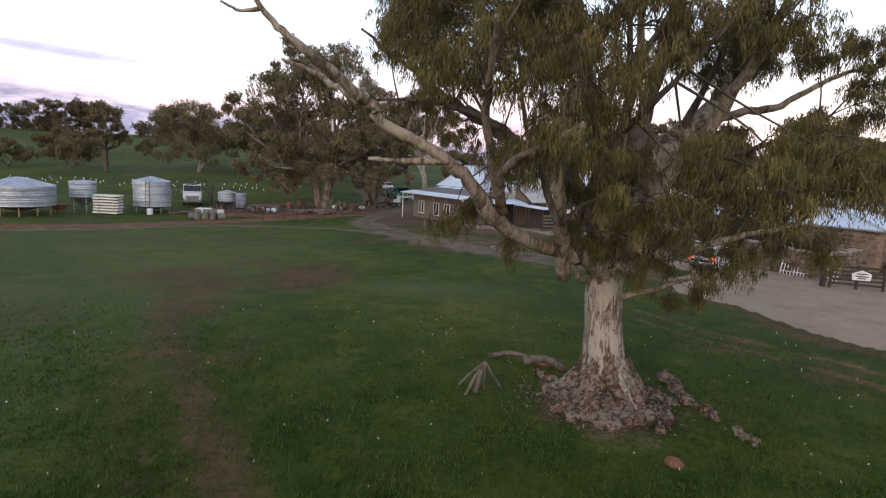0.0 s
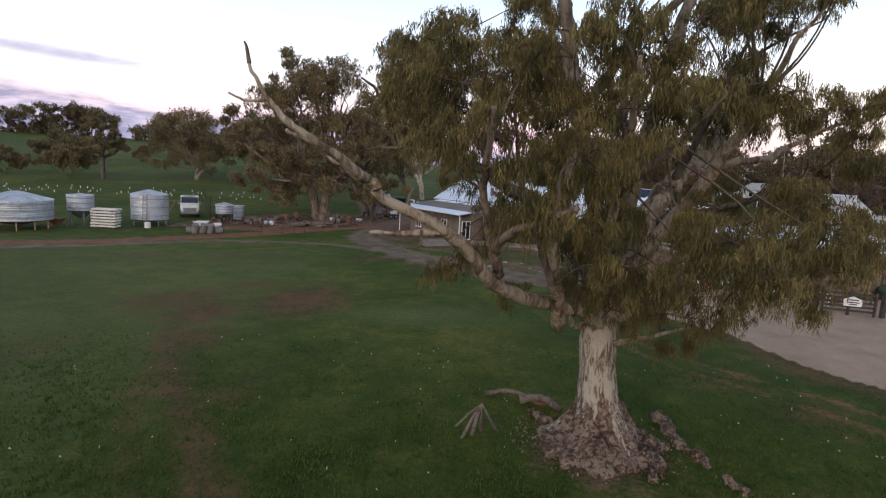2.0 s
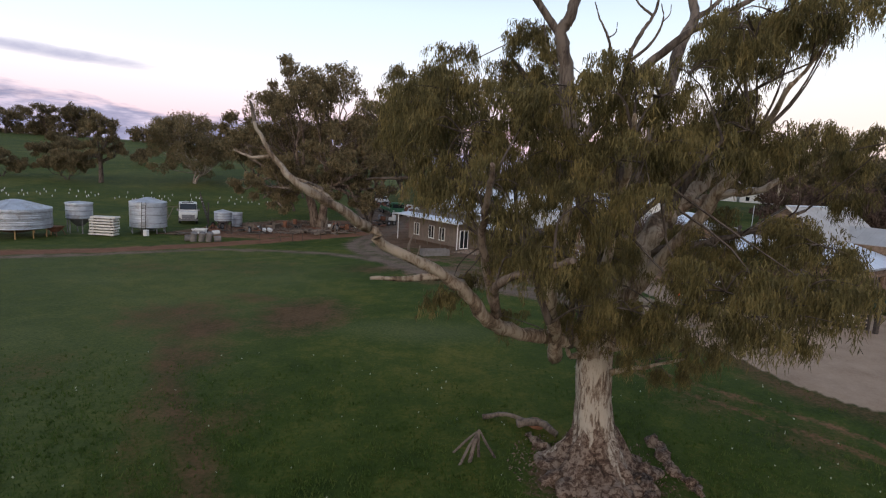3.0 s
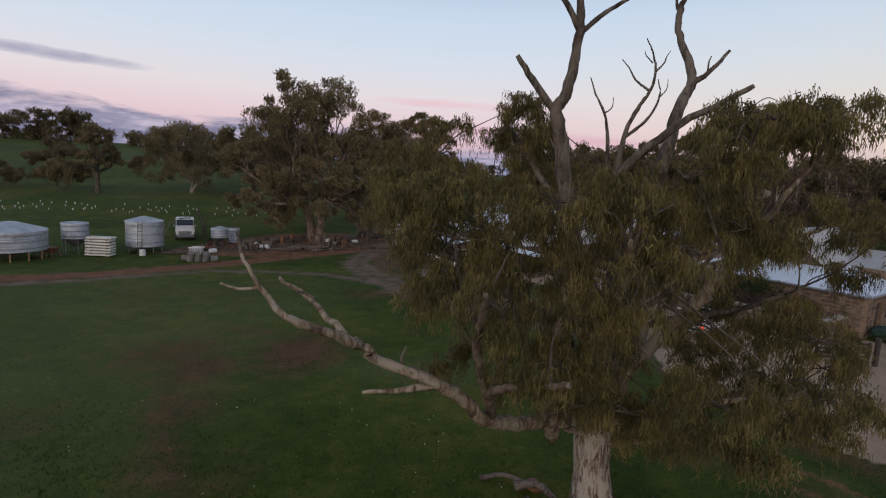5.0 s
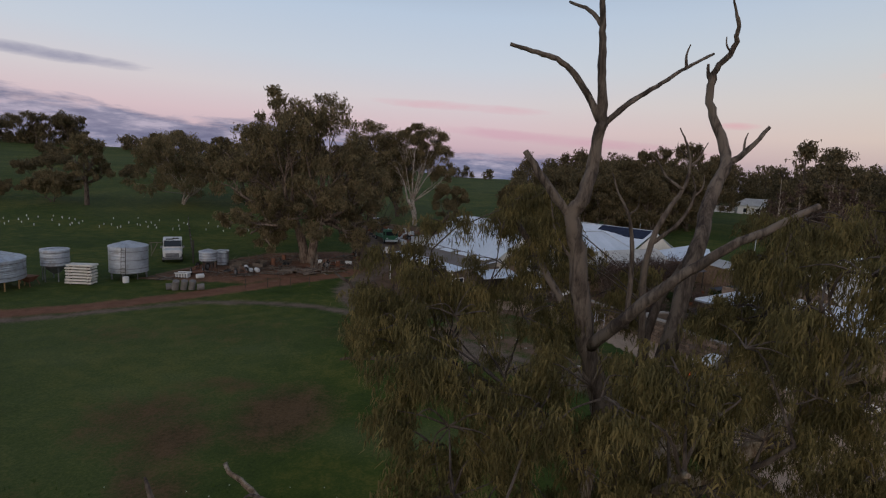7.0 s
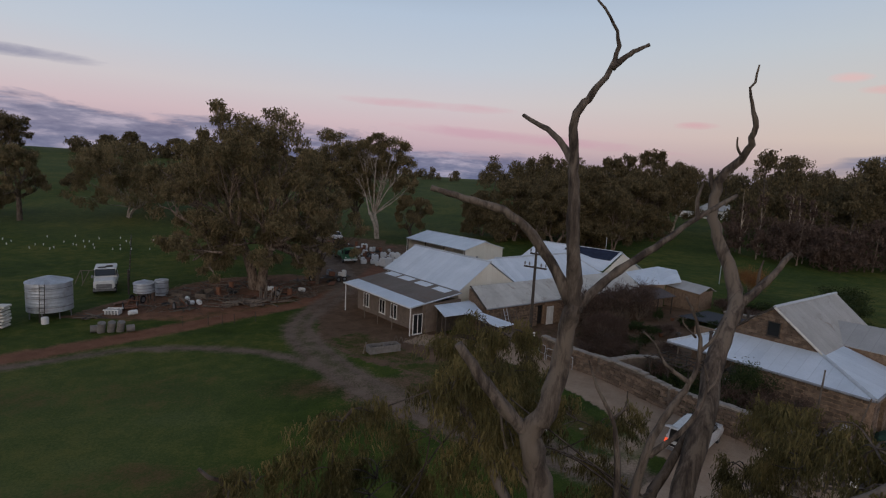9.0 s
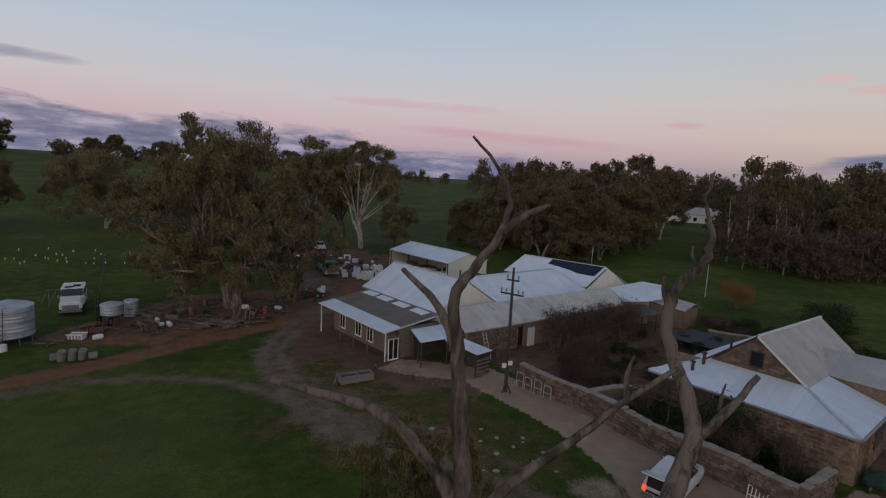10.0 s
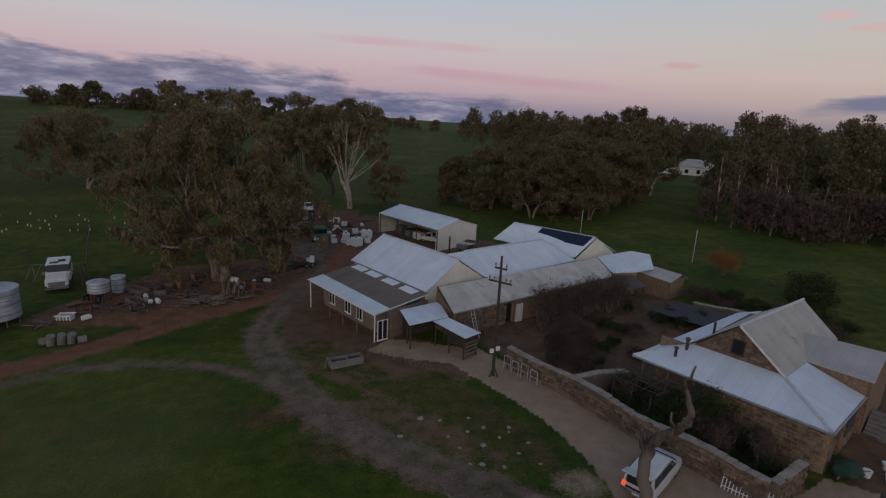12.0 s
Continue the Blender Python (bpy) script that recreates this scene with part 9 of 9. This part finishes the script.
def barn_clutter():
    """Ladder and loose frames leaning at the barn, pipe hoops along the wall."""
    o = thing("leaning_ladder", "pale timber ladder leaning against the stone barn", "ladder")
    a0, a1 = Vector(at_uv(4.9, 7.9, gz_uv(4.9, 7.9))), Vector(at_uv(3.6, 8.3, 2.15))
    across = Vector((D2.x, D2.y, 0)) * 0.21
    for sgn in (-1, 1):
        g = Geo()
        tube(g, [a0 + across * sgn, a1 + across * sgn], 0.032, 6)
        piece("rail", g, TRIM, o)
    for k in range(7):
        c = a0.lerp(a1, (k + 0.7) / 7.6)
        g = Geo()
        tube(g, [c - across, c + across], 0.02, 5)
        piece("rung", g, TRIM, o)
    o = thing("old_door_surround", "old timber door surround leaning on the barn wall", "door surround")
    b0, b1 = Vector(at_uv(4.2, 9.4, gz_uv(4.2, 9.4))), Vector(at_uv(3.55, 9.4, 1.9))
    for sgn in (-0.45, 0.45):
        off = Vector((D2.x, D2.y, 0)) * sgn
        g = Geo()
        tube(g, [b0 + off, b1 + off], 0.045, 6)
        piece("jamb", g, TIMBER, o)
    g = Geo()
    tube(g, [b1 + Vector((D2.x, D2.y, 0)) * 0.5, b1 - Vector((D2.x, D2.y, 0)) * 0.5], 0.045, 6)
    piece("lintel", g, TIMBER, o)
    for u, h in ((10.4, 1.2), (11.2, 1.05), (12.1, 1.15), (13.0, 1.0)):
        o = thing("pipe_hoop", "pale bent pipe hoop standing along the wall", "hoop", group="pipe hoops")
        v = 5.4 + 0.05 * (u - 10.4)
        zz = gz_uv(u, v)
        g = Geo()
        tube(g, smooth_path([at_uv(u, v, zz - 0.05), at_uv(u, v, zz + h * 0.9), at_uv(u + 0.12, v, zz + h), at_uv(u + 0.55, v, zz + h), at_uv(u + 0.66, v, zz + h * 0.9), at_uv(u + 0.66, v, zz - 0.05)], 3), 0.025, 6)
        piece("pipe", g, TRIM, o)
        g = Geo()
        tube(g, [at_uv(u, v, zz + h * 0.45), at_uv(u + 0.66, v, zz + h * 0.45)], 0.018, 5)
        piece("crossbar", g, TRIM, o)


barn_clutter()


def garden():
    def sh(u, v, *a, **k):
        p = at_uv(u, v)
        shrub(p[0], p[1], *a, **k)
    rng = np.random.default_rng(51)
    twig_ball(*at_uv(11.5, 12.9)[:2], 4.4, 3.1, 1)
    sh(14.2, 10.6, 2.4, 1.6, 2, LEAF_BROWN, "rounded leafless brown shrub in the garden", n=5000, size=0.22)
    for k in range(13):
        sh(6.2 + 0.12 * k + rng.uniform(-0.6, 0.6), 14.5 + 1.0 * k, 2.2, 3.3, 10 + k, LEAF_BROWN, "tall bare twiggy shrub along the barn", n=450, size=0.5, name="twiggy_shrub", group="bare shrubs")
    for k in range(26):
        u, v = rng.uniform(8.5, 18), rng.uniform(7.5, 30)
        if 16.8 < u and v > 10:
            continue
        sh(u, v, rng.uniform(0.9, 1.8), rng.uniform(0.5, 1.2), 30 + k, LEAF_GARDEN if k % 3 else LEAF_BROWN, "low dark green garden shrub", n=1500, size=0.14, twiggy=False, name="garden_shrub", group="garden shrubs")
    for k in range(34):
        sh(rng.uniform(18.2, 29), rng.uniform(6.3, 10.4), rng.uniform(1.0, 1.9), rng.uniform(0.5, 1.5), 70 + k, LEAF_GARDEN, "dark green shrub inside the garden wall", n=1500, size=0.14, twiggy=False, name="garden_shrub", group="garden shrubs")
    for k in range(7):
        sh(rng.uniform(18.6, 28.5), rng.uniform(6.6, 9.8), 1.4, rng.uniform(1.5, 2.3), 240 + k, LEAF_BROWN, "bare brown twiggy bush inside the garden wall", n=500, size=0.4, name="twiggy_shrub", group="bare shrubs")
    sh(24.6, 9.3, 2.2, 3.0, 95, LEAF_GARDEN, "tall dark green bush by the farmhouse wall", n=6000, size=0.16, twiggy=False)
    sh(23.0, 9.0, 1.6, 2.0, 96, LEAF_GARDEN, "dark green bush by the farmhouse wall", n=3600, size=0.16, twiggy=False)
    for k in range(22):
        u, v = rng.uniform(11, 26), rng.uniform(35, 41)
        sh(u, v, rng.uniform(1.5, 3.0), rng.uniform(0.6, 1.4), 100 + k, LEAF_GARDEN if k % 2 else LEAF_BROWN, "rough dark shrub behind the garden", n=1600, size=0.2, twiggy=False, name="rough_shrub", group="rough shrubs")
    shrub(44.5, 79.5, 3.8, 3.0, 140, LEAF_RUST, "rounded rust-coloured shrub at the paddock edge", n=7000, size=0.24)
    shrub(50.0, 70.0, 5.0, 2.6, 141, LEAF_GARDEN, "dense dark hedge shrub by the paddock", n=6000, size=0.26, twiggy=False)
    shrub(46.5, 66.0, 4.0, 2.2, 142, LEAF_GARDEN, "dense dark hedge shrub by the paddock", n=5000, size=0.26, twiggy=False)
    # pergola of rough poles in the open bay
    t = thing("pergola", "rough grey pole pergola over the garden bay", "pergola")
    for u in (18.6, 20.0, 21.4):
        for v in (7.8, 10.4):
            g = Geo()
            bar_uv(g, (u, v, gz_uv(u, v) - 0.2), (u, v, 2.05), 0.05)
            piece("post", g, TIMBER_DARK, t)
    for v in (7.8, 8.7, 9.6, 10.4):
        g = Geo()
        bar_uv(g, (18.1, v, 2.08 + 0.03 * v % 0.1), (22.0, v + 0.2, 2.1), 0.04)
        piece("pole", g, TIMBER_DARK, t)
    for u in (18.4, 19.6, 20.8, 21.8):
        g = Geo()
        bar_uv(g, (u, 7.5, 2.17), (u + 0.3, 10.7, 2.2), 0.035)
        piece("pole", g, TIMBER_DARK, t)
    # two standing gas bottles against the wall
    for u, v in ((27.0, 9.9), (27.45, 10.0)):
        o = thing("gas_bottle", "dull grey gas bottle standing by the wall", "gas bottle", group="gas bottles")
        p = at_uv(u, v)
        z = gz(p[0], p[1])
        g = Geo()
        tube(g, [(p[0], p[1], z), (p[0], p[1], z + 0.05), (p[0], p[1], z + 1.1), (p[0], p[1], z + 1.25)], [0.17, 0.19, 0.19, 0.07], 14)
        piece("cylinder", g, STEEL, o)
        g = Geo()
        cylinder(g, p[0], p[1], z + 1.25, z + 1.36, 0.07, n=10)
        piece("valve", g, STEEL, o)
    # washing-up of pots and sleepers along the beds
    for k in range(9):
        u, v = 9.6 + 0.9 * k % 6, 16 + 1.7 * k
        p = at_uv(u, v)
        z = gz(p[0], p[1])
        o = thing("garden_pot", "plain clay garden pot in the beds", "pot", group="garden pots")
        g = Geo()
        tube(g, [(p[0], p[1], z), (p[0], p[1], z + 0.3), (p[0], p[1], z + 0.36)], [0.14, 0.22, 0.24], 12)
        piece("pot", g, RUST if k % 4 else CONCRETE, o)
        g = Geo()
        cylinder(g, p[0], p[1], z + 0.3, z + 0.365, 0.19, n=12)
        piece("soil", g, TIMBER_DARK, o)
    # dark netting frame over a bed
    o = thing("netting_frame", "low dark netting frame over garden beds", "frame")
    roof_part(o, "net", [[(11.2, 26.5, 0.95), (16.8, 26.8, 0.9), (17.2, 32.0, 0.95), (11.8, 31.6, 1.0)]], surface("shade_net", (0.035, 0.036, 0.042), (0.06, 0.062, 0.07), 6, 0.9), 0.03)
    for u, v in ((11.4, 26.8), (16.6, 27.0), (17.0, 31.7), (12.0, 31.3), (14.2, 27.0), (14.5, 31.4)):
        g = Geo()
        bar_uv(g, (u, v, gz_uv(u, v) - 0.1), (u, v, 0.93), 0.04)
        piece("post", g, TIMBER_DARK, o)
    # covered green thing and white tubs at the farmhouse corner
    p = at_uv(31.6, 12.0)
    z = gz(p[0], p[1])
    o = thing("covered_barrow", "green canvas covered barrow by the house corner", "barrow")
    bm = bmesh.new()
    bmesh.ops.create_uvsphere(bm, u_segments=16, v_segments=10, radius=1.0)
    for v in bm.verts:
        v.co *= 1 + 0.15 * noise.noise(v.co * 2)
        v.co.z = max(v.co.z, -0.2) * 0.7
    bmesh.ops.transform(bm, matrix=pose(p[0], p[1], z + 0.55) @ Matrix.Diagonal((0.95, 0.75, 0.75, 1)), verts=bm.verts)
    part("cover", bm, GREEN_CANVAS, o)
    wheel_parts(o, p[0], p[1], z, 0.22, 0.1, 0.3, -0.7, 0.0)
    g = Geo()
    tube(g, [(p[0] + 0.5, p[1], z + 0.5), (p[0] + 1.3, p[1] - 0.2, z + 0.6)], 0.03, 6)
    piece("handle", g, TIMBER, o)
    for k, (u, v) in enumerate(((32.4, 13.2), (33.4, 13.6), (33.0, 15.0), (34.0, 12.6))):
        p = at_uv(u, v)
        z = gz(p[0], p[1])
        o = thing("white_tub", "white plastic tub standing on the yard", "tub", group="white tubs")
        g = Geo()
        tube(g, [(p[0], p[1], z), (p[0], p[1], z + 0.4), (p[0], p[1], z + 0.45), (p[0], p[1], z + 0.43)], [0.18, 0.25, 0.26, 0.2], 14)
        piece("tub", g, PLASTIC, o)
        g = Geo()
        cylinder(g, p[0], p[1], z + 0.43, z + 0.46, 0.2, n=12)
        piece("lid", g, PAINT, o)


garden()


def tractor_shelter():
    """Tractor with a canopy and a flue pipe beside the shed."""
    x, y, _ = at_uv(-18.2, 28.5)
    z = gz(x, y)
    t = thing("tractor", "dark old tractor with a roof canopy beside the shed", "tractor")
    bevel_box("bonnet", STEEL, t, (x - 0.9, y + 0.5, z + 0.7), (1.6, 0.7, 0.7), 0.08, (0, 0, -0.5))
    bevel_box("seat_deck", TIMBER_DARK, t, (x + 0.4, y - 0.2, z + 0.6), (1.1, 1.0, 0.5), 0.06, (0, 0, -0.5))
    bevel_box("canopy", TIMBER_DARK, t, (x + 0.3, y - 0.15, z + 2.0), (1.7, 1.4, 0.1), 0.03, (0, 0, -0.5))
    for dx, dy in ((-0.3, 0.5), (0.9, -0.1), (-0.4, -0.5), (0.7, -0.9)):
        g = Geo()
        tube(g, [(x + dx, y + dy, z + 0.9), (x + dx, y + dy, z + 2.02)], 0.035, 6)
        piece("canopy_post", g, STEEL, t)
    for lx, ly, r in ((0.5, 0.75, 0.62), (0.5, -0.75, 0.62), (-1.2, 0.6, 0.36), (-1.2, -0.6, 0.36)):
        wheel_parts(t, x, y, z, r, 0.3, -0.5, lx, ly)
    p = at_uv(-20.0, 26.4)
    o = thing("dark_flue", "tall dark pipe standing by the shed corner", "pipe")
    g = Geo()
    tube(g, [(p[0], p[1], gz(p[0], p[1]) - 0.1), (p[0], p[1], 2.3)], 0.12, 10)
    piece("pipe", g, TIMBER_DARK, o)
    g = Geo()
    tube(g, [(p[0], p[1], 2.3), (p[0], p[1], 2.42)], 0.16, 10)
    piece("cap", g, STEEL, o)


tractor_shelter()


def far_house():
    t = thing("far_white_house", "distant white house with a pale hipped roof among trees", "house")
    x, y = 109.0, 206.0
    z = gz(x, y)
    bevel_box("wall", PAINT, t, (x, y, z - 0.4), (13, 8, 3.4), 0.05, (0, 0, -0.3))
    g = Geo()
    c, s = math.cos(-0.3), math.sin(-0.3)

    def at(a, b, h):
        return (x + a * c - b * s, y + a * s + b * c, z + h)
    g.add([at(-7, -4.5, 3.0), at(7, -4.5, 3.0), at(7, 4.5, 3.0), at(-7, 4.5, 3.0), at(-3.5, 0, 5.6), at(3.5, 0, 5.6)], [(0, 1, 5, 4), (2, 3, 4, 5), (3, 2, 1, 0)], [(1, 2, 5), (3, 0, 4)])
    piece("roof", g, IRON_PALE, t)
    for a in (-4, 0, 4):
        g = Geo()
        p = at(a, -4.05, 0.6)
        box(g, p[0], p[1], p[2], 1.2, 0.1, 1.4, -0.3)
        win = piece("window", g, GLASS, t)
        g = Geo()
        box(g, p[0], p[1], p[2] - 0.15, 1.4, 0.2, 0.12, -0.3)
        piece("sill", g, PAINT, win)
    bevel_box("annex", PAINT, t, (x - 11, y + 2, z - 0.4), (7, 5, 2.6), 0.05, (0, 0, -0.2))


far_house()
